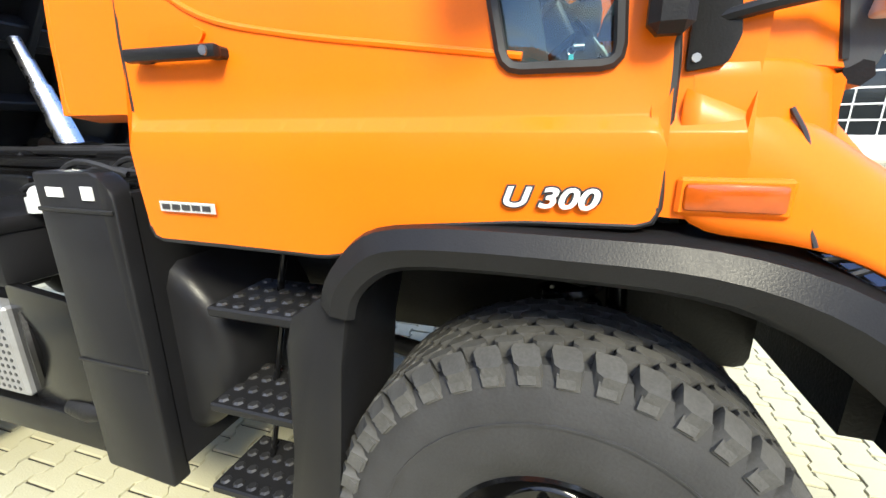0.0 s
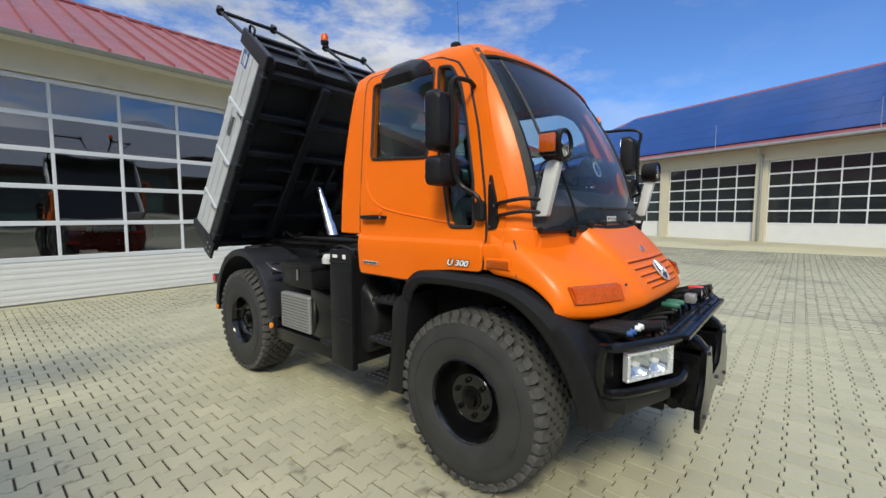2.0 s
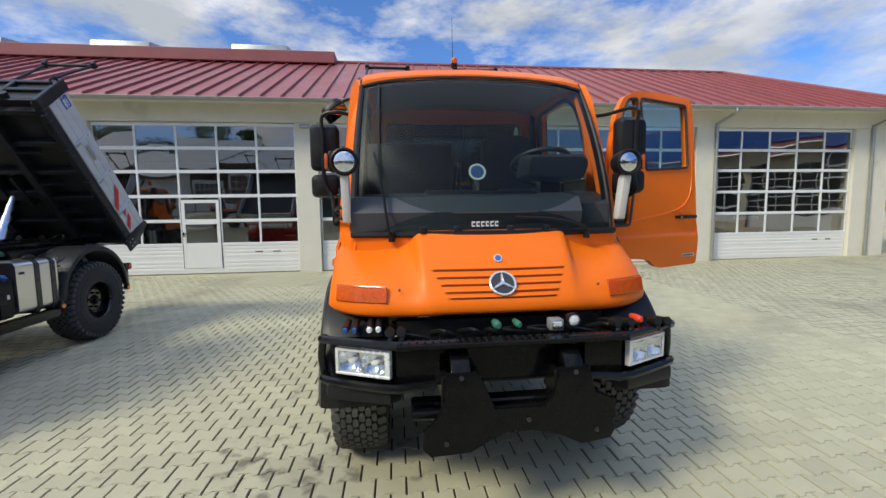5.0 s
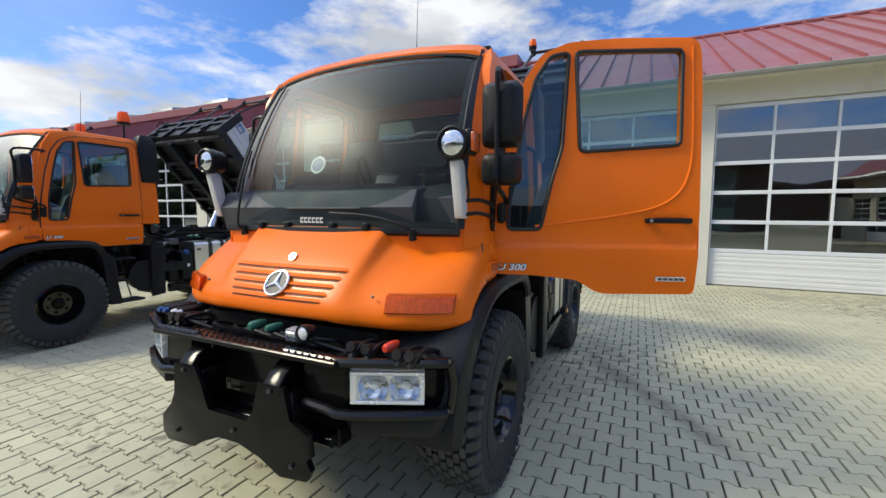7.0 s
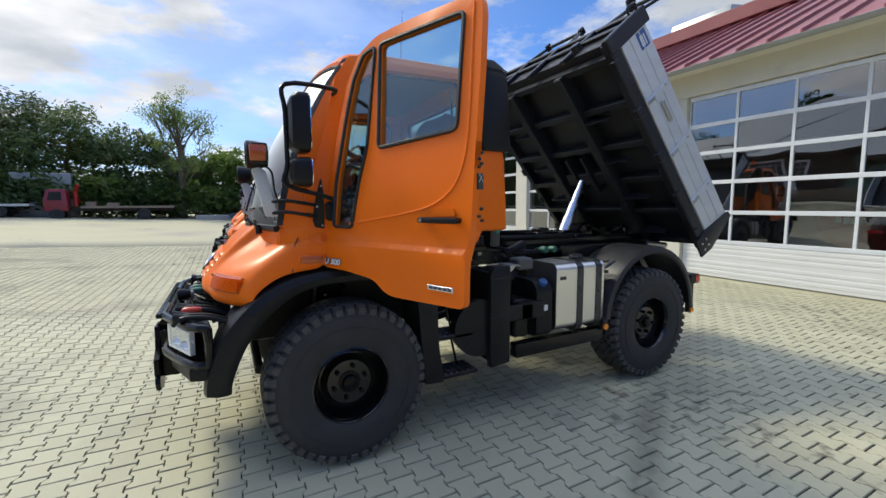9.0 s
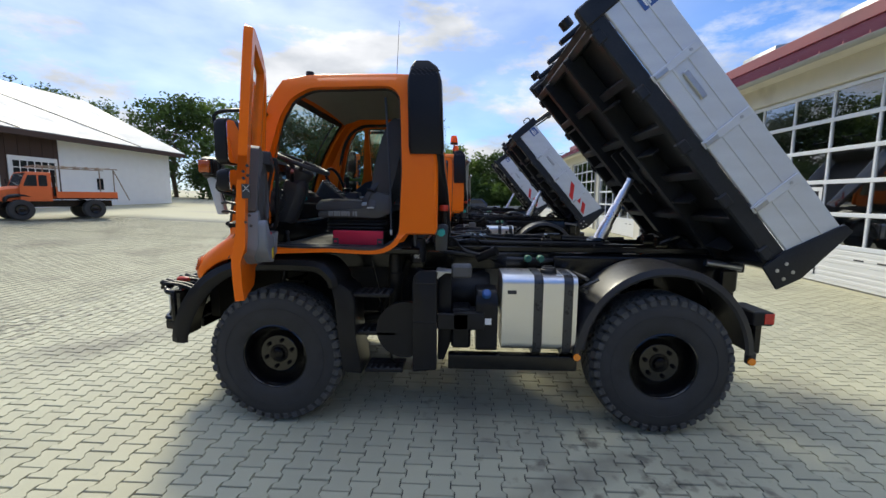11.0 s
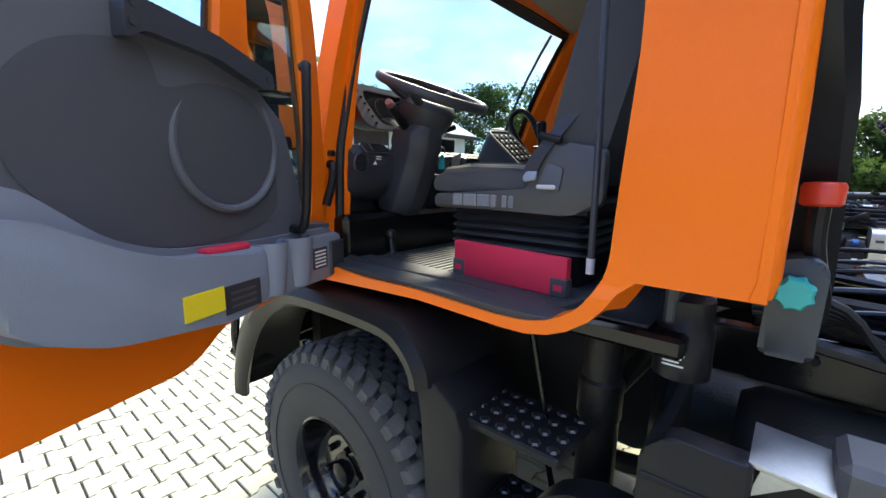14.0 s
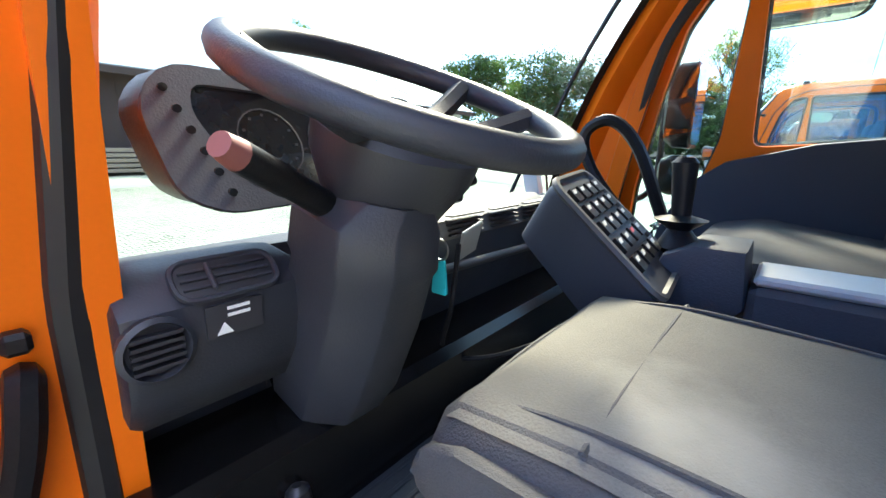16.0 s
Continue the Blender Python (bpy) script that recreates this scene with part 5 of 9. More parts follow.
    for k in range(5):
        bm = B()
        f = 3.15 + 0.58 * k
        w = 0.40 - 0.022 * k
        a, b = nose(0, f), nose(0, f + 0.10)
        d = (b - a).normalized()
        up = Vector((-d.z, 0, d.x))
        up = up if up.x > 0 else -up
        o = [a + up * 0.003, b + up * 0.003, b - up * 0.012, a - up * 0.012]
        rings(bm, [[p + Vector((-0.015 * (abs(y) / 0.42) ** 2, y, 0)) for p in o] for y in np.linspace(-w, w, 9)])
        # no opening is cut: the strip's dark orange paints the groove's shade
        part("grille_slot", bm, GRILLESHADE, bonnet)
        # pressed louvre lip above the slot
        bm = B()
        o = [nose(0, f - 0.34) - up * 0.004, nose(0, f - 0.12) + up * 0.009, a + up * 0.011, a + d * 0.002 + up * 0.004, a - up * 0.01]
        rings(bm, [[p + Vector((-0.015 * (abs(y) / 0.42) ** 2, y, 0)) - up * e for p in o] for y, e in [(-w - 0.02, 0.014), (-w, 0.002)] + [(y, 0) for y in np.linspace(-w + 0.02, w - 0.02, 9)] + [(w, 0.002), (w + 0.02, 0.014)]])
        part("grille_louvre", bm, ORANGE, bonnet)
    # round emblem
    c = nose(0, 4.35)
    d = (nose(0, 4.8) - nose(0, 3.9)).normalized()
    nrm = Vector((-d.z, 0, d.x))
    nrm = nrm if nrm.x > 0 else -nrm
    c = c + nrm * 0.004
    bm = B()
    rod(bm, c, c + nrm * 0.012, 0.074, seg=28)
    em = part("emblem", bm, INK, bonnet, "round dark emblem with silver rim")
    bm = B()
    ring = circle(c + nrm * 0.012, nrm, 0.075, 28)
    pipe(bm, ring, 0.007, 8, 0, True)
    for k in range(3):
        a = radians(90 + 120 * k)
        tip = c + nrm * 0.016 + 0.07 * (math.sin(a) * -d + math.cos(a) * Vector((0, 1, 0)))
        rod(bm, c + nrm * 0.016, tip, 0.012, 0.003, 6)
    part("emblem_rim", bm, BADGE, em)
    for y, f in ((-0.60, 4.7), (0.60, 4.7)):
        q = nose(y, f) - Vector((0.03, 0, 0.0))
        bm = B()
        rod(bm, q, q + nrm * 0.012, 0.007, seg=10)
        part("bonnet_stud", bm, INK, bonnet)
    c2 = nose(0, 2.35)
    bm = B()
    rod(bm, c2 + nrm * 0.003, c2 + nrm * 0.010, 0.026, seg=20)
    em2 = part("bonnet_badge", bm, BADGE, bonnet)
    bm = B()
    rod(bm, c2 + nrm * 0.009, c2 + nrm * 0.0115, 0.019, seg=20)
    part("badge_centre", bm, LOGOBLUE, em2)
    for side in (-1, 1):
        # front indicator set into the wing
        bm = B()
        a = [(0.640, 0.972), (0.674, 0.922), (0.712, 0.86), (0.748, 0.78), (0.783, 0.675)]
        rings(bm, [[(x + 0.016 - dx, side * (y), z) for x, y in a] for z, dx in ((1.325, 0.035), (1.318, 0.010), (1.24, -0.014), (1.232, -0.002))], close=False)
        bmesh.ops.solidify(bm, geom=list(bm.faces), thickness=0.03)
        part("front_indicator", bm, AMBERDARK, truck)
        bm = B()
        edge = [(x - 0.018, side * y, 1.323) for x, y in a] + [(x + 0.020, side * y, 1.236) for x, y in a[::-1]]
        pipe(bm, edge, 0.005, 6, 0, True)
        part("indicator_seal", bm, AMBERLAMP, truck)
        bm = B()
        box(bm, (0.155, side * 1.02, 1.395), (0.30, side * 1.048, 1.44), 0.008, seg=2)
        part("side_indicator", bm, AMBERLAMP, truck)
        bm = B()
        box(bm, (0.145, side * 1.015, 1.386), (0.31, side * 1.040, 1.449), 0.006)
        part("indicator_frame", bm, ORANGE, truck)
        bm = B()
        prism(bm, rounded([(0.138, 1.61), (0.138, 1.84), (0.148, 1.93), (0.188, 1.79), (0.208, 1.66), (0.195, 1.62)], 0.008), side * 0.98, side * 1.008, "y", 0.003)
        part("mirror_plate", bm, PLASTIC, truck)
        for x, z in ((0.152, 1.88), (0.18, 1.75), (0.15, 1.63)):
            bm = B()
            rod(bm, (x, side * 1.006, z), (x, side * 1.012, z), 0.007, seg=8)
            part("screw", bm, STEEL, truck)
        bm = B()
        pipe(bm, [(0.30, side * 0.985, 1.555), (0.325, side * 1.00, 1.50), (0.335, side * 1.02, 1.40), (0.35, side * 1.035, 1.345)], 0.004, 6)
        part("panel_joint", bm, INK, truck)
    # cowl panel under the foot of the screen, down to the bonnet
    yst = [0.0, 0.56, 0.70, 0.84, 0.94, 1.0]

    def bonnet_z(x, y):
        y = min(abs(y), 1.0)
        return float(np.interp(y, yst, [np.interp(x, [p[0] for p in st[q][:7]], [p[1] for p in st[q][:7]]) for q in yst]))
    bm = B()
    loops = []
    for q in np.linspace(-1.0, 1.0, 41):
        p = windscreen(q, 0.0)
        lo = min(bonnet_z(p.x + 0.01, p.y) - 0.012, 1.60)
        loops.append([(p.x + 0.004, p.y, 1.612), (p.x + 0.014, p.y, 1.60), (p.x + 0.012, p.y, lo), (p.x - 0.05, p.y, lo), (p.x - 0.05, p.y, 1.60)])
    rings(bm, loops)
    part("cowl_panel", bm, ORANGE, truck)
    # cowl, buffers and screen lettering
    bm = B()
    pipe(bm, [(0.40 - 0.12 * (abs(y) / 0.9) ** 2 + 0.135, y, 1.612) for y in np.linspace(-0.9, 0.9, 13)], 0.022, 6, 2)
    part("cowl_strip", bm, PLASTIC, truck)
    for y in (-0.44, -0.22, 0.13, 0.37):
        bm = B()
        box(bm, (0.50, y - 0.022, 1.615), (0.545, y + 0.022, 1.66), 0.012, seg=2)
        part("washer_nozzle", bm, PLASTIC, truck)
    # maker's word along the foot of the screen, as plain bars
    bm = B()
    for k in range(6):
        c, nn = bow(-0.125 + 0.034 * k, 0.048, 0.008)
        for dz in (-0.012, 0.012):
            box(bm, c + Vector((-0.001, -0.011, dz - 0.005)), c + Vector((0.001, 0.011, dz + 0.005)))
        box(bm, c + Vector((-0.001, -0.011, -0.012)), c + Vector((0.001, -0.005, 0.012)))
    part("screen_print", bm, WHITE, truck)
    bm = B()
    p, nn = bow(-0.075, 0.345, -0.006)
    rings(bm, [circle(p, nn, 0.058, 28), circle(p + nn * 0.002, nn, 0.058, 28)])
    disc = part("round_sticker", bm, WHITE, truck, "round white and blue windscreen sticker")
    bm = B()
    up = Vector((0, 0, 1)) - nn * nn.z
    for k, r in enumerate((0.045, 0.030)):
        rings(bm, [circle(p + nn * 0.0022 + up * 0.012 * k, nn, r, 24), circle(p + nn * (0.003 + 0.0008 * k) + up * 0.012 * k, nn, r, 24)])
    part("sticker_print", bm, LOGOBLUE, disc)
    # wipers
    for pts, blade in (([(0.495, -0.64, 1.60), (0.53, -0.66, 1.66), (0.44, -0.70, 1.95), (0.33, -0.745, 2.15)], ((-0.80, 0.30), (-0.83, 0.92))), ([(0.50, 0.66, 1.60), (0.535, 0.62, 1.65), (0.55, 0.40, 1.70), (0.57, 0.15, 1.715)], ((0.35, 0.105), (-0.27, 0.105)))):
        bm = B()
        pipe(bm, pts, 0.009, 6, 4)
        rod(bm, Vector(pts[0]) - Vector((0, 0, 0.03)), Vector(pts[0]) + Vector((0.01, 0, 0.03)), 0.022, 0.016)
        arm = part("wiper_arm", bm, PLASTIC, truck)
        bm = B()
        pipe(bm, [bow(blade[0][0] + (blade[1][0] - blade[0][0]) * k, blade[0][1] + (blade[1][1] - blade[0][1]) * k, 0.02)[0] for k in np.linspace(0, 1, 7)], 0.009, 5, 1)
        part("wiper_blade", bm, SEAL, arm)
    bm = B()
    rod(bm, (-0.82, -0.05, 2.80), (-0.82, -0.05, 2.84), 0.018)
    rod(bm, (-0.82, -0.05, 2.84), (-0.86, -0.05, 3.55), 0.004, 0.0015, 6)
    part("aerial", bm, PLASTIC, truck)
    for side in (-1, 1):
        bm = B()
        box(bm, (-0.30, side * 0.80 - 0.03, 2.775), (-0.24, side * 0.80 + 0.03, 2.83), 0.015, seg=2)
        part("marker_lamp", bm, PLASTIC, truck)


def mirrors(truck):
    """Mirror arms, two mirrors a side, work lamps on brackets and the kerb mirror."""
    for side in (-1, 1):
        fx = -0.10 if side < 0 else 0.28
        sy = side * (1.13 if side < 0 else 1.08)
        post = (0.06 if side < 0 else 0.12)
        bm = B()
        pipe(bm, [(post - 0.08, side * 0.93, 2.47), (post - 0.06, side * 1.02, 2.48), (fx + 0.07, sy, 2.46), (fx + 0.075, sy, 2.3), (fx + 0.075, sy, 2.0), (fx + 0.085, side * 1.08, 1.88), (0.10, side * 1.055, 1.80), (0.11, side * 1.045, 1.72)], 0.014, 8, 4)
        box(bm, (0.07, side * 1.01, 1.66), (0.135, side * 1.06, 1.78), 0.015)
        arm = part("mirror_arm", bm, PLASTIC, truck)
        for z0, z1, w in ((2.07, 2.41, 0.105), (1.87, 2.04, 0.105)):
            bm = B()
            o = rounded([(sy - w, z0), (sy - w, z1), (sy + w, z1), (sy + w, z0)], 0.045, 4)
            c = Vector((0, sy, (z0 + z1) / 2))
            def scaled(k, x):
                return [(x, c.y + (y - c.y) * k, c.z + (z - c.z) * k) for y, z in o]
            rings(bm, [scaled(0.55, fx + 0.065), scaled(0.85, fx + 0.05), scaled(1.0, fx + 0.015), scaled(1.0, fx - 0.045), scaled(0.95, fx - 0.05)])
            head = part("mirror_housing", bm, PLASTIC, arm)
            bm = B()
            rings(bm, [scaled(0.92, fx - 0.051), scaled(0.92, fx - 0.055)])
            part("mirror_glass", bm, MIRROR, arm)
        # bracket with work lamp
        bm = B()
        for z in (1.71, 1.78):
            pipe(bm, [(0.14, side * 0.985, z - 0.03), (0.25, side * 1.015, z - 0.01), (0.36, side * 0.985, z + 0.008), (0.445, side * 0.93, z + 0.0)], 0.011, 8, 4)
        box(bm, (0.12, side * 0.945, 1.66), (0.17, side * 0.985, 1.86), 0.01)
        br = part("lamp_bracket", bm, PLASTIC, truck)
        bm = B()
        prism(bm, rounded([(0.405, 1.69), (0.475, 1.69), (0.545, 1.98), (0.50, 1.99), (0.465, 1.97)], 0.012), side * 0.895, side * 0.945, "y", 0.004)
        part("bracket_cover", bm, LIGHTPLASTIC, br)
        bm = B()
        lathe(bm, [(0.445, 0.04), (0.45, 0.072), (0.52, 0.083), (0.565, 0.085), (0.572, 0.074), (0.560, 0.070)], (0, side * 0.915, 2.065), "x", 24)
        lamp = part("work_lamp", bm, PLASTIC, truck, "round work lamp with amber side lens")
        bm = B()
        lathe(bm, [(0.556, 0.0705), (0.566, 0.05), (0.570, 0.001)], (0, side * 0.915, 2.065), "x", 24)
        part("lamp_lens", bm, LENS, lamp)
        bm = B()
        box(bm, (0.455, side * 0.975, 2.005), (0.55, side * 1.012, 2.13), 0.012, seg=2)
        part("indicator_body", bm, PLASTIC, lamp)
        bm = B()
        box(bm, (0.465, side * 1.010, 2.02), (0.556, side * 1.034, 2.115), 0.010, seg=2)
        part("indicator_lens", bm, AMBERLAMP, lamp)
        bm = B()
        pipe(bm, [(0.46, side * 0.90, 2.0), (0.43, side * 0.93, 1.96), (0.42, side * 0.95, 1.85), (0.40, side * 0.94, 1.78)], 0.006, 6)
        part("lamp_cable", bm, SEAL, lamp)
    # kerb mirror above the right door and front mirror
    bm = B()
    kc, kn, ku = Vector((-0.45, -1.085, 2.575)), Vector((0, 0.64, -0.77)), Vector((0, 0.77, 0.64))
    ko = rounded([(-0.175, -0.10), (-0.175, 0.10), (0.175, 0.10), (0.175, -0.10)], 0.07, 5)
    def kring(k, o):
        return [kc + Vector((k * a, 0, 0)) + ku * (k * b) + kn * o for a, b in ko]
    rings(bm, [kring(0.96, 0.004), kring(1.0, 0.0), kring(0.99, -0.02), kring(0.86, -0.055), kring(0.5, -0.08), kring(0.2, -0.085)])
    pipe(bm, [(-0.46, -1.07, 2.64), (-0.47, -1.0, 2.69), (-0.47, -0.88, 2.70)], 0.013, 6)
    km = part("kerb_mirror", bm, PLASTIC, truck)
    bm = B()
    rings(bm, [kring(0.90, 0.0045), kring(0.90, 0.007)])
    part("mirror_glass", bm, MIRROR, km)


def tyre_mesh():
    bm = B()
    R = TYRE_R
    lathe(bm, [(-0.16, 0.252), (-0.172, 0.266), (-0.185, 0.335), (-0.185, 0.44), (-0.172, 0.495), (-0.15, R - 0.035), (0.15, R - 0.035), (0.172, 0.495), (0.185, 0.44), (0.185, 0.335), (0.172, 0.266), (0.16, 0.252)], seg=48)
    for f in list(bm.faces):
        if len(f.verts) > 4:
            bm.faces.remove(f)
    for s in (-1, 1):
        ringp = [(0.405 * math.cos(2 * math.pi * k / 40), s * 0.186, 0.405 * math.sin(2 * math.pi * k / 40)) for k in range(40)]
        pipe(bm, ringp, 0.004, 4, 0, True)
    carcass = finish(bm, RUBBER, 40)
    bm = B()
    n = 42
    for k in range(n):
        for s in (-1, 1):
            a = 2 * math.pi * (k + (0.5 if s > 0 else 0)) / n
            for y0, y1, r0, r1, da, sk, lag in ((0.121, 0.178, R - 0.05, R - 0.004, 0.060, 0.012, 0.0), (0.084, 0.117, R - 0.045, R - 0.001, 0.063, 0.0, 0.5), (0.044, 0.080, R - 0.045, R, 0.063, 0.0, 0.0), (0.003, 0.040, R - 0.045, R, 0.063, 0.0, 0.5)):
                a = 2 * math.pi * (k + lag + (0.5 if s > 0 else 0)) / n
                loop = []
                for r, k2 in ((r0, 1.0), (r1, 0.88)):
                    ring = []
                    for yy, w, sh in ((y0, 0.75, -1), (y0 + (y1 - y0) * 0.35, 1.0, -0.4), (y0 + (y1 - y0) * 0.75, 1.0, 0.5), (y1, 0.7, 1)):
                        ring.append((yy, a + sh * sk + da * w * k2, r - (0.02 if yy > 0.15 else 0)))
                    for yy, w, sh in ((y1, 0.7, 1), (y0 + (y1 - y0) * 0.75, 1.0, 0.5), (y0 + (y1 - y0) * 0.35, 1.0, -0.4), (y0, 0.75, -1)):
                        ring.append((yy, a + sh * sk - da * w * k2, r - (0.02 if yy > 0.15 else 0)))
                    loop.append([(rr * math.cos(an), s * yy, rr * math.sin(an)) for yy, an, rr in ring])
                rings(bm, loop)
            # lug running down the shoulder
            a = 2 * math.pi * (k + (0.5 if s > 0 else 0)) / n
            o = []
            for r, yy in ((R - 0.03, 0.150), (R - 0.038, 0.176), (0.492, 0.183), (0.482, 0.170)):
                o.append((r, yy))
            rings(bm, [[(r * math.cos(a + d), s * yy, r * math.sin(a + d)) for r, yy in o] for d in (-0.036, 0.036)])
    return carcass, finish(bm, TREADRUBBER, 40)


def wheel_meshes():
    tyre, tread = tyre_mesh()
    bm = B()
    lathe(bm, [(0.145, 0.270), (0.168, 0.268), (0.175, 0.255), (0.162, 0.245), (0.12, 0.237), (0.10, 0.232), (0.05, 0.216), (0.035, 0.200), (0.04, 0.186), (0.065, 0.170), (0.085, 0.160), (0.092, 0.150), (0.092, 0.02)], seg=40, first=False)
    rim = finish(bm, RIM, 30)
    bm = B()
    lathe(bm, [(0.08, 0.078), (0.098, 0.075), (0.102, 0.055), (0.128, 0.048), (0.136, 0.030), (0.136, 0.001)], seg=24)
    hub = finish(bm, PLATEPAINT, 30)
    bm = B()
    lathe(bm, [(0.088, 0.017), (0.110, 0.016), (0.120, 0.011), (0.122, 0.001)], seg=8)
    nut = finish(bm, PLATEPAINT, 30)
    bm = B()
    lathe(bm, [(-0.165, 0.264), (-0.165, 0.24), (-0.10, 0.22), (-0.10, 0.02)], seg=32, first=False)
    drum = finish(bm, FRAME, 30)
    for me, nm in ((tyre, "tyre"), (rim, "rim"), (hub, "hub"), (nut, "wheel_nut"), (drum, "brake_drum"), (tread, "tyre_tread")):
        me.name = nm
    return tyre, rim, hub, nut, drum, tread


WHEEL = None


def wheels(truck):
    global WHEEL
    WHEEL = WHEEL or wheel_meshes()
    tyre, rim, hub, nut, drum, tread = WHEEL
    for x in (0.0, -WHEELBASE):
        for side in (-1, 1):
            m = Matrix.Translation((x, side * 0.88, AXLE_Z)) @ Matrix.Rotation(0 if side > 0 else math.pi, 4, "Z") @ Matrix.Rotation(0.17 * x + 0.3 * side, 4, "Y")
            w = share("wheel", tyre, truck, m)
            tagged(share("tyre_tread", tread, w, Matrix()), kind="stuff")
            share("rim", rim, w, Matrix())
            share("hub", hub, w, Matrix())
            share("brake_drum", drum, w, Matrix())
            for k in range(6):
                a = 2 * math.pi * k / 6
                share("wheel_nut", nut, w, Matrix.Translation((0.112 * math.cos(a), 0, 0.112 * math.sin(a))))


def fenders(truck):
    """Wheel arches, mud flaps, steps, side panels."""
    for side in (-1, 1):
        outer = [(-0.545, 1.15), (-0.53, 1.21), (-0.475, 1.285), (-0.40, 1.335), (-0.25, 1.352), (0.0, 1.352), (0.22, 1.345), (0.40, 1.305), (0.55, 1.225), (0.66, 1.13), (0.75, 1.02), (0.81, 0.90), (0.86, 0.74), (0.865, 0.66)]
        inner = [(-0.455, 1.12), (-0.44, 1.17), (-0.40, 1.215), (-0.34, 1.245), (-0.22, 1.255), (0.0, 1.255), (0.19, 1.245), (0.34, 1.20), (0.46, 1.12), (0.55, 1.03), (0.62, 0.93), (0.67, 0.83), (0.71, 0.72), (0.72, 0.65)]
        outer, inner = ([(p[0], p[2]) for p in curve([Vector((x, 0, z)) for x, z in o], 3)] for o in (outer, inner))
        bm = B()
        loops = []
        for (ox, oz), (ix, iz) in zip(outer, inner):
            o, i = Vector((ox, 0, oz)), Vector((ix, 0, iz))
            d = (i - o)
            def q(k, y):
                p = o + d * k
                return (p.x, side * y, p.z)
            loops.append([q(0, 0.70), q(0.0, 1.01), q(0.12, 1.055), q(0.5, 1.078), q(0.88, 1.066), q(1.0, 1.05), q(0.9, 1.03), q(0.25, 1.0), q(0.22, 0.70)])
        rings(bm, loops)
        part("wheel_arch", bm, PLASTIC, truck)
        bm = B()
        flap = [(-0.545, 1.16), (-0.46, 1.16), (-0.50, 1.0), (-0.52, 0.75), (-0.545, 0.46), (-0.56, 0.43), (-0.70, 0.42), (-0.705, 0.48), (-0.66, 0.72), (-0.655, 1.02), (-0.63, 1.10)]
        prism(bm, flap, side * 0.72, side * 1.045, "y", 0.014)
        part("mud_flap", bm, PLASTIC, truck)
        # three steps with raised tread
        for k, (x0, x1, z) in enumerate(((-0.93, -0.60, 1.07), (-0.98, -0.66, 0.76), (-1.03, -0.72, 0.45))):
            bm = B()
            box(bm, (x0, side * 0.76, z - 0.03), (x1, side * 1.0, z), 0.006)
            tread = part("step", bm, PLASTIC, truck)
            bm = B()
            for a in range(6):
                for b in range(4):
                    cx, cy = x0 + 0.03 + a * (x1 - x0 - 0.06) / 5, 0.79 + b * 0.06
                    rod(bm, (cx, side * cy, z), (cx, side * cy, z + 0.006), 0.019, 0.013, 7)
            tagged(part("step_tread", bm, TREADMETAL, tread), kind="stuff")
            bm = B()
            rod(bm, ((x0 + x1) / 2 - 0.05, side * 0.84, z + 0.0), ((x0 + x1) / 2 + 0.02, side * 0.84, z + 0.3), 0.010, seg=8)
            part("step_hanger", bm, FRAME, tread)
        # upright panel behind the cab
        bm = B()
        top = 1.42 if side < 0 else 1.27
        back = -1.40 if side < 0 else -1.31
        prism(bm, rounded([(back, 0.47), (back, top), (-1.17, top), (-1.12, top - 0.05), (-1.12, 0.45)], 0.015), side * 0.985, side * 1.045, "y", 0.008)
        for z in (0.86, top - 0.10):
            box(bm, (back, side * 1.044, z - 0.006), (-1.125, side * 1.050, z + 0.006), 0.002)
        box(bm, (-1.15, side * 0.62, 0.50), (-1.12, side * 1.0, top - 0.05), 0.004)
        panel = part("side_panel", bm, PLASTIC, truck)
        if side > 0:
            bm = B()
            box(bm, (-1.56, 0.985, 0.80), (-1.312, 1.03, 0.93), 0.008)
            part("panel_arm", bm, PLASTIC, panel)
            bm = B()
            prism(bm, [(-1.31, 0.50), (-1.31, 1.24), (-1.42, 1.24), (-1.42, 0.66), (-1.36, 0.50)], 0.86, 0.90, "y", 0.006)
            part("panel_stiffener", bm, PLASTIC, panel)
            bm = B()
            prism(bm, [(-1.30, 1.272), (-1.42, 1.262), (-1.42, 1.252), (-1.30, 1.262)], 0.86, 1.03, "y", 0.002)
            prism(bm, [(-1.305, 1.20), (-1.38, 1.26), (-1.32, 1.265)], 1.02, 1.026, "y")
            part("panel_bracket", bm, STEEL, panel)
        bm = B()
        prism(bm, rounded([(-2.42, 0.475), (-1.40, 0.47), (-1.40, 0.59), (-2.42, 0.595)], 0.012), side * 0.92, side * 1.01, "y", 0.006)
        part("side_rail", bm, FRAME, truck)
        # rear arch
        bm = B()
        loops = []
        for a in np.linspace(radians(5), radians(176), 22):
            c, s = math.cos(a), math.sin(a)
            def q(r, y):
                return (-3.065 + 0.945 * r * c, side * y, 0.62 + r * s)
            loops.append([q(0.715, 0.60), q(0.715, 1.02), q(0.705, 1.06), q(0.66, 1.07), q(0.64, 1.055), q(0.69, 1.03), q(0.695, 0.60)])
        rings(bm, loops)
        box(bm, (-2.44, side * 0.98, 0.575), (-2.385, side * 1.05, 0.70), 0.01)
        box(bm, (-3.76, side * 0.98, 0.575), (-3.705, side * 1.05, 0.68), 0.01)
        part("rear_arch", bm, ARCHPAINT, truck)
        for x in (-2.405, -3.72):
            bm = B()
            rod(bm, (x, side * 1.045, 0.61), (x, side * 1.062, 0.61), 0.028, seg=16)
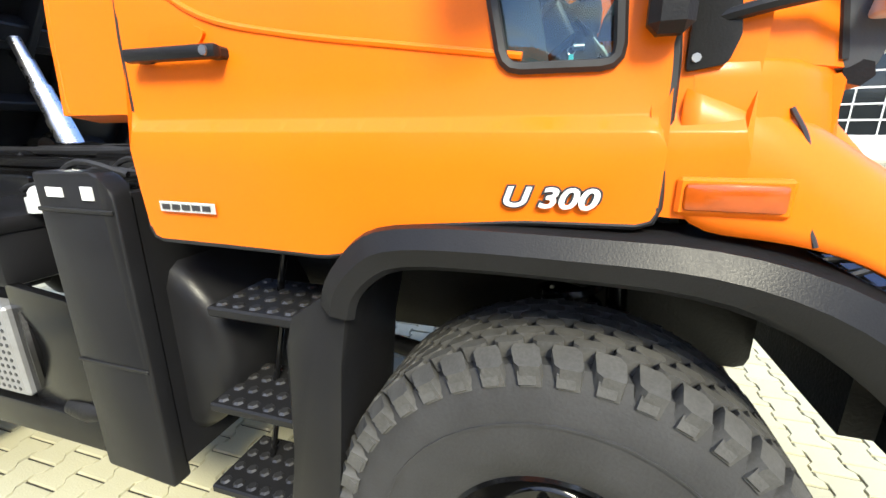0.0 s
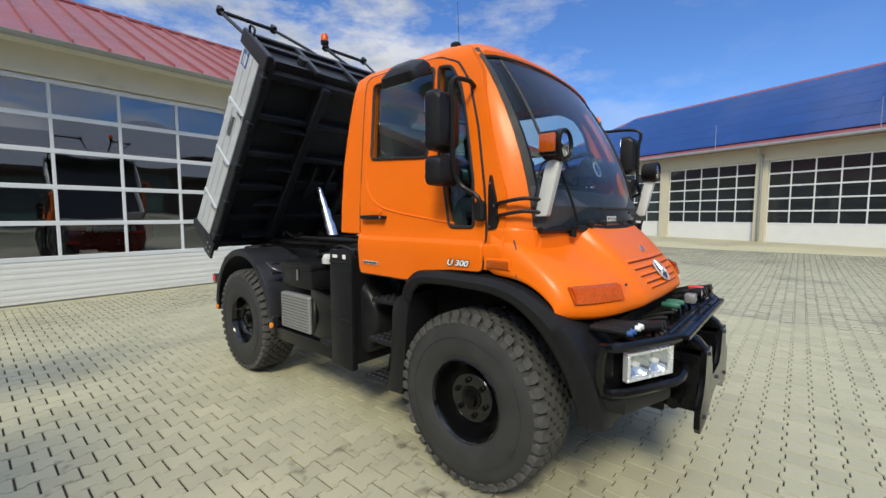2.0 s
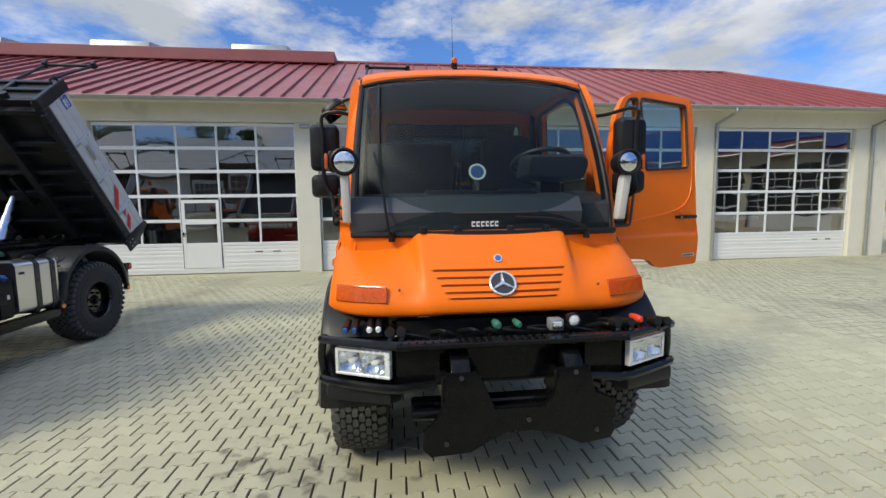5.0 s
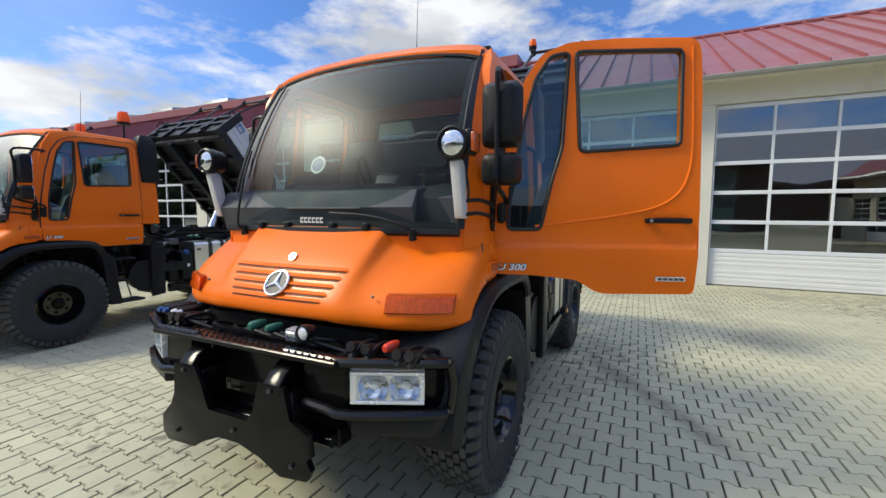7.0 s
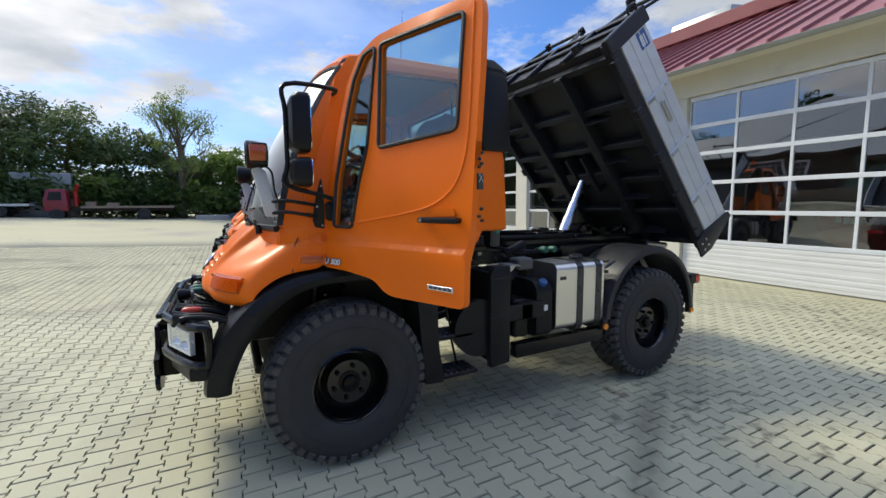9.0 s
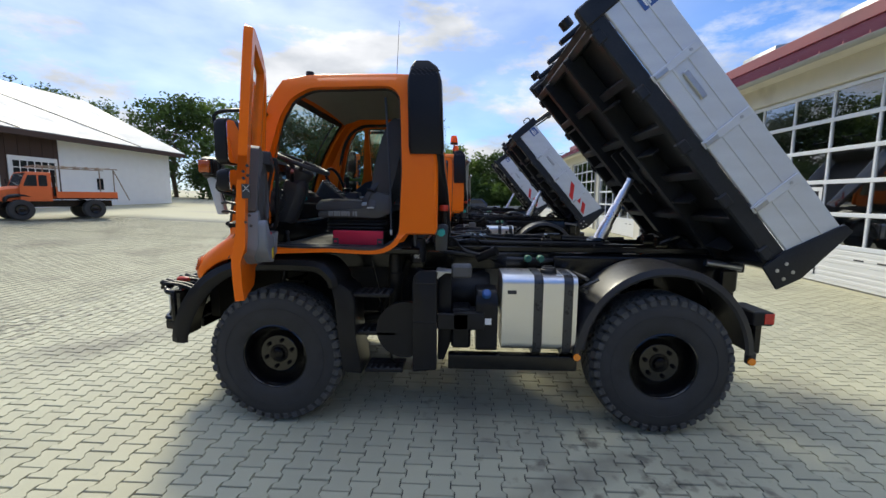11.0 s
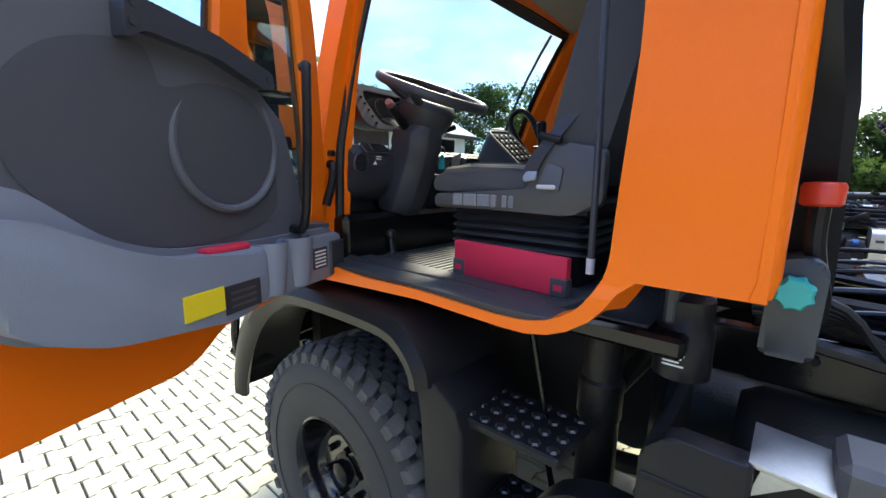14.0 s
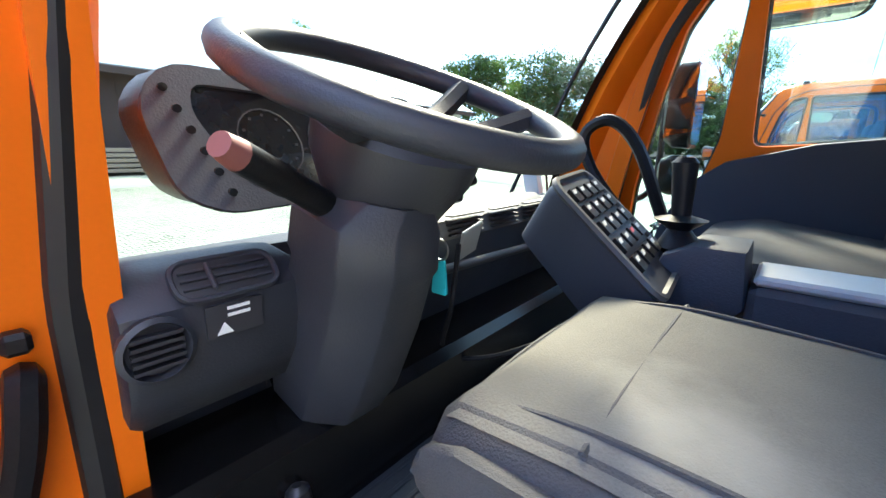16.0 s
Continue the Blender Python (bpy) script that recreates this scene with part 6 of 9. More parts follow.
            part("side_reflector", bm, AMBER, truck)
        # arch stays
        bm = B()
        for z in (1.10, 1.2):
            rod(bm, (-2.45, side * 0.5, z), (-2.47, side * 1.0, z + 0.02), 0.016, seg=8)
        pipe(bm, [(-2.40, side * 0.9, 1.12), (-2.46, side * 0.98, 1.16), (-2.56, side * 1.0, 1.22)], 0.014, 6)
        part("arch_stay", bm, TREADMETAL, truck)


def bumper(truck):
    """Front beam with head lamps, implement plate and hose couplings."""
    for side in (-1, 1):
        bm = B()
        o = [(0.80, 1.0), (0.850, 0.972), (0.985, 0.665), (1.042, 0.62), (1.055, 0.40), (0.90, 0.40), (0.84, 0.7)]
        prism(bm, [(x, side * y) for x, y in o], 0.84, 1.055, "z", 0.012)
        lp = part("lamp_housing", bm, PLATEPAINT, truck)
        bm = B()
        pipe(bm, [(0.82, side * 1.02, 1.055), (0.905, side * 1.0, 1.07), (1.06, side * 0.66, 1.07), (1.075, side * 0.55, 1.07), (1.075, side * 0.30, 1.07)], 0.024, 8, 3)
        pipe(bm, [(0.82, side * 1.02, 0.84), (0.91, side * 1.0, 0.845), (1.065, side * 0.66, 0.84), (1.08, side * 0.55, 0.85), (1.08, side * 0.42, 0.86)], 0.024, 8, 3)
        pipe(bm, [(0.83, side * 1.03, 0.83), (0.82, side * 1.045, 0.95), (0.83, side * 1.03, 1.06)], 0.022, 8, 3)
        part("bumper_tube", bm, FRAME, truck)
        a, b = Vector((0.912, side * 0.95, 0)), Vector((1.046, side * 0.655, 0))
        d = (b - a).normalized()
        n = Vector((-d.y, d.x, 0))
        n = n if n.x > 0 else -n
        w, h = (b - a).length, 0.147
        put = Matrix(((d.x, 0, n.x, a.x), (d.y, 0, n.y, a.y), (0, 1, 0, 0.885), (0, 0, 0, 1)))
        bm = B()
        for lo, hi in (((0, 0, -0.02), (w, 0.016, 0.014)), ((0, h - 0.016, -0.02), (w, h, 0.014)), ((0, 0.016, -0.02), (0.020, h - 0.016, 0.014)), ((w - 0.030, 0.016, -0.02), (w, h - 0.016, 0.014))):
            box(bm, lo, hi, 0.003)
        bmesh.ops.transform(bm, matrix=put, verts=bm.verts)
        part("head_lamp_bezel", bm, LENSFRAME, lp)
        bm = B()
        rows = []
        for v in np.linspace(0, 1, 15):
            row = []
            for u in np.linspace(0, 1, 37):
                q = max(max(0, 1 - ((u - c) / 0.235) ** 2 - ((v - 0.5) / 0.62) ** 2) for c in (0.25, 0.74))
                row.append((0.016 + u * (w - 0.042), 0.012 + v * (h - 0.024), 0.004 - 0.055 * q ** 0.8))
            rows.append(row)
        rings(bm, rows, close=False)
        bmesh.ops.transform(bm, matrix=put, verts=bm.verts)
        refl = part("reflector", bm, LENS, lp)
        for c in (0.25, 0.74):
            bm = B()
            rings(bm, [[(0.016 + c * (w - 0.042) + q * e * math.cos(a0) * 0.034 - 0.012 * math.sin(a0), h / 2 + q * math.sin(a0) * 0.016 + 0.008 * math.cos(a0), z) for a0 in np.linspace(0, 2 * math.pi, 14, endpoint=False)] for z, q, e in ((-0.045, 0.55, 1), (-0.012, 0.6, 1), (-0.004, 0.3, 1))])
            bmesh.ops.transform(bm, matrix=put, verts=bm.verts)
            part("bulb", bm, BULB, refl)
        bm = B()
        rings(bm, [[(u, v, 0.0138) for u in (0.018, w * 0.5, w - 0.028)] for v in (0.014, h - 0.014)], close=False)
        bmesh.ops.transform(bm, matrix=put, verts=bm.verts)
        pane = part("lamp_glass", bm, LAMPGLASS, lp)
        pane.visible_shadow = False
        # lower deflector
        bm = B()
        prism(bm, [(x, side * y) for x, y in ((0.82, 1.03), (0.93, 1.0), (1.05, 0.66), (1.0, 0.60), (0.86, 0.66), (0.80, 0.9))], 0.66 + 0.08, 0.83, "z", 0.02)
        part("lower_deflector", bm, PLASTIC, truck)
    bm = B()
    box(bm, (0.88, -0.44, 0.83), (1.0, 0.44, 1.06), 0.01)
    box(bm, (1.02, -0.98 + 0.35, 1.055), (1.12, 0.98 - 0.35, 1.085), 0.006)
    beam = part("cross_beam", bm, PLATEPAINT, truck)
    bm = B()
    for k in range(30):
        y = -0.60 + k * 0.041
        for x in (1.045, 1.085):
            rod(bm, (x, y, 1.085), (x, y, 1.091), 0.012, 0.007, 6)
    part("beam_tread", bm, PLATEPAINT, beam)
    # implement plate
    o = [(-0.38, 0.945), (-0.22, 0.945), (-0.17, 0.86), (-0.13, 0.74), (0.14, 0.74), (0.19, 0.80), (0.22, 0.945), (0.38, 0.945), (0.41, 0.80), (0.52, 0.76), (0.53, 0.66), (0.50, 0.645), (0.53, 0.60), (0.50, 0.545), (0.34, 0.525), (0.22, 0.59), (0.08, 0.625), (-0.06, 0.62), (-0.17, 0.575), (-0.25, 0.52), (-0.46, 0.51), (-0.50, 0.55), (-0.50, 0.64), (-0.42, 0.71), (-0.385, 0.78)]
    bm = B()
    prism(bm, o, 1.135, 1.165, "x", 0.004)
    plate = part("implement_plate", bm, PLATEPAINT, truck, "black steel implement mounting plate")
    bm = B()
    for y in (-0.30, 0.30):
        box(bm, (1.0, y - 0.10, 0.60), (1.135, y - 0.06, 0.92), 0.006)
        box(bm, (1.0, y + 0.06, 0.60), (1.135, y + 0.10, 0.92), 0.006)
        prism(bm, [(1.02, 0.94), (1.16, 0.94), (1.12, 0.99), (1.05, 1.03)], y - 0.05, y + 0.05, "y", 0.006)
    box(bm, (0.9, -0.55, 0.62), (1.0, 0.55, 0.72), 0.01)
    rod(bm, (1.04, -0.55, 0.68), (1.04, 0.55, 0.68), 0.03)
    part("plate_bracket", bm, PLATEPAINT, plate)
    for y, z in ((-0.30, 0.92), (0.30, 0.92), (-0.38, 0.58), (0.42, 0.60), (0.05, 0.68)):
        bm = B()
        rod(bm, (1.165, y, z), (1.176, y, z), 0.012, seg=8)
        part("bolt", bm, TREADMETAL, plate)
    # couplings and cables above the beam
    for y, m0 in ((-0.90, BLUEPLASTIC), (-0.85, BLUEPLASTIC), (-0.77, WHITE), (-0.72, WHITE)):
        bm = B()
        rod(bm, (0.72, y, 1.115), (0.90, y, 1.115), 0.020, seg=12)
        c = part("hose_coupling", bm, CASTIRON, truck)
        bm = B()
        rod(bm, (0.895, y, 1.115), (0.925, y, 1.115), 0.017, 0.013, 12)
        part("coupling_cap", bm, m0, c)
    for y, m0, r in ((0.78, REDPLASTIC, 0.022), (-0.06, GREENCAP, 0.024), (0.06, GREENCAP, 0.020)):
        bm = B()
        lathe(bm, [(0.86, r * 0.7), (0.90, r), (0.95, r), (0.965, r * 0.6), (0.966, 0.001)], (0, y, 1.12), "x", 14)
        part("coupling_cap", bm, m0, truck)
    for k in range(9):
        bm = B()
        y = -0.6 + 0.16 * k
        pipe(bm, [(0.72, y, 1.02), (0.86, y + 0.05, 1.08), (0.95, y + 0.10 * math.sin(k), 1.10), (0.90, y + 0.16, 1.05)], 0.011, 6, 3)
        part("front_hose", bm, CASTIRON, truck)
    for y in (0.62, 0.70, 0.86, 0.92, -0.66, -0.60):
        bm = B()
        pipe(bm, [(0.70, y, 1.05), (0.84, y, 1.10), (0.96, y + 0.02, 1.11), (1.0, y, 1.07)], 0.014, 6, 3)
        rod(bm, (0.92, y, 1.10), (1.0, y, 1.12), 0.024, seg=10)
        part("front_hose", bm, CASTIRON, truck)
    bm = B()
    box(bm, (0.93, 0.225, 1.09), (1.0, 0.305, 1.155), 0.012, seg=2)
    sock = part("socket_box", bm, GREYBOX, truck)
    bm = B()
    box(bm, (0.999, 0.236, 1.103), (1.006, 0.294, 1.142), 0.004)
    part("socket_lens", bm, LENS, sock)
    bm = B()
    lathe(bm, [(0.94, 0.022), (0.97, 0.034), (1.0, 0.040), (1.018, 0.040), (1.020, 0.034), (1.012, 0.033)], (0, 0.355, 1.150), "x", 20)
    spot = part("spot_lamp", bm, PLASTIC, truck)
    bm = B()
    lathe(bm, [(1.010, 0.034), (1.016, 0.026), (1.019, 0.012), (1.020, 0.001)], (0, 0.355, 1.150), "x", 20)
    part("spot_lens", bm, BULB, spot)
    bm = B()
    rings(bm, [[(0.78, y, z) for y, z in ((-0.62, 0.75), (0.62, 0.75), (0.62, 1.12), (-0.62, 1.12))], [(0.70, y, z) for y, z in ((-0.62, 0.75), (0.62, 0.75), (0.62, 1.12), (-0.62, 1.12))]])
    part("radiator", bm, CASTIRON, truck)


def chassis(truck):
    for side in (-1, 1):
        bm = B()
        box(bm, (-4.02, side * 0.36, 1.19), (0.72, side * 0.43, 1.345), 0.008)
        box(bm, (-3.95, side * 0.37, 1.352), (-1.25, side * 0.42, 1.40), 0.006)
        rail = part("frame_rail", bm, FRAME, truck)
        bm = B()
        for k in range(16):
            rod(bm, (-3.8 + 0.16 * k, side * 0.43, 1.24 + 0.05 * (k % 2)), (-3.8 + 0.16 * k, side * 0.442, 1.24 + 0.05 * (k % 2)), 0.013, seg=6)
        part("frame_bolt", bm, CASTIRON, rail)
    for x in (-3.98, -3.3, -2.8, -2.2, -1.6, -0.8, 0.3):
        bm = B()
        box(bm, (x - 0.05, -0.36, 1.21), (x + 0.05, 0.36, 1.33), 0.01)
        part("cross_member", bm, FRAME, truck)
    # axles, springs, engine and transmission
    for x in (0.0, -WHEELBASE):
        bm = B()
        rod(bm, (x, -0.80, 0.70), (x, 0.80, 0.70), 0.075)
        lathe(bm, [(-0.2, 0.08), (-0.14, 0.17), (0.14, 0.17), (0.2, 0.08)], (x, 0.0, 0.70), "y", 20)
        for side in (-1, 1):
            rod(bm, (x, side * 0.74, 0.70), (x, side * 0.74, 0.50), 0.09)
        part("axle", bm, CASTIRON, truck)
        for side in (-1, 1):
            bm = B()
            pts = [(x + 0.085 * math.cos(a), side * 0.56 + 0.085 * math.sin(a), 0.76 + 0.5 * a / (2 * math.pi * 6)) for a in np.linspace(0, 2 * math.pi * 6, 80)]
            pipe(bm, pts, 0.016, 6, 0)
            rod(bm, (x + 0.16, side * 0.6, 0.66), (x + 0.12, side * 0.5, 1.3), 0.03)
            part("coil_spring", bm, FRAME, truck)
    bm = B()
    box(bm, (-1.0, -0.32, 0.72), (0.62, 0.32, 1.30), 0.06, seg=2)
    part("engine", bm, CASTIRON, truck)
    bm = B()
    rod(bm, (-1.0, 0, 0.85), (-1.7, 0, 0.82), 0.20, 0.16, 18)
    rod(bm, (-1.7, 0, 0.82), (-3.0, 0, 0.72), 0.05)
    part("drive_shaft", bm, CASTIRON, truck)
    for side in (-1, 1):
        bm = B()
        lathe(bm, [(0, 0.18), (0.05, 0.20), (0.45, 0.20), (0.5, 0.17)], (-1.75, side * 0.46, 0.98), "x", 20)
        part("air_reservoir", bm, CASTIRON, truck)
        bm = B()
        rod(bm, (0.25, side * 0.5, 0.62), (-1.3, side * 0.42, 0.80), 0.035)
        part("radius_arm", bm, CASTIRON, truck)
    bm = B()
    rod(bm, (0.55, -0.75, 0.66), (0.55, 0.75, 0.66), 0.03)
    part("track_rod", bm, CASTIRON, truck)
    # rear: tow gear, lamps, underrun bar
    bm = B()
    box(bm, (-3.86, -0.95, 0.86), (-3.72, 0.95, 0.95), 0.01)
    box(bm, (-4.05, -0.25, 0.80), (-3.9, 0.25, 1.2), 0.015)
    lathe(bm, [(-4.2, 0.05), (-4.05, 0.07), (-4.0, 0.10)], (0, 0, 1.0), "x", 16)
    for side in (-1, 1):
        box(bm, (-3.80, side * 0.72, 0.66), (-3.74, side * 1.02, 0.93), 0.01)
        box(bm, (-3.85, side * 0.40, 1.05), (-3.70, side * 0.62, 1.25), 0.02)
    part("rear_beam", bm, FRAME, truck)
    for side in (-1, 1):
        bm = B()
        box(bm, (-3.87, side * 0.70, 0.885), (-3.72, side * 1.03, 0.99), 0.008)
        hl = part("rear_lamp", bm, PLASTIC, truck)
        bm = B()
        box(bm, (-3.885, side * 0.72, 0.90), (-3.868, side * 1.02, 0.98), 0.004)
        box(bm, (-3.87, side * 1.028, 0.90), (-3.80, side * 1.036, 0.98), 0.003)
        part("lamp_glass", bm, REDLENS, hl)
    # bed subframe, pipes and the tipping ram
    bm = B()
    for side in (-1, 1):
        box(bm, (-2.2, side * 0.20, 1.345), (-1.45, side * 0.34, 1.42), 0.01)
    box(bm, (-2.98, -0.36, 1.345), (-2.70, 0.36, 1.42), 0.015)
    box(bm, (-1.75, -0.25, 1.40), (-1.5, 0.10, 1.47), 0.012)
    box(bm, (-2.45, 0.08, 1.40), (-2.3, 0.22, 1.50), 0.012)
    part("subframe", bm, FRAME, truck)
    for k, (a, b, c) in enumerate((((-1.25, 0.30, 1.44), (-1.9, 0.36, 1.43), (-2.8, 0.30, 1.42)), ((-1.3, 0.20, 1.50), (-2.0, 0.24, 1.45), (-3.0, 0.15, 1.42)), ((-1.2, -0.22, 1.46), (-2.1, -0.30, 1.43), (-3.2, -0.25, 1.42)), ((-1.22, 0.05, 1.52), (-1.7, 0.12, 1.45), (-2.6, 0.05, 1.43)), ((-1.3, 0.48, 1.36), (-1.8, 0.46, 1.30), (-2.5, 0.45, 1.28)))):
        bm = B()
        pipe(bm, [a, b, c], 0.014 if k % 2 else 0.02, 7, 6)
        part("hydraulic_line", bm, FRAME if k % 2 else TREADMETAL if k == 4 else SEAL, truck)
    for k in range(6):
        bm = B()
        y = 0.44 - 0.17 * k
        z = 1.44 + 0.025 * (k % 3)
        pipe(bm, [(-1.28, y * 1.15, z - 0.06), (-1.40, y * 1.1, z), (-1.62 - 0.04 * (k % 4), y + 0.03 * (k % 2), z + 0.02), (-1.74 - 0.05 * (k % 3), y + 0.06 * ((k % 3) - 1), z - 0.05), (-2.2, y * 0.8 + 0.05, z - 0.045), (-2.6 - 0.06 * (k % 4), y * 0.7, z - 0.05)], 0.007 + 0.002 * (k % 2), 6, 5)
        part("hydraulic_line", bm, (FRAME, TREADMETAL, SEAL)[k % 3], truck)
    for x, y, z in ((-1.62, 0.30, 1.45), (-1.98, -0.12, 1.44), (-2.30, 0.22, 1.42), (-1.75, -0.34, 1.46)):
        bm = B()
        box(bm, (x - 0.05, y - 0.04, z - 0.05), (x + 0.05, y + 0.04, z + 0.035), 0.008)
        for q in (-0.025, 0.025):
            rod(bm, (x + q, y, z + 0.03), (x + q, y, z + 0.06), 0.014, 0.011, 8)
        part("valve_block", bm, CASTIRON, truck)
    bm = B()
    lo, hi = Vector((-2.83, 0, 1.36)), Vector((-3.14, 0, 2.03))
    for r, a, b in ((0.062, 0.0, 0.34), (0.052, 0.33, 0.60), (0.042, 0.59, 0.82), (0.033, 0.81, 1.0)):
        rod(bm, lo + (hi - lo) * a, lo + (hi - lo) * b, r, seg=20)
    part("tipping_ram", bm, CHROME, truck, "extended chromed telescopic tipping ram")
    bm = B()
    lathe(bm, [(-0.10, 0.06), (-0.09, 0.09), (0.09, 0.09), (0.10, 0.06)], (-2.83, 0, 1.37), "y", 18)
    part("ram_mount", bm, FRAME, truck)
    for side in (-1, 1):
        bm = B()
        pipe(bm, [(-3.35, side * 0.25, 1.42), (-3.5, side * 0.3, 1.5), (-3.62, side * 0.25, 1.44), (-3.7, side * 0.2, 1.40)], 0.02, 7)
        lathe(bm, [(0, 0.05), (0.1, 0.05)], (-3.45, side * 0.15, 1.43), "x", 12)
        part("ram_hose", bm, FRAME, truck)
        bm = B()
        rod(bm, (-3.60, side * 0.565, 1.30), (-3.86, side * 0.62, 1.27), 0.032)
        part("torsion_tube", bm, STEEL, truck)
        bm = B()
        prism(bm, rounded([(-2.34, 0.98), (-2.30, 1.335), (-3.84, 1.335), (-3.86, 0.86), (-3.62, 0.80), (-3.45, 1.0), (-2.75, 1.05), (-2.55, 0.95)], 0.03), side * 0.545, side * 0.565, "y", 0.004)
        part("inner_splash_plate", bm, FRAME, truck)


def left_gear(truck, main):
    """Fuel tank with straps, additive tank, air intake stack, expansion tank, brake cylinders."""
    bm = B()
    prism(bm, rounded([(0.60, 0.64), (0.60, 1.24), (0.98, 1.24), (1.02, 1.20), (1.02, 0.68), (0.98, 0.64)], 0.07, 5), -2.40, -1.82, "x", 0.018)
    tank = part("fuel_tank", bm, ALU, truck, "brushed aluminium fuel tank with two dark straps")
    for x in (-2.10, -2.33):
        bm = B()
        prism(bm, rounded([(0.595, 0.60), (0.595, 1.245), (0.98, 1.245), (1.026, 1.20), (1.026, 0.66), (0.98, 0.60)], 0.07, 5), x - 0.035, x + 0.035, "x", 0.004)
        part("tank_strap", bm, STRAP, tank)
    bm = B()
    lathe(bm, [(1.235, 0.065), (1.27, 0.065), (1.275, 0.055), (1.285, 0.052), (1.287, 0.001)], (-2.20, 0.86, 0), "z", 14)
    box(bm, (-2.235, 0.852, 1.285), (-2.165, 0.868, 1.30), 0.004)
    part("filler_cap", bm, SEAL, tank)
    bm = B()
    box(bm, (-1.93, 1.018, 1.095), (-1.86, 1.0235, 1.125))
    part("tank_label", bm, INK, tank)
    bm = B()
    prism(bm, rounded([(0.66, 0.60), (0.66, 1.10), (0.95, 1.10), (1.0, 1.02), (1.0, 0.62)], 0.04, 4), -1.79, -1.62, "x", 0.02)
    add = part("additive_tank", bm, PLASTIC, truck)
    bm = B()
    lathe(bm, [(0, 0.036), (0.035, 0.036), (0.043, 0.026), (0.044, 0.001)], (0, 0, 0), "z", 14)
    bmesh.ops.transform(bm, matrix=Matrix.Translation((-1.70, 0.97, 1.07)) @ Matrix.Rotation(radians(-40), 4, "X"), verts=bm.verts)
    part("blue_cap", bm, BLUEPLASTIC, add)
    bm = B()
    box(bm, (-1.74, 0.998, 0.84), (-1.69, 1.004, 0.89))
    part("tank_sticker", bm, WHITE, add)
    bm = B()
    prism(bm, rounded([(-1.44, 0.80), (-1.44, 0.94), (-1.68, 0.94), (-1.68, 0.80)], 0.01), 0.80, 1.03, "y", 0.006)
    box(bm, (-1.58, 0.70, 0.62), (-1.42, 0.95, 0.95), 0.02)
    part("tank_bracket", bm, PLASTIC, truck)
    bm = B()
    box(bm, (-1.58, 0.86, 1.21), (-1.42, 1.0, 1.31), 0.015)
    part("grey_cover", bm, SEATSIDE, truck)
    # air intake stack
    bm = B()
    def ring4(z, x0, x1, y0, y1):
        return [(x, y, z) for x, y in rounded([(x0, y0), (x0, y1), (x1, y1), (x1, y0)], 0.03)]
    rings(bm, [ring4(2.17, -1.34, -1.09, 0.80, 0.975), ring4(2.22, -1.35, -1.08, 0.80, 0.985), ring4(2.72, -1.33, -1.07, 0.79, 0.965), ring4(2.82, -1.30, -1.09, 0.79, 0.945), ring4(2.87, -1.24, -1.12, 0.80, 0.92)])
    stack = part("air_intake", bm, PLASTIC, truck, "tall black air intake stack with louvres")
    bm = B()
    for k in range(17):
        z = 2.27 + 0.032 * k
        for s in range(6):
            x = -1.32 + 0.036 * s
            rod(bm, (x, 0.972 - 0.034 * (z - 2.22), z), (x + 0.034, 0.974 - 0.034 * (z - 2.22), z + 0.020), 0.0045, seg=5)
    part("louvre", bm, INK, stack)
    bm = B()
    loops = []
    for p, w, d in (((-1.27, 0.86, 2.18), 0.075, 0.08), ((-1.29, 0.85, 2.05), 0.065, 0.08), ((-1.32, 0.79, 1.92), 0.055, 0.08), ((-1.335, 0.68, 1.80), 0.05, 0.07), ((-1.34, 0.60, 1.62), 0.055, 0.07), ((-1.34, 0.57, 1.45), 0.06, 0.07)):
        loops.append([(p[0] + sx * w, p[1] + sy * d, p[2]) for sx, sy in ((-1, -1), (1, -1), (1.0, 0.6), (0.6, 1), (-0.6, 1), (-1, 0.6))])
    rings(bm, loops)
    part("intake_duct", bm, PLASTIC, stack)
    bm = B()
    prism(bm, rounded([(-1.375, 1.40), (-1.38, 1.60), (-1.355, 1.625), (-1.285, 1.61), (-1.28, 1.40)], 0.015, 4), 0.66, 0.795, "y", 0.012)
    ex = part("expansion_tank", bm, EXPANSION, truck)
    bm = B()
    star = [(0.036 if k % 2 else 0.030) for k in range(16)]
    rings(bm, [[(-1.328 + q * r * math.cos(2 * math.pi * k / 16), y, 1.552 + q * r * math.sin(2 * math.pi * k / 16)) for k, r in enumerate(star)] for y, q in ((0.79, 0.9), (0.80, 1.0), (0.835, 1.0), (0.842, 0.86))])
    part("teal_cap", bm, TEAL, ex, "teal screw cap")
    bm = B()
    pipe(bm, [(-1.347, 0.755, 1.735), (-1.35, 0.74, 1.64), (-1.375, 0.70, 1.52), (-1.37, 0.66, 1.44)], 0.019, 10, 4)
    neck = part("filler_neck", bm, PLASTIC, truck)
    bm = B()
    lathe(bm, [(1.728, 0.030), (1.733, 0.036), (1.768, 0.037), (1.776, 0.032), (1.778, 0.001)], (-1.347, 0.762, 0), "z", 20)
    part("red_cap", bm, REDPLASTIC, neck, "red filler cap")
    bm = B()
    lathe(bm, [(1.30, 0.045), (1.31, 0.064), (1.43, 0.064), (1.44, 0.058), (1.50, 0.058)], (-1.14, 0.80, 0), "z", 20)
    fl = part("filter_canister", bm, PLASTIC, truck)
    bm = B()
    prism(bm, [(-1.15, 1.408), (-1.136, 1.408), (-1.143, 1.422)], 0.862, 0.8660, "y")
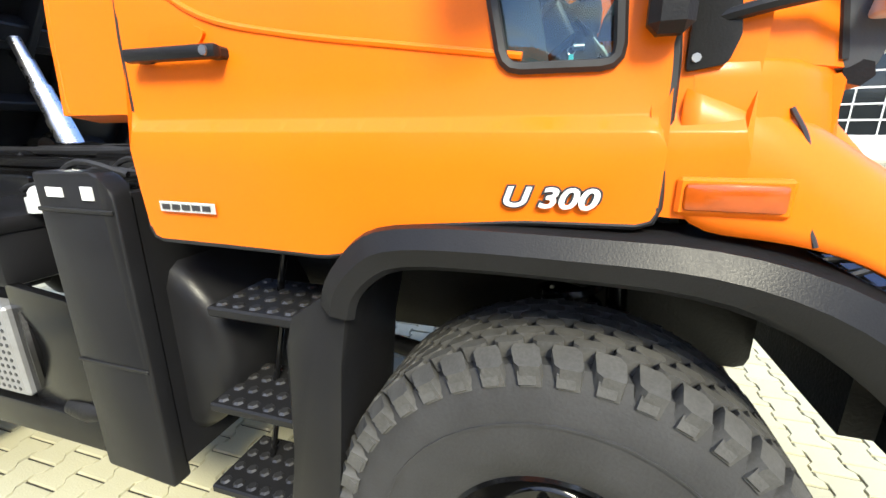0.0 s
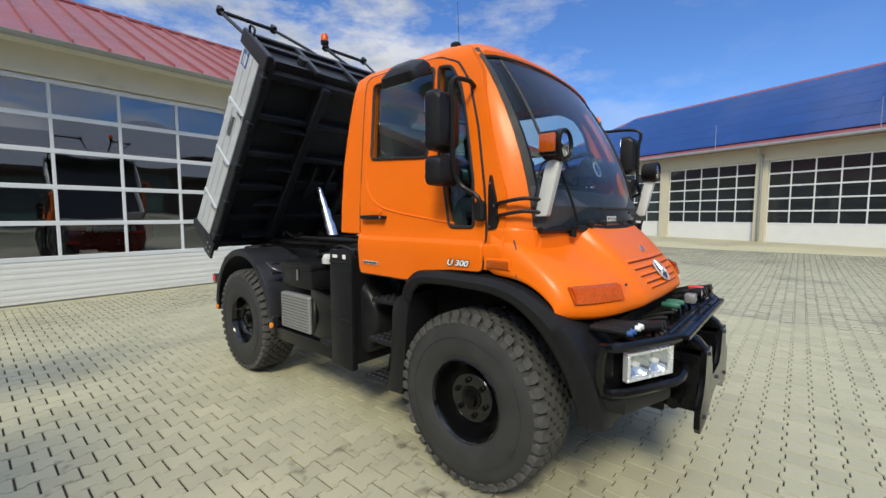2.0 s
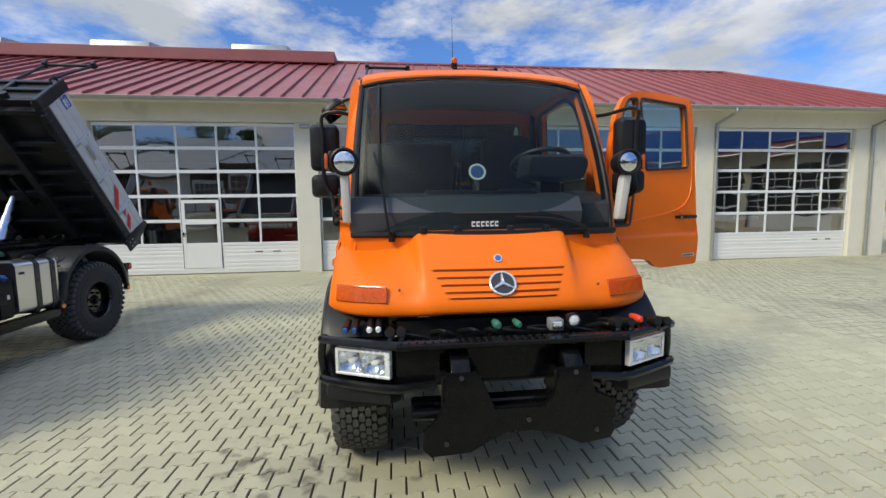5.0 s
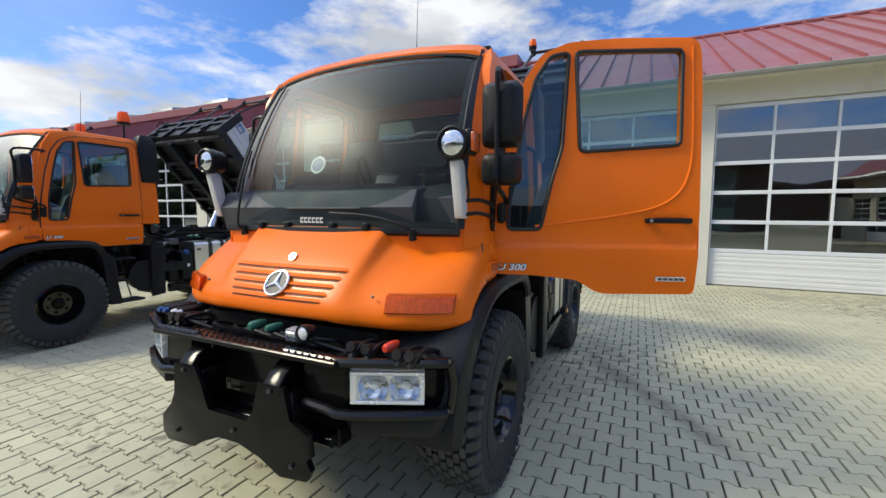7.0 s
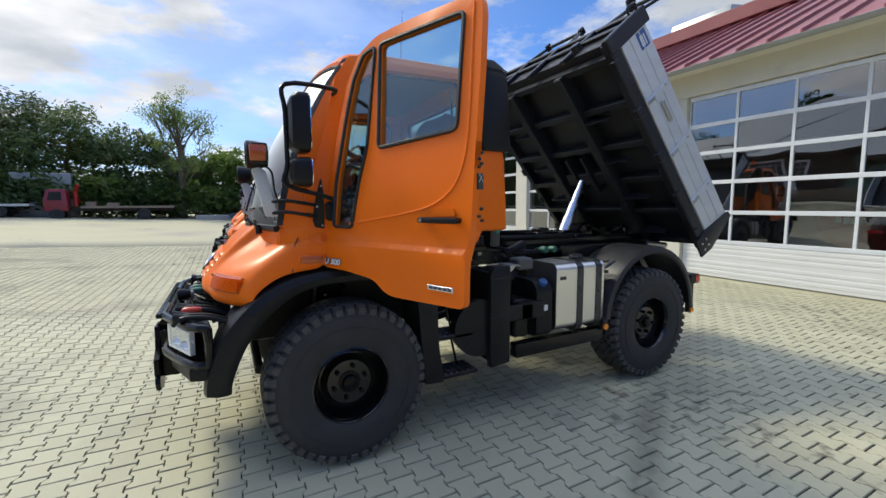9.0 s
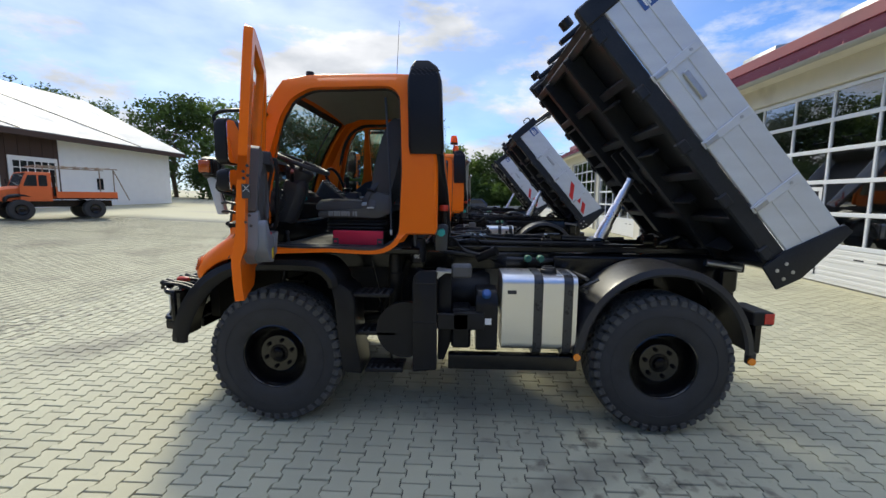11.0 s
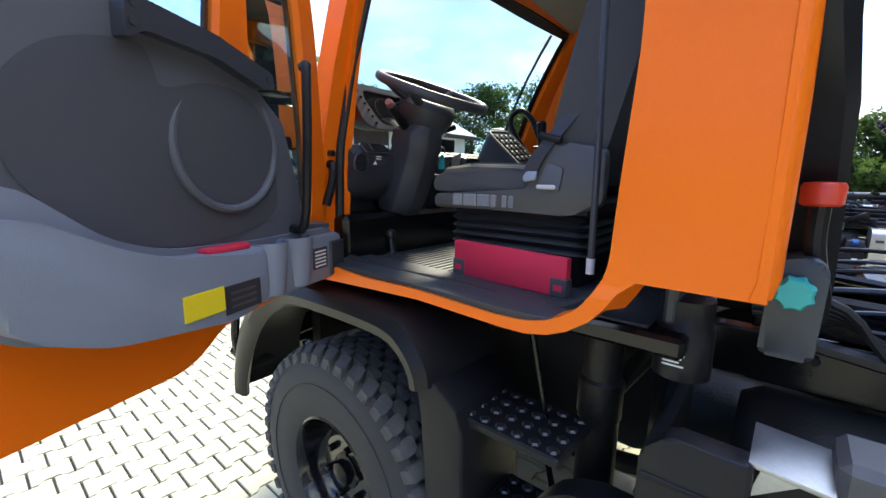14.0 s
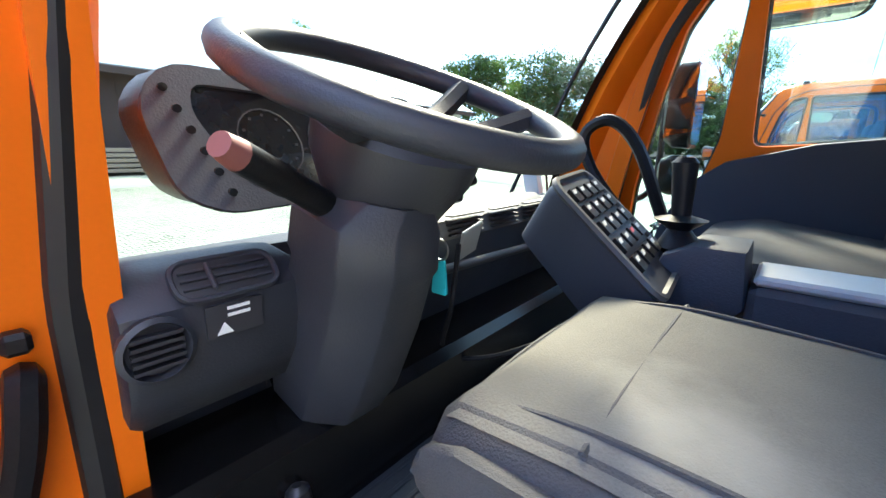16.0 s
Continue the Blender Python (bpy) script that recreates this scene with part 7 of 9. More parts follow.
    for k in range(7):
        box(bm, (-1.155 + 0.005 * (k % 3), 0.862, 1.400 - 0.009 * k), (-1.110, 0.8660, 1.4035 - 0.009 * k))
    part("filter_print", bm, WHITE, fl)
    bm = B()
    lathe(bm, [(0.80, 0.05), (0.84, 0.058), (1.08, 0.058), (1.09, 0.064), (1.20, 0.064), (1.21, 0.056), (1.30, 0.056), (1.38, 0.045)], (-0.935, 0.74, 0), "z", 16)
    rod(bm, (-0.75, 0.5, 0.8), (-1.05, 0.62, 1.3), 0.03)
    part("cab_mount", bm, CASTIRON, truck)
    bm = B()
    rod(bm, (-1.64, 0.52, 1.30), (-1.78, 0.58, 1.37), 0.038)
    rod(bm, (-1.77, 0.575, 1.365), (-1.80, 0.59, 1.38), 0.044)
    part("brake_cylinder", bm, CASTIRON, truck)
    for x in (-2.08, -2.19):
        bm = B()
        rod(bm, (x, 0.44, 1.30), (x, 0.52, 1.31), 0.02)
        lathe(bm, [(0.52, 0.03), (0.56, 0.034), (0.59, 0.028), (0.591, 0.001)], (x, 0, 1.31), "y", 12)
        part("air_coupling", bm, GREENCAP, truck)
    for k in range(6):
        bm = B()
        y = 0.70 - 0.05 * k
        pipe(bm, [(-1.25, y, 1.55 - 0.03 * k), (-1.42, y - 0.03, 1.50 - 0.02 * k), (-1.55, y - 0.12, 1.36), (-1.9, 0.48, 1.33 - 0.02 * k)], 0.010, 6, 4)
        part("cable", bm, SEAL, truck)
    bm = B()
    lathe(bm, [(0.86, 0.14), (0.90, 0.22), (1.0, 0.23)], (-1.05, 0.0, 0.78), "y", 22)
    part("air_filter_dome", bm, PLASTIC, truck)


def right_gear(truck):
    """Battery box with silencer grille, oil tank, hoses."""
    bm = B()
    box(bm, (-2.28, -1.0, 1.02), (-1.75, -0.58, 1.24), 0.03, seg=2)
    box(bm, (-2.30, -1.01, 1.20), (-1.74, -0.57, 1.26), 0.02, seg=2)
    bt = part("battery_box", bm, PLASTIC, truck, "black battery box with strapped lid")
    bm = B()
    box(bm, (-1.98, -1.016, 1.10), (-1.95, -1.004, 1.20), 0.003)
    part("lid_clip", bm, STEEL, bt)
    bm = B()
    box(bm, (-2.28, -1.012, 0.62), (-1.78, -0.94, 0.96), 0.01)
    pn = part("silencer_cover", bm, GREYBOX, truck, "grey perforated silencer cover")
    bm = B()
    for a in range(16):
        for b in range(11):
            rod(bm, (-2.25 + a * 0.029, -1.012, 0.65 + b * 0.028), (-2.25 + a * 0.029, -1.0135, 0.65 + b * 0.028), 0.008, seg=5)
    part("perforation", bm, INK, pn)
    bm = B()
    lathe(bm, [(-0.98, 0.04), (-0.96, 0.075), (-0.70, 0.085), (-0.6, 0.05)], (-1.55, 0, 0.76), "y", 16)
    pipe(bm, [(-1.74, -0.98, 0.94), (-1.70, -1.0, 0.80), (-1.74, -0.98, 0.66)], 0.014, 6)
    lathe(bm, [(0, 0.03), (0.1, 0.04), (0.16, 0.03)], (-1.62, -0.98, 0.60), "x", 12)
    part("air_drier", bm, CASTIRON, truck)
    bm = B()
    prism(bm, [(-1.78, 0.60), (-1.42, 0.60), (-1.42, 1.0), (-1.78, 1.04)], -0.99, -0.96, "y", 0.004)
    part("bracket_plate", bm, FRAME, truck)
    bm = B()
    rod(bm, (-1.72, -0.85, 1.26), (-1.72, -0.85, 1.31), 0.05)
    rod(bm, (-1.75, -0.85, 1.31), (-1.52, -0.80, 1.32), 0.035)
    part("oil_filler", bm, LIGHTPLASTIC, truck)
    for k in range(7):
        bm = B()
        y = -0.45 - 0.06 * k
        pipe(bm, [(-1.45, y, 1.38), (-1.65, y - 0.02, 1.36 + 0.03 * (k % 3)), (-1.9, y + 0.03, 1.33), (-2.25, -0.50 - 0.02 * k, 1.28)], 0.011, 6, 4)
        part("cable", bm, SEAL, truck)
    bm = B()
    box(bm, (-1.35, -1.05, 1.355), (-1.29, -1.046, 1.38))
    part("panel_sticker", bm, WHITE, truck)
    bm = B()
    box(bm, (-1.22, -1.05, 1.35), (-1.18, -1.046, 1.385))
    part("panel_sticker", bm, WHITE, truck)
    bm = B()
    box(bm, (-0.60, -0.82, 1.05), (-0.55, -0.78, 1.24), 0.004)
    part("fluid_gauge", bm, LIGHTPLASTIC, truck)
    bm = B()
    lathe(bm, [(-0.95, 0.27), (-0.93, 0.31), (-0.90, 0.33), (-0.5, 0.33)], (-1.27, 0, 0.86), "y", 30)
    part("air_filter_dome", bm, PLASTIC, truck)


TIP = 50.0


def bed(truck, stripes):
    """The tipped three-way bed, built flat and then tilted about its rear hinge."""
    pivot = Matrix.Translation((-3.83, 0, 1.22)) @ Matrix.Rotation(radians(-TIP), 4, "Y")
    L, W = 2.42, 1.05

    def bpart(name, bm, material, parent=truck, label=""):
        bmesh.ops.transform(bm, matrix=pivot, verts=bm.verts)
        return part(name, bm, material, parent, label)
    bm = B()
    box(bm, (0.02, -W + 0.05, 0.16), (L, W - 0.05, 0.20), 0.004)
    floor = bpart("bed_floor", bm, BEDPAINT, truck, "steel bed floor tipped steeply to the rear")
    for side in (-1, 1):
        bm = B()
        box(bm, (-0.06, side * 0.34, 0.0), (L - 0.1, side * 0.44, 0.16), 0.01)
        bpart("bed_rail", bm, BEDPAINT, floor)
        bm = B()
        box(bm, (0.0, side * (W - 0.09), 0.06), (L + 0.02, side * (W - 0.005), 0.20), 0.012)
        for k in range(5):
            box(bm, (0.18 + 0.5 * k, side * (W - 0.05), 0.04), (0.28 + 0.5 * k, side * (W + 0.012), 0.12), 0.01)
        bpart("edge_rail", bm, BEDPAINT, floor)
    for k in range(6):
        x = 0.10 + 0.44 * k
        bm = B()
        box(bm, (x - 0.035, -W + 0.06, 0.06), (x + 0.035, W - 0.06, 0.16), 0.008)
        bpart("cross_bearer", bm, BEDPAINT, floor)
    for k in range(4):
        for side in (-1, 1):
            bm = B()
            prism(bm, [(0.0, 0.0), (0.30, 0.0), (0.30, 0.06), (0.02, 0.16)], 0.26 + 0.5 * k, 0.275 + 0.5 * k, "x")
            bmesh.ops.transform(bm, matrix=Matrix.Diagonal((1, side, 1, 1)) @ Matrix.Translation((0, 0.44, 0.0)), verts=bm.verts)
            bpart("gusset", bm, BEDPAINT, floor)
    bm = B()
    box(bm, (1.0, -0.3, 0.05), (1.12, 0.3, 0.16), 0.01)
    for y in (-0.12, 0.12):
        box(bm, (0.85, y - 0.02, 0.02), (1.35, y + 0.02, 0.16), 0.006)
    bpart("ram_saddle", bm, BEDPAINT, floor)
    # side boards with ribs and latches
    for side in (-1, 1):
        bm = B()
        box(bm, (0.03, side * (W - 0.028), 0.205), (L - 0.04, side * W, 0.60), 0.006)
        board = bpart("side_board", bm, ALUBOARD, truck, "ribbed aluminium drop side board")
        for z in (0.33, 0.465):
            bm = B()
            box(bm, (0.03, side * (W - 0.002), z - 0.006), (L - 0.04, side * (W + 0.006), z + 0.006), 0.002)
            bpart("board_rib", bm, ALUBOARD, board)
        for x in (0.55, 1.15, 1.75):
            bm = B()
            box(bm, (x - 0.03, side * (W + 0.001), 0.18), (x + 0.03, side * (W + 0.016), 0.58), 0.004)
            bpart("board_strap", bm, ALUBOARD, board)
            bm = B()
            box(bm, (x - 0.02, side * (W + 0.016), 0.19), (x + 0.02, side * (W + 0.03), 0.30), 0.006)
            bpart("board_hinge", bm, STEEL, board)
            bm = B()
            rod(bm, (x, side * (W + 0.014), 0.5), (x, side * (W + 0.022), 0.5), 0.012, seg=8)
            bpart("strap_bolt", bm, STEEL, board)
        bm = B()
        box(bm, (1.42, side * (W + 0.004), 0.36), (1.66, side * (W + 0.022), 0.41), 0.008)
        bpart("latch_handle", bm, STEEL, board)
        bm = B()
        box(bm, (L - 0.26, side * (W + 0.001), 0.42), (L - 0.10, side * (W + 0.004), 0.55))
        st = bpart("blue_sticker", bm, LOGOBLUE, board)
        bm = B()
        for k in range(3):
            box(bm, (L - 0.24, side * (W + 0.004), 0.445 + 0.03 * k), (L - 0.14, side * (W + 0.006), 0.457 + 0.03 * k))
        bpart("sticker_print", bm, WHITE, board)
        if stripes:
            for o in ([(0.58, 0.225), (0.70, 0.225), (0.93, 0.455), (0.81, 0.455)], [(0.43, 0.30), (0.57, 0.30), (0.57, 0.455)], [(0.20, 0.225), (0.30, 0.225), (0.44, 0.38), (0.34, 0.38)]):
                bm = B()
                prism(bm, o, side * (W + 0.008), side * (W + 0.011), "y")
                bpart("warning_stripe", bm, REDSTRIPE, board)
        # rear corner plate
        bm = B()
        prism(bm, [(-0.04, -0.02), (0.16, 0.0), (0.16, 0.19), (0.06, 0.62), (-0.02, 0.64), (-0.08, 0.16)], side * (W - 0.01), side * (W + 0.018), "y", 0.004)
        bpart("corner_plate", bm, BEDPAINT, board)
        for x, z in ((0.0, 0.06), (0.08, 0.06), (0.0, 0.14), (0.08, 0.14)):
            bm = B()
            rod(bm, (x, side * (W + 0.018), z), (x, side * (W + 0.024), z), 0.014, seg=8)
            bpart("plate_bolt", bm, STEEL, board)
    bm = B()
    box(bm, (0.0, -W, 0.20), (0.035, W, 0.60), 0.006)
    for k in range(4):
        box(bm, (-0.015, -W + 0.2 + 0.52 * k, 0.2), (0.0, -W + 0.28 + 0.52 * k, 0.58), 0.004)
    bpart("tail_board", bm, ALUBOARD, truck)
    bm = B()
    box(bm, (L - 0.04, -W, 0.20), (L, W, 0.62), 0.006)
    for z in (0.62, 0.40):
        box(bm, (L, -W, z - 0.035), (L + 0.04, W, z + 0.025), 0.008)
    for k in range(5):
        y = -W + 0.03 + k * (2 * W - 0.06) / 4
        box(bm, (L, y - 0.03, 0.05), (L + 0.045, y + 0.03, 0.62), 0.008)
    for side in (-1, 1):
        box(bm, (L - 0.09, side * (W - 0.05), 0.05), (L + 0.06, side * (W + 0.015), 0.66), 0.01)
        rod(bm, (L + 0.05, side * 0.7, 0.10), (L + 0.12, side * 0.7, 0.10), 0.05, seg=12)
        pipe(bm, [(L + 0.05, side * (W - 0.02), 0.58), (L + 0.12, side * W, 0.56), (L + 0.13, side * W, 0.46), (L + 0.07, side * W, 0.44)], 0.012, 6)
    bpart("head_board", bm, BEDPAINT, truck)
    bm = B()
    for y0, y1 in ((-0.99, -0.38), (0.35, 0.99)):
        pipe(bm, [(L - 0.02, y0, 0.6), (L - 0.06, y0, 1.0), (L - 0.10, y0, 1.44)], 0.020, 8, 3)
        rod(bm, (L - 0.10, y0 - 0.03, 1.45), (L - 0.10, y1 + 0.03, 1.45), 0.022, seg=10)
        pipe(bm, [(L - 0.10, y1, 1.44), (L - 0.05, y1 + (0.2 if y0 < 0 else -0.15), 1.0), (L - 0.02, y1 + (0.35 if y0 < 0 else -0.25), 0.6)], 0.017, 8, 3)
        for y in (y0, y1):
            box(bm, (L - 0.14, y - 0.03, 1.42), (L - 0.05, y + 0.03, 1.50), 0.012)
    bpart("load_rack", bm, BEDPAINT, truck, "black tube rack above the head board")


def beacon(truck, p, stem=0.12, k=1.0):
    x, y, z = p
    bm = B()
    rod(bm, (x, y, z - stem), (x, y, z), 0.014)
    lathe(bm, [(z - 0.01, 0.05 * k), (z + 0.03, 0.055 * k), (z + 0.032, 0.05 * k)], (x, y, 0), "z", 16)
    base = part("beacon", bm, PLASTIC, truck)
    bm = B()
    lathe(bm, [(z + 0.03, 0.05 * k), (z + 0.03 + 0.06 * k, 0.048 * k), (z + 0.03 + 0.095 * k, 0.035 * k), (z + 0.03 + 0.10 * k, 0.001)], (x, y, 0), "z", 18)
    part("beacon_lens", bm, BEACONLENS, base)


def exhaust(truck):
    bm = B()
    pipe(bm, [(-1.36, 0.62, 1.4), (-1.36, 0.64, 1.7), (-1.36, 0.66, 2.5), (-1.37, 0.70, 2.62), (-1.42, 0.76, 2.68)], 0.045, 10, 4)
    part("exhaust_pipe", bm, STEEL, truck)


def build_truck(label, main):
    truck = thing("utility_truck", label, "truck", "orange utility trucks parked side by side")
    cab(truck, main)
    door(truck, -1, "closed")
    door(truck, 1, "open" if main else "closed")
    mirrors(truck)
    wheels(truck)
    fenders(truck)
    bumper(truck)
    chassis(truck)
    left_gear(truck, main)
    right_gear(truck)
    bed(truck, not main)
    return truck


TRUCK = build_truck("orange forward-control utility truck, tipper bed raised, driver's door open", True)
_b = Matrix.Translation((-3.83, 0, 1.22)) @ Matrix.Rotation(radians(-TIP), 4, "Y") @ Vector((2.36, 0.34, 1.49))
beacon(TRUCK, tuple(_b), 0.06)


# ---- inside the cab ----
def interior(truck):
    # steering wheel on its column
    C = Vector((-0.085, 0.545, 2.125))
    ax = Vector((-0.40, 0.0, 1.0)).normalized()
    bm = B()
    rim = [C + 0.225 * (math.cos(a) * Vector((1, 0, 0.40)).normalized() + math.sin(a) * Vector((0, 1, 0))) for a in np.linspace(0, 2 * math.pi, 48, endpoint=False)]
    pipe(bm, rim, 0.0195, 12, 0, True)
    sw = part("steering_wheel", bm, DASH, truck, "large dark four-spoke steering wheel")
    for a in (radians(200), radians(160), radians(20), radians(-20)):
        bm = B()
        e = C + 0.215 * (math.cos(a + math.pi / 2) * Vector((1, 0, 0.40)).normalized() + math.sin(a + math.pi / 2) * Vector((0, 1, 0)))
        pipe(bm, [C - ax * 0.055 + (e - C) * 0.2, C - ax * 0.04 + (e - C) * 0.6, e], 0.018, 6, 3)
        part("spoke", bm, DASH, sw)
    bm = B()
    rings(bm, [circle(C - ax * 0.19, ax, 0.075, 24), circle(C - ax * 0.165, ax, 0.09, 24), circle(C - ax * 0.10, ax, 0.118, 24), circle(C - ax * 0.06, ax, 0.122, 24), circle(C - ax * 0.04, ax, 0.105, 24), circle(C - ax * 0.03, ax, 0.07, 24)])
    part("wheel_hub", bm, DASH, sw)
    bm = B()
    loops = []
    for x, z, w, d in ((-0.075, 1.985, 0.060, 0.055), (-0.045, 1.955, 0.094, 0.085), (-0.035, 1.90, 0.096, 0.090), (-0.030, 1.885, 0.090, 0.086), (0.0, 1.80, 0.092, 0.088), (0.05, 1.68, 0.094, 0.086), (0.075, 1.625, 0.086, 0.074), (0.085, 1.605, 0.06, 0.05)):
        loops.append([(x + sx * d, 0.575 + sy * w, z + 0.25 * sx * d) for sx, sy in ((-1.0, -0.40), (-1.0, 0.40), (-0.97, 0.47), (-0.42, 0.96), (-0.34, 1.0), (0.8, 1.0), (1.0, 0.8), (1.0, -0.8), (0.8, -1.0), (-0.34, -1.0), (-0.42, -0.96), (-0.97, -0.47))])
    rings(bm, loops)
    part("column_cover", bm, DASH, truck, "slate plastic steering column cover", 28)
    bm = B()
    rod(bm, (-0.02, 0.63, 1.965), (-0.055, 0.72, 2.01), 0.020, 0.017, 14)
    rod(bm, (-0.055, 0.72, 2.01), (-0.085, 0.785, 2.04), 0.019, 0.017, 14)
    lv = part("column_lever", bm, PLASTIC, truck)
    bm = B()
    rod(bm, (-0.085, 0.785, 2.04), (-0.095, 0.805, 2.05), 0.017, 0.013, 14)
    part("lever_button", bm, mat("faded_red_button", (0.26, 0.09, 0.08), 0.6), lv)
    bm = B()
    rod(bm, (0.0, 0.47, 1.96), (-0.06, 0.36, 2.0), 0.016, 0.013)
    part("gear_lever", bm, PLASTIC, truck)
    # instrument binnacle
    bm = B()
    face = rounded([(0.30, 1.985), (0.30, 2.15), (0.76, 2.155), (0.805, 2.10), (0.79, 1.99), (0.74, 1.965)], 0.03)
    rings(bm, [[(0.055 + 0.55 * (z - 1.96), y, z) for y, z in face], [(0.14 + 0.55 * (z - 1.96), y - 0.0, z - 0.0) for y, z in face], [(0.25 + 0.3 * (z - 1.96), 0.55 + (y - 0.55) * 0.85, 2.05 + (z - 2.05) * 0.75) for y, z in face]])
    bn = part("instrument_binnacle", bm, DASH, truck, "slate instrument housing with grey frame and recessed dials")
    inner = rounded([(0.345, 2.005), (0.345, 2.125), (0.735, 2.13), (0.745, 2.09), (0.70, 1.995), (0.66, 1.985)], 0.025)

    def plane(y, z, o):
        return (0.055 + 0.55 * (z - 1.96) + o, y, z)
    bm = B()
    sheet(bm, face, [inner], lambda y, z: (plane(y, z, -0.008), (-1, 0, 0.5)), 0.007, 0.2)
    part("binnacle_frame", bm, TRIM, bn)
    bm = B()
    rings(bm, [[plane(y, z, -0.007) for y, z in inner], [plane(y, z, 0.0) for y, z in inner]], caps=False)
    bm.faces.new([bm.verts.new(plane(y, z, -0.001)) for y, z in inner])
    part("dial_panel", bm, DARKPANE, bn)
    for y, r in ((0.645, 0.048), (0.53, 0.05), (0.42, 0.048)):
        bm = B()
        z = 2.055
        pipe(bm, [plane(y + r * math.cos(a), z + r * math.sin(a), -0.003) for a in np.linspace(0, 2 * math.pi, 20, endpoint=False)], 0.0012, 4, 0, True)
        for k in range(9):
            a = radians(-40 + 32 * k)
            p = Vector(plane(y + 0.82 * r * math.cos(a), z + 0.82 * r * math.sin(a), -0.003))
            box(bm, p - Vector((0.0008, 0.0018, 0.0018)), p + Vector((0.0008, 0.0018, 0.0018)))
        part("dial_ring", bm, SEATSIDE, bn)
    for k in range(6):
        bm = B()
        z = 1.99 + 0.026 * k
        rod(bm, (0.052 + 0.55 * (z - 1.96), 0.728 + 0.0085 * k, z), (0.042 + 0.55 * (z - 1.96), 0.728 + 0.0085 * k, z), 0.0055, seg=8)
        part("tell_tale", bm, DARKPANE, bn)
    # dashboard
    bm = B()
    prof = [(0.14, 1.665), (0.075, 1.70), (0.038, 1.76), (0.028, 1.82), (0.032, 1.862), (0.065, 1.892), (0.13, 1.902), (0.30, 1.875), (0.40, 1.80), (0.40, 1.665)]
    prism(bm, prof, 0.645, 0.878, "y", 0.014)
    pod = part("dashboard_end", bm, DASH, truck)
    bm = B()
    lathe(bm, [(0.040, 0.036), (0.018, 0.040), (0.014, 0.034), (0.024, 0.030), (0.025, 0.001)], (0, 0.846, 1.824), "x", 22)
    v = part("side_vent", bm, DASH, pod)
    bm = B()
    for k in range(5):
        box(bm, (0.013, 0.820, 1.803 + 0.0095 * k), (0.024, 0.872, 1.807 + 0.0095 * k))
    part("vent_slat", bm, INK, pod)
    bm = B()
    prism(bm, rounded([(-0.026, -0.062), (0.026, -0.062), (0.026, 0.062), (-0.026, 0.062)], 0.022, 4), -0.004, 0.004, "z", 0.002)
    bmesh.ops.transform(bm, matrix=Matrix.Translation((0.051, 0.752, 1.884)) @ Matrix.Rotation(radians(-46), 4, "Y"), verts=bm.verts)
    part("top_vent", bm, INK, pod)
    bm = B()
    edge = rounded([(-0.028, -0.064), (0.028, -0.064), (0.028, 0.064), (-0.028, 0.064)], 0.024, 5)
    pipe(bm, [(a, b, 0.004) for a, b in edge], 0.004, 6, 0, True)
    for q in (-0.012, 0.0, 0.012):
        box(bm, (q - 0.0015, -0.055, 0.002), (q + 0.0015, 0.055, 0.008), 0.0005)
    box(bm, (-0.02, 0.018, 0.004), (0.02, 0.024, 0.012), 0.002)
    bmesh.ops.transform(bm, matrix=Matrix.Translation((0.051, 0.752, 1.884)) @ Matrix.Rotation(radians(-46), 4, "Y"), verts=bm.verts)
    part("vent_frame", bm, DASH, pod)
    bm = B()
    box(bm, (0.0225, 0.722, 1.815), (0.0285, 0.792, 1.857))
    part("safety_label", bm, INK, pod)
    bm = B()
    for k in range(2):
        box(bm, (0.0205, 0.739, 1.840 + 0.009 * k), (0.022, 0.767, 1.844 + 0.009 * k))
    prism(bm, [(0.782, 1.819), (0.762, 1.819), (0.772, 1.834)], 0.0205, 0.022, "x")
    part("label_print", bm, WHITE, pod)
    bm = B()
    prism(bm, [(0.16, 1.70), (0.14, 1.84), (0.18, 1.885), (0.42, 1.85), (0.48, 1.75), (0.44, 1.62), (0.2, 1.60)], -0.90, 0.645, "y", 0.012)
    dash = part("dashboard", bm, TRIM, truck, "long dark dashboard under the windscreen")
    bm = B()
    prism(bm, [(0.135, 1.83), (0.15, 1.875), (0.20, 1.905), (0.28, 1.90), (0.25, 1.84)], -0.40, 0.40, "y", 0.01)
    cv = part("vent_band", bm, SEATSIDE, dash)
    for k in range(4):
        bm = B()
        y = 0.30 - 0.19 * k
        for j in range(5):
            box(bm, (0.128, y - 0.07, 1.838 + 0.012 * j), (0.150, y + 0.07, 1.842 + 0.012 * j))
        part("vent_slat", bm, INK, dash)
    bm = B()
    rod(bm, (0.10, 0.50, 1.78), (0.10, -0.80, 1.74), 0.012)
    part("dash_rail", bm, SEATSIDE, dash)
    bm = B()
    box(bm, (0.20, -0.90, 1.44), (0.28, 0.90, 1.74), 0.01)
    for k in range(6):
        box(bm, (0.192, 0.05 + 0.055 * k, 1.50), (0.20, 0.085 + 0.055 * k, 1.515))
    part("foot_wall", bm, TRIM, truck)
    # ignition key with tag
    bm = B()
    rod(bm, (0.02, 0.44, 1.895), (-0.03, 0.432, 1.895), 0.017, 0.014)
    pipe(bm, [(-0.035 + 0.018 * math.cos(a), 0.43, 1.878 + 0.018 * math.sin(a)) for a in np.linspace(0, 2 * math.pi, 14, endpoint=False)], 0.0025, 5, 0, True)
    key = part("ignition_key", bm, STEEL, truck)
    key.location = (-0.03, 0.028, 0.008)
    bm = B()
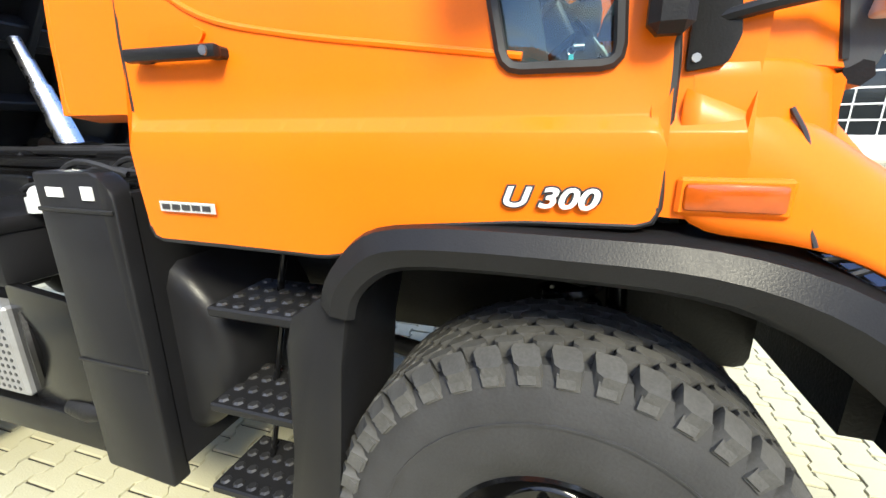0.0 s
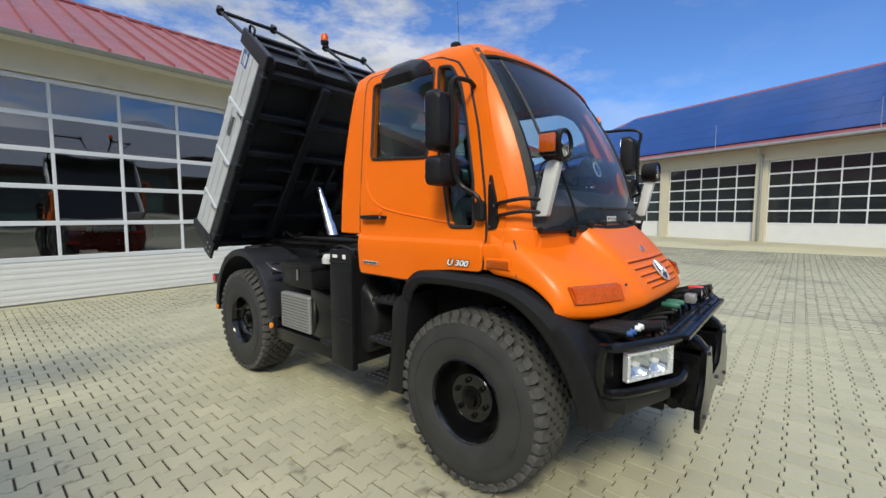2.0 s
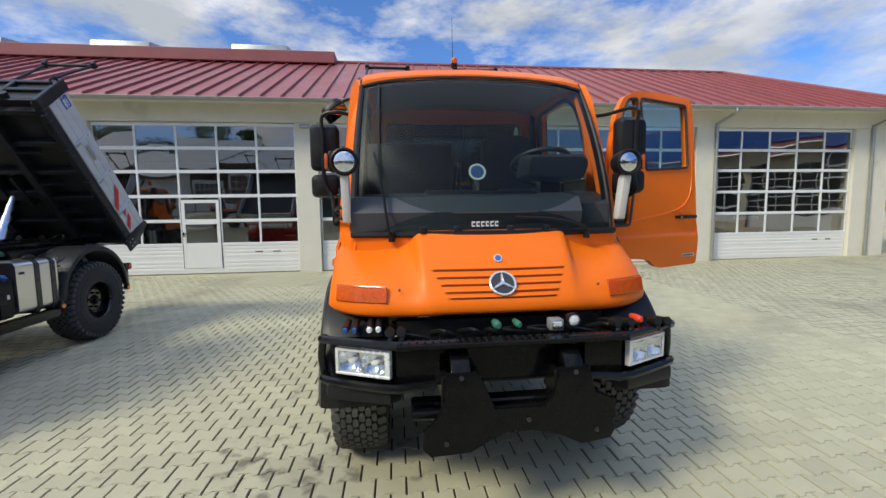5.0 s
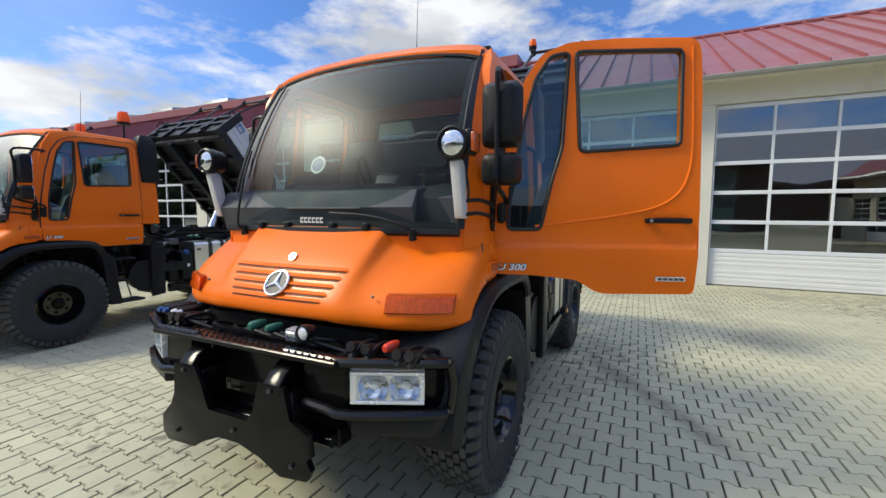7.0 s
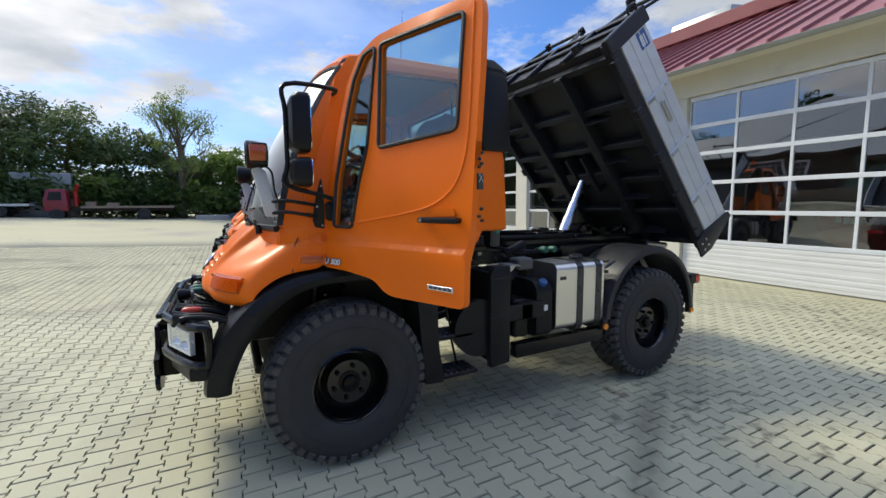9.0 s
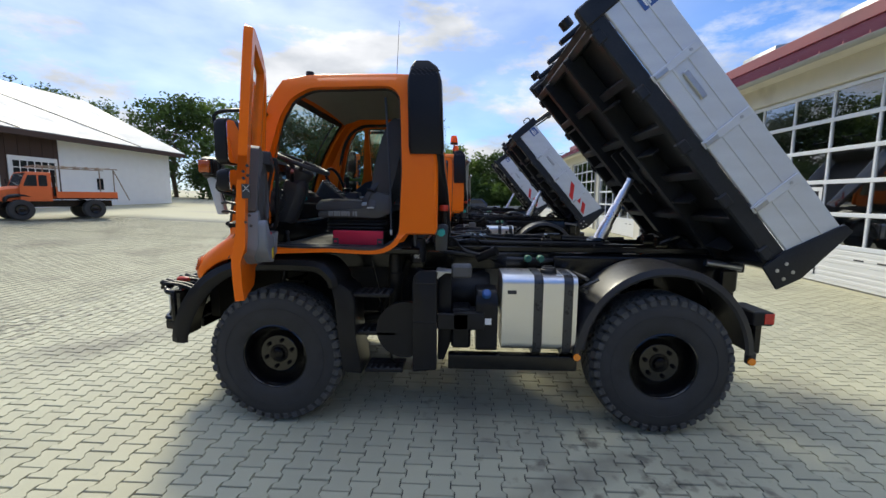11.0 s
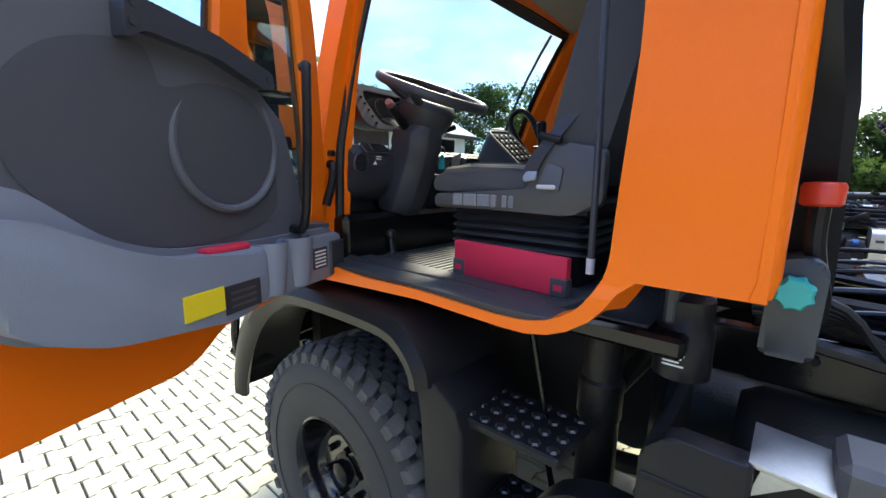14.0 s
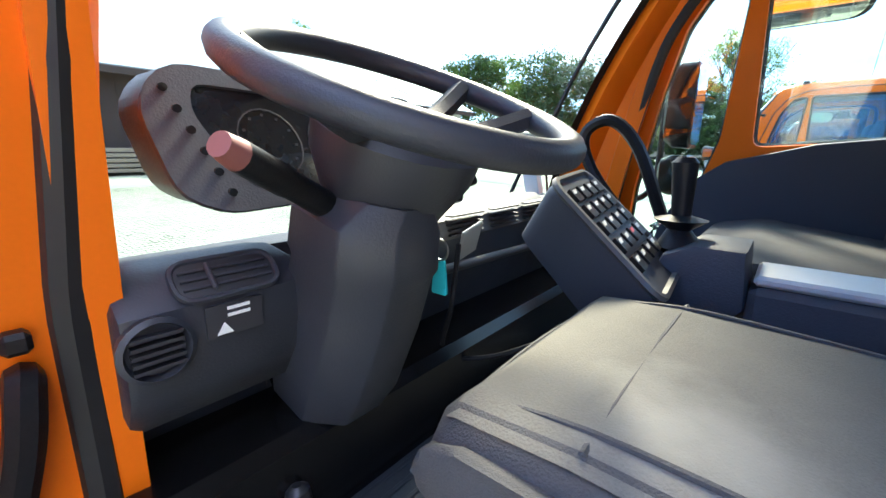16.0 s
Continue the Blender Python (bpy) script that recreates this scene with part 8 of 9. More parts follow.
    prism(bm, rounded([(-0.052, 1.80), (-0.045, 1.862), (-0.025, 1.862), (-0.018, 1.80)], 0.006), 0.425, 0.431, "y", 0.001)
    part("key_tag", bm, CYAN, key, "cyan plastic key tag")
    # switch console
    bm = B()
    top = [(-0.12, 0.0, 2.005), (-0.135, 0.205, 1.99), (-0.335, 0.265, 1.83), (-0.355, 0.055, 1.825)]
    n = (Vector(top[1]) - Vector(top[0])).cross(Vector(top[3]) - Vector(top[0])).normalized()
    n = n if n.z > 0 else -n
    u, w = (Vector(top[1]) - Vector(top[0])), (Vector(top[3]) - Vector(top[0]))
    def on(a, b, o=0.0):
        return Vector(top[0]) + u * a + w * b + n * o
    ring2 = rounded([(0, 0), (1, 0), (1, 1), (0, 1)], 0.14, 4)
    rings(bm, [[on(0.5 + (a - 0.5) * 0.8, 0.5 + (b - 0.5) * 0.9, -0.14) for a, b in ring2], [on(a, b, -0.02) for a, b in ring2], [on(0.5 + (a - 0.5) * 0.97, 0.5 + (b - 0.5) * 0.97, 0.0) for a, b in ring2]])
    sc = part("switch_console", bm, DASH, truck, "tilted switch console with rows of rockers")
    bm = B()
    pipe(bm, [on(0.5 + (a - 0.5) * 0.98, 0.5 + (b - 0.5) * 0.98, 0.0) for a, b in ring2], 0.008, 6, 0, True)
    part("console_rim", bm, SEATSIDE, sc)
    rng = random.Random(8)
    for r in range(5):
        for k in range(4):
            a, b = 0.17 + 0.22 * k, 0.18 + 0.145 * r
            bm = B()
            rings(bm, [[on(a + da * 0.075, b + db * 0.055, o) for da, db in ((-1, -1), (1, -1), (1, 1), (-1, 1))] for o in (0.0, 0.010)])
            rk = part("rocker_switch", bm, PLASTIC, sc)
            bm = B()
            rings(bm, [[on(a + da * 0.05 + 0.01, b + db * 0.016 - 0.02, o) for da, db in ((-1, -1), (0.6, -1), (1, 1), (-0.4, 1))] for o in (0.0095, 0.0108)])
            part("switch_symbol", bm, REDPLASTIC if (r, k) == (3, 1) else LIGHTPLASTIC, rk)
    bm = B()
    pipe(bm, [(-0.22, -0.10, 1.86), (-0.10, -0.11, 2.0), (-0.07, -0.115, 2.09), (-0.13, -0.12, 2.125), (-0.20, -0.125, 2.06), (-0.27, -0.13, 1.90)], 0.015, 8, 5)
    part("grab_loop", bm, PLASTIC, truck)
    # loose radio holder and cable by the console
    bm = B()
    box(bm, (-0.03, -0.06, -0.004), (0.03, 0.06, 0.004), 0.003)
    box(bm, (-0.02, -0.03, 0.004), (0.02, 0.01, 0.012), 0.003)
    bmesh.ops.transform(bm, matrix=Matrix.Translation((0.06, 0.20, 1.84)) @ Matrix.Rotation(radians(55), 4, "Y") @ Matrix.Rotation(radians(60), 4, "Z"), verts=bm.verts)
    part("device_holder", bm, LIGHTPLASTIC, truck)
    bm = B()
    pipe(bm, [(0.06, 0.24, 1.84), (0.03, 0.30, 1.72), (0.05, 0.30, 1.60), (-0.02, 0.22, 1.58), (-0.12, 0.12, 1.62), (-0.2, 0.05, 1.66)], 0.006, 6, 6)
    part("cable", bm, PLASTIC, truck)
    bm = B()
    box(bm, (0.24, -0.02, 1.90), (0.26, 0.12, 1.985), 0.006)
    rod(bm, (0.25, 0.05, 1.88), (0.25, 0.05, 1.90), 0.012)
    part("display", bm, PLASTIC, truck)
    # centre arm with joystick
    bm = B()
    prism(bm, [(-0.30, 1.79), (-0.33, 1.86), (-0.38, 1.885), (-0.46, 1.885), (-0.47, 1.78), (-0.40, 1.70)], -0.04, 0.115, "y", 0.01)
    box(bm, (-0.66, -0.04, 1.74), (-0.47, 0.115, 1.825), 0.012)
    arm = part("centre_console", bm, TRIM, truck)
    bm = B()
    box(bm, (-0.655, -0.03, 1.826), (-0.475, 0.105, 1.845), 0.006)
    part("console_lid", bm, LIGHTPLASTIC, arm)
    bm = B()
    rings(bm, [circle((-0.345, 0.04, 1.865), (0, 0, 1), 0.045, 14), circle((-0.34, 0.04, 1.90), (0, 0, 1), 0.022, 14), circle((-0.34, 0.04, 1.92), (0, 0, 1), 0.05, 14), circle((-0.34, 0.04, 1.928), (0, 0, 1), 0.018, 14), circle((-0.335, 0.04, 2.03), (0, 0, 1), 0.024, 14), circle((-0.335, 0.04, 2.04), (0, 0, 1), 0.016, 14)])
    part("joystick", bm, PLASTIC, arm)
    bm = B()
    box(bm, (-0.95, -0.03, 1.70), (-0.67, 0.22, 1.775), 0.01)
    part("rear_console", bm, SEATSIDE, arm)
    bm = B()
    box(bm, (-0.82, 0.02, 1.775), (-0.76, 0.05, 1.80), 0.006)
    part("red_release", bm, REDPLASTIC, arm)
    # driver's seat
    y0, y1 = 0.235, 0.725
    bm = B()
    loops = []
    for x, zt, zb, k in ((-0.252, 1.755, 1.735, 0.86), (-0.258, 1.785, 1.725, 0.93), (-0.285, 1.805, 1.715, 0.98), (-0.40, 1.815, 1.71, 1.0), (-0.58, 1.81, 1.71, 1.0), (-0.76, 1.80, 1.71, 0.98)):
        c, h = (y0 + y1) / 2, (y1 - y0) / 2 * k
        row = []
        for q in np.linspace(-1, 1, 15):
            row.append((x, c + h * q, zt + 0.010 * (abs(q) ** 3) - 0.045 * (max(0, abs(q) - 0.80) / 0.20) ** 2))
        for q in np.linspace(1, -1, 5):
            row.append((x, c + h * q * 0.97, zb))
        loops.append(row)
    rings(bm, loops)
    seat = part("driver_seat", bm, [FABRIC], truck, "grey cloth suspension seat with dark plastic sides", 50)
    bm = B()
    top = []
    for x, zt, k in ((-0.268, 1.794, 0.90), (-0.285, 1.8075, 0.95), (-0.40, 1.8175, 0.97), (-0.58, 1.8125, 0.97), (-0.75, 1.803, 0.95)):
        c, h = (y0 + y1) / 2, (y1 - y0) / 2 * k
        top.append([(x, c + h * q, zt + 0.010 * (abs(q) ** 3) - 0.040 * (max(0, abs(q) - 0.82) / 0.20) ** 2) for q in np.linspace(-0.94, 0.94, 15)])
    rings(bm, top, close=False, caps=False)
    part("cushion_top", bm, FABRICGREY, seat, "worn pale grey cloth cushion top", 60)
    for pts in ([(-0.405, 0.27, 1.818), (-0.40, 0.48, 1.813), (-0.405, 0.69, 1.817)], [(-0.275, 0.30, 1.800), (-0.40, 0.295, 1.8215), (-0.58, 0.295, 1.8165), (-0.75, 0.30, 1.807)], [(-0.275, 0.66, 1.800), (-0.40, 0.665, 1.8215), (-0.58, 0.665, 1.8165), (-0.75, 0.66, 1.807)], [(-0.262, 0.30, 1.782), (-0.255, 0.48, 1.782), (-0.262, 0.66, 1.782)]):
        bm = B()
        pipe(bm, [(x, y, z + 0.001) for x, y, z in pts], 0.0036, 6, 4)
        part("seat_seam", bm, FABRIC, seat)
    bm = B()
    prism(bm, rounded([(-0.26, 1.722), (-0.255, 1.765), (-0.29, 1.79), (-0.66, 1.795), (-0.70, 1.715)], 0.02), y1 - 0.012, y1 + 0.004, "y", 0.010)
    part("cushion_side", bm, FABRIC, seat)
    bm = B()
    loops = []
    for x, z, d, k in ((-0.76, 1.76, 0.10, 0.95), (-0.82, 1.88, 0.13, 1.0), (-0.865, 2.07, 0.14, 1.0), (-0.92, 2.30, 0.13, 0.98), (-0.965, 2.43, 0.11, 0.9), (-0.985, 2.48, 0.07, 0.75)):
        c, h = (y0 + y1) / 2, (y1 - y0) / 2 * k
        row = []
        for q in np.linspace(-1, 1, 11):
            row.append((x + d / 2 + 0.03 * abs(q) ** 3, c + h * q, z + 0.2 * d))
        for q in np.linspace(1, -1, 7):
            row.append((x - d / 2 - 0.01, c + h * q, z - 0.1 * d))
        loops.append(row)
    rings(bm, loops)
    part("backrest", bm, FABRIC, seat, "", 50)
    bm = B()
    prism(bm, rounded([(-0.275, 1.665), (-0.275, 1.715), (-0.67, 1.73), (-0.71, 1.86), (-0.77, 1.882), (-0.90, 1.86), (-0.90, 1.70), (-0.80, 1.665)], 0.025), y1 - 0.02, y1 + 0.022, "y", 0.012)
    part("seat_side", bm, SEATSIDE, seat)
    bm = B()
    prism(bm, rounded([(-0.697, 1.745), (-0.728, 1.822), (-0.782, 1.805), (-0.770, 1.733)], 0.014), y1 + 0.022, y1 + 0.029, "y", 0.002)
    part("side_pocket", bm, TRIMPANEL, seat)
    bm = B()
    box(bm, (-0.762, y1 + 0.029, 1.742), (-0.700, y1 + 0.038, 1.756), 0.004)
    part("recline_lever", bm, LIGHTPLASTIC, seat)
    for k, (q, r) in enumerate(((-0.37, -0.410), (-0.415, -0.470), (-0.475, -0.525), (-0.53, -0.552), (-0.572, -0.590), (-0.597, -0.615))):
        bm = B()
        box(bm, (q, y1 + 0.012, 1.676), (r, y1 + (0.029 if k < 4 else 0.026), 1.718), 0.004)
        part("adjuster_button", bm, BUTTON, seat)
    bm = B()
    loops = []
    for k in range(9):
        z = 1.545 + 0.0145 * k
        o = 0.0 if k % 2 else 0.014
        loops.append([(x, y, z) for x, y in rounded([(-0.35 + o, y0 + 0.03 - o), (-0.35 + o, y1 - 0.01 + o), (-0.84 - o, y1 - 0.01 + o), (-0.84 - o, y0 + 0.03 - o)], 0.04)])
    rings(bm, loops)
    part("seat_bellows", bm, BELLOWS, seat)
    bm = B()
    box(bm, (-0.38, y0 + 0.05, 1.435), (-0.82, y1 - 0.04, 1.55), 0.01)
    part("seat_base", bm, PLASTIC, seat)
    bm = B()
    box(bm, (-0.29, y0 + 0.01, 1.66), (-0.86, y1 - 0.0, 1.71), 0.01)
    part("seat_frame", bm, PLASTIC, seat)
    bm = B()
    rings(bm, [[(p[0] + dx, p[1] + dy, p[2]) for dx, dy in ((-0.024, -0.003), (0.024, -0.003), (0.024, 0.003), (-0.024, 0.003))] for p in ((-0.675, y1 + 0.034, 1.79), (-0.70, y1 + 0.032, 1.84), (-0.735, y1 + 0.020, 1.89), (-0.80, y1 - 0.01, 1.98), (-0.86, y1 - 0.03, 2.06))])
    bt = part("seat_belt", bm, INK, truck)
    bm = B()
    prism(bm, rounded([(-0.700, 1.768), (-0.660, 1.763), (-0.655, 1.776), (-0.669, 1.796), (-0.704, 1.795)], 0.005), y1 + 0.032, y1 + 0.042, "y", 0.004)
    part("belt_tongue", bm, TONGUE, bt, "blue-grey belt tongue")
    bm = B()
    rod(bm, (-0.705, y1 + 0.03, 1.902), (-0.770, y1 + 0.03, 1.884), 0.010, seg=8)
    part("belt_guide", bm, PLASTIC, bt)
    # passenger bench
    bm = B()
    prism(bm, rounded([(-0.30, 1.66), (-0.27, 1.72), (-0.30, 1.80), (-0.45, 1.83), (-0.80, 1.79), (-0.82, 1.66)], 0.03), -0.86, -0.08, "y", 0.03)
    pb = part("passenger_bench", bm, FABRIC, truck, "dark grey cloth passenger bench")
    bm = B()
    prism(bm, rounded([(-0.74, 1.78), (-0.80, 2.10), (-0.90, 2.40), (-1.00, 2.41), (-0.96, 2.0), (-0.90, 1.70)], 0.03), -0.86, -0.06, "y", 0.03)
    part("backrest", bm, FABRIC, pb)
    bm = B()
    box(bm, (-0.36, -0.84, 1.43), (-0.86, -0.10, 1.66), 0.01)
    part("bench_base", bm, TRIM, pb)
    # rear inner lining, floor mat, sill, pedals
    bm = B()
    box(bm, (-1.128, -0.86, 1.44), (-1.10, 0.86, 2.02), 0.008)
    part("rear_lining", bm, TRIM, truck)
    bm = B()
    box(bm, (-1.08, -0.88, 1.431), (0.16, 0.895, 1.440), 0.003)
    fm = part("floor_mat", bm, MAT_FLOOR, truck, "ribbed dark rubber floor mat")
    for k in range(26):
        bm = B()
        x = 0.10 - 0.032 * k
        box(bm, (x - 0.005, 0.06, 1.440), (x + 0.005, 0.80, 1.4445), 0.0015)
        part("mat_rib", bm, MAT_FLOOR, fm)
    bm = B()
    prism(bm, [(0.10, 1.425), (-0.45, 1.42), (-0.76, 1.405), (-0.93, 1.425), (-0.93, 1.447), (-0.76, 1.442), (-0.45, 1.446), (0.10, 1.452)], 0.80, 1.018, "y", 0.006)
    part("door_sill", bm, MAT_FLOOR, truck)
    for x, y, w in ((0.08, 0.64, 0.035), (0.08, 0.47, 0.035), (0.06, 0.36, 0.028)):
        bm = B()
        box(bm, (x - 0.01, y - w, 1.49), (x + 0.008, y + w, 1.57), 0.006)
        rod(bm, (x, y, 1.53), (x + 0.10, y, 1.66), 0.010)
        part("pedal", bm, FRAME, truck)
    bm = B()
    rings(bm, [circle((0.0, 0.70, 1.44), (0, 0, 1), 0.030, 16), circle((0.0, 0.70, 1.455), (0.1, 0, 1), 0.012, 16), circle((0.01, 0.70, 1.51), (0.1, 0, 1), 0.010, 16), circle((0.01, 0.70, 1.52), (0.1, 0, 1), 0.021, 16), circle((0.01, 0.70, 1.54), (0.1, 0, 1), 0.018, 16), circle((0.01, 0.70, 1.548), (0.1, 0, 1), 0.008, 16)])
    part("foot_lever", bm, TREADMETAL, truck)
    bm = B()
    pipe(bm, [(-0.925, 0.872, 1.565), (-0.92, 0.868, 1.9), (-0.90, 0.845, 2.3), (-0.88, 0.83, 2.62)], 0.009, 10, 3)
    gr = part("entry_rail", bm, DASH, truck)
    bm = B()
    rod(bm, (-0.925, 0.872, 1.535), (-0.925, 0.872, 1.575), 0.011)
    part("rail_foot", bm, LIGHTPLASTIC, gr)
    # front pillar grip and hinge hardware at the door opening
    bm = B()
    pipe(bm, [(0.085, 0.95, 1.815), (0.055, 0.952, 1.808), (0.05, 0.962, 1.75), (0.06, 0.985, 1.66)], 0.017, 8, 4)
    box(bm, (0.055, 0.938, 1.845), (0.085, 0.962, 1.868), 0.005)
    part("door_check", bm, PLASTIC, truck)


interior(TRUCK)


def simple_inside(truck):
    bm = B()
    prism(bm, [(0.16, 1.60), (0.14, 1.86), (0.44, 1.84), (0.46, 1.62)], -0.90, 0.90, "y", 0.02)
    part("dashboard", bm, TRIM, truck)
    for y in (0.5, -0.45):
        bm = B()
        box(bm, (-0.82, y - 0.26, 1.45), (-0.28, y + 0.26, 1.80), 0.04)
        prism(bm, [(-0.75, 1.78), (-0.92, 2.42), (-1.02, 2.40), (-0.95, 1.75)], y - 0.26, y + 0.26, "y", 0.03)
        part("seat", bm, FABRIC, truck)


# pouch and tool bag lying in the cab
POUCH = thing("warning_pouch", "flat red fabric pouch with black corner patches", "pouch", at=(-0.635, 0.805, 1.443), turn=-5)
bm = B()
prism(bm, rounded([(-0.215, 0.0), (-0.215, 0.115), (0.215, 0.118), (0.215, 0.0)], 0.008), -0.014, 0.014, "y", 0.005)
part("pouch_body", bm, REDPOUCH, POUCH)
for s in (-1, 1):
    bm = B()
    box(bm, (s * 0.218, -0.0165, 0.0), (s * 0.165, 0.0165, 0.055), 0.003)
    part("corner_patch", bm, FABRIC, POUCH)
    bm = B()
    box(bm, (s * 0.205, 0.0168, 0.018), (s * 0.178, 0.0178, 0.036))
    part("patch_window", bm, REDPOUCH, POUCH)


# ---- trees and far things ----
def leaves(rng, lobes, count, size, fill=0.75):
    """Leaf sprays spread over lobes (centre, radii): short pointed quads with gaps between the clumps."""
    v, f = [], []
    per = count // len(lobes)
    for (cx, cy, cz), (rx, ry, rz) in lobes:
        clumps = []
        for _ in range(max(6, per // 28)):
            d = Vector((rng.gauss(0, 1), rng.gauss(0, 1), rng.gauss(0, 1))).normalized() * rng.uniform(fill, 1.06)
            clumps.append(Vector((cx + d.x * rx, cy + d.y * ry, cz + d.z * rz)))
        for _ in range(per):
            c = rng.choice(clumps)
            s = size * rng.uniform(0.6, 1.3)
            p = c + Vector((rng.gauss(0, 1), rng.gauss(0, 1), rng.gauss(0, 0.8))) * min(rx, rz) * 0.20
            a = Vector((rng.gauss(0, 1), rng.gauss(0, 1), rng.gauss(0, 0.6))).normalized() * s
            b = a.orthogonal().normalized() * s * 0.55
            k = len(v)
            v += [tuple(p - a), tuple(p + b), tuple(p + a), tuple(p - b)]
            f.append((k, k + 1, k + 2, k + 3))
    me = bpy.data.meshes.new("crown")
    me.from_pydata(v, [], f)
    return me


def tree(at, h, r, count, material, seed, label, bare=False, size=0.30, low=0.22):
    rng = random.Random(seed)
    t = thing("tree", label, "tree", "trees along the edge of the yard", at=at, turn=seed * 47 % 360)
    bm = B()
    top = 0.55 * h
    pipe(bm, [(0, 0, -0.3), (0.05 * r, 0.02, top * 0.5), (-0.04 * r, 0.05 * r, top)], 0.022 * h, 8, 4)
    lobes = []
    for k in range(9 if not bare else 14):
        a = 2.4 * k + rng.uniform(-0.4, 0.4)
        z = h * rng.uniform(low + 0.15, 0.88)
        q = r * rng.uniform(0.35, 0.75) * (1.15 - 0.6 * abs(z / h - 0.5))
        e = Vector((q * math.cos(a), q * math.sin(a), z))
        s = Vector((0, 0, max(0.15 * h, z - q * 0.9 - 0.08 * h)))
        pipe(bm, [s, (s + e) / 2 + Vector((0, 0, 0.04 * h)), e], 0.006 * h, 5, 3)
        if bare:
            for _ in range(4):
                pipe(bm, [e * 0.8, e + Vector((rng.gauss(0, 1), rng.gauss(0, 1), rng.uniform(0, 1.6))) * r * 0.22], 0.0028 * h, 4, 1)
        rr = r * rng.uniform(0.34, 0.55)
        lobes.append(((e.x, e.y, e.z), (rr, rr, rr * rng.uniform(0.7, 1.0))))
    lobes.append(((0, 0, h - 0.22 * h), (r * 0.5, r * 0.5, 0.22 * h)))
    if not bare:
        lobes.append(((0, 0, h * (low + 0.25)), (r * 0.85, r * 0.85, h * 0.22)))
    part("trunk", bm, BARK, t)
    me = leaves(rng, lobes, count, size, 0.3 if bare else 0.62)
    me.materials.append(material)
    ob = new("crown", me)
    ob.parent = t
    return t


WOOD = [(-34, -56, 9.0, 4.6), (-27, -57, 8.2, 4.2), (-21, -55, 8.6, 4.4), (-15, -56, 8.0, 4.0), (-9.5, -54, 8.3, 4.2), (-4.5, -55, 7.8, 4.0), (0.5, -54, 8.2, 4.2), (5.5, -55.5, 8.8, 4.2),
        (10, -53.5, 10.2, 4.4), (14.5, -52, 10.8, 4.6), (19, -51, 12.4, 5.0), (24, -52, 13.0, 5.2), (29, -49, 12.5, 5.0), (34, -46, 12.0, 5.0)]
for i, (x, y, h, r) in enumerate(WOOD):
    tree((x, y, gz(x, -45) - 0.2), h, r, 9500, (LEAF, LEAFDARK, LEAFDARK)[i % 3], 11 + i, "dense green tree in a row behind the yard", low=0.02, size=0.21)
for i, (x, y) in enumerate([(-30, -50.5), (-24, -51), (-18, -50), (-12, -50.5), (-7, -49.5), (-2, -50), (3, -49.5), (8, -49.5), (13, -48), (17.5, -47), (22, -46.5), (27, -44.5)]):
    rng = random.Random(300 + i)
    me = leaves(rng, [((0, 0, 1.6), (3.4, 1.6, 1.8)), ((1.5, 0.2, 2.6), (2.2, 1.5, 1.5)), ((-1.8, 0.1, 2.4), (2.0, 1.5, 1.7))], 3600, 0.26, 0.5)
    me.materials.append(LEAFDARK if i % 2 else LEAF)
    b = new("bush", me)
    b.location = (x, y, gz(x, y) - 0.2)
    tagged(b, "dense dark green hedge bush at the yard edge", "bush", "bushes of the hedge")
tree((4.6, -49.0, 0.5), 14.2, 3.6, 9000, LEAFPALE, 71, "tall thin tree in light spring leaf", True, 0.09)
tree((45, -21.5, 1.0), 13.7, 3.0, 7400, LEAFDARK, 72, "broad dark tree behind the timber hall", size=0.20)
tree((43.8, -27.1, 1.0), 15.2, 3.0, 8000, LEAF, 73, "tall open tree behind the timber hall", True, 0.11)
tree((44, -35.4, 1.0), 12.6, 4.2, 9400, LEAFDARK, 74, "rounded tree behind the timber hall", size=0.20)
tree((40, -39.5, 1.0), 11.4, 4.4, 8400, LEAF, 75, "rounded tree behind the timber hall", size=0.20)
tree((52, -12, 1.0), 12.8, 2.2, 3400, LEAF, 76, "slim tree behind the timber hall", size=0.20)
# grass bank beyond the gap between the halls
bm = B()
rings(bm, [[(x, 62 + 14 * k, -0.5 + (5.2 if k else 0) + 1.2 * math.sin(x * 0.07 + k)) for k in range(3)] for x in np.linspace(-130, 20, 31)], close=False)
solid("grass_bank", bm, GRASS, "dry yellow-green grass bank behind the halls", "bank", kind="structure")


def simple_wheel(bm, c, r, w, axis="y"):
    lathe(bm, [(-w / 2, r * 0.55), (-w / 2, r * 0.93), (-w * 0.35, r), (w * 0.35, r), (w / 2, r * 0.93), (w / 2, r * 0.55), (w * 0.3, r * 0.5), (w * 0.3, 0.01)], c, axis, 20)


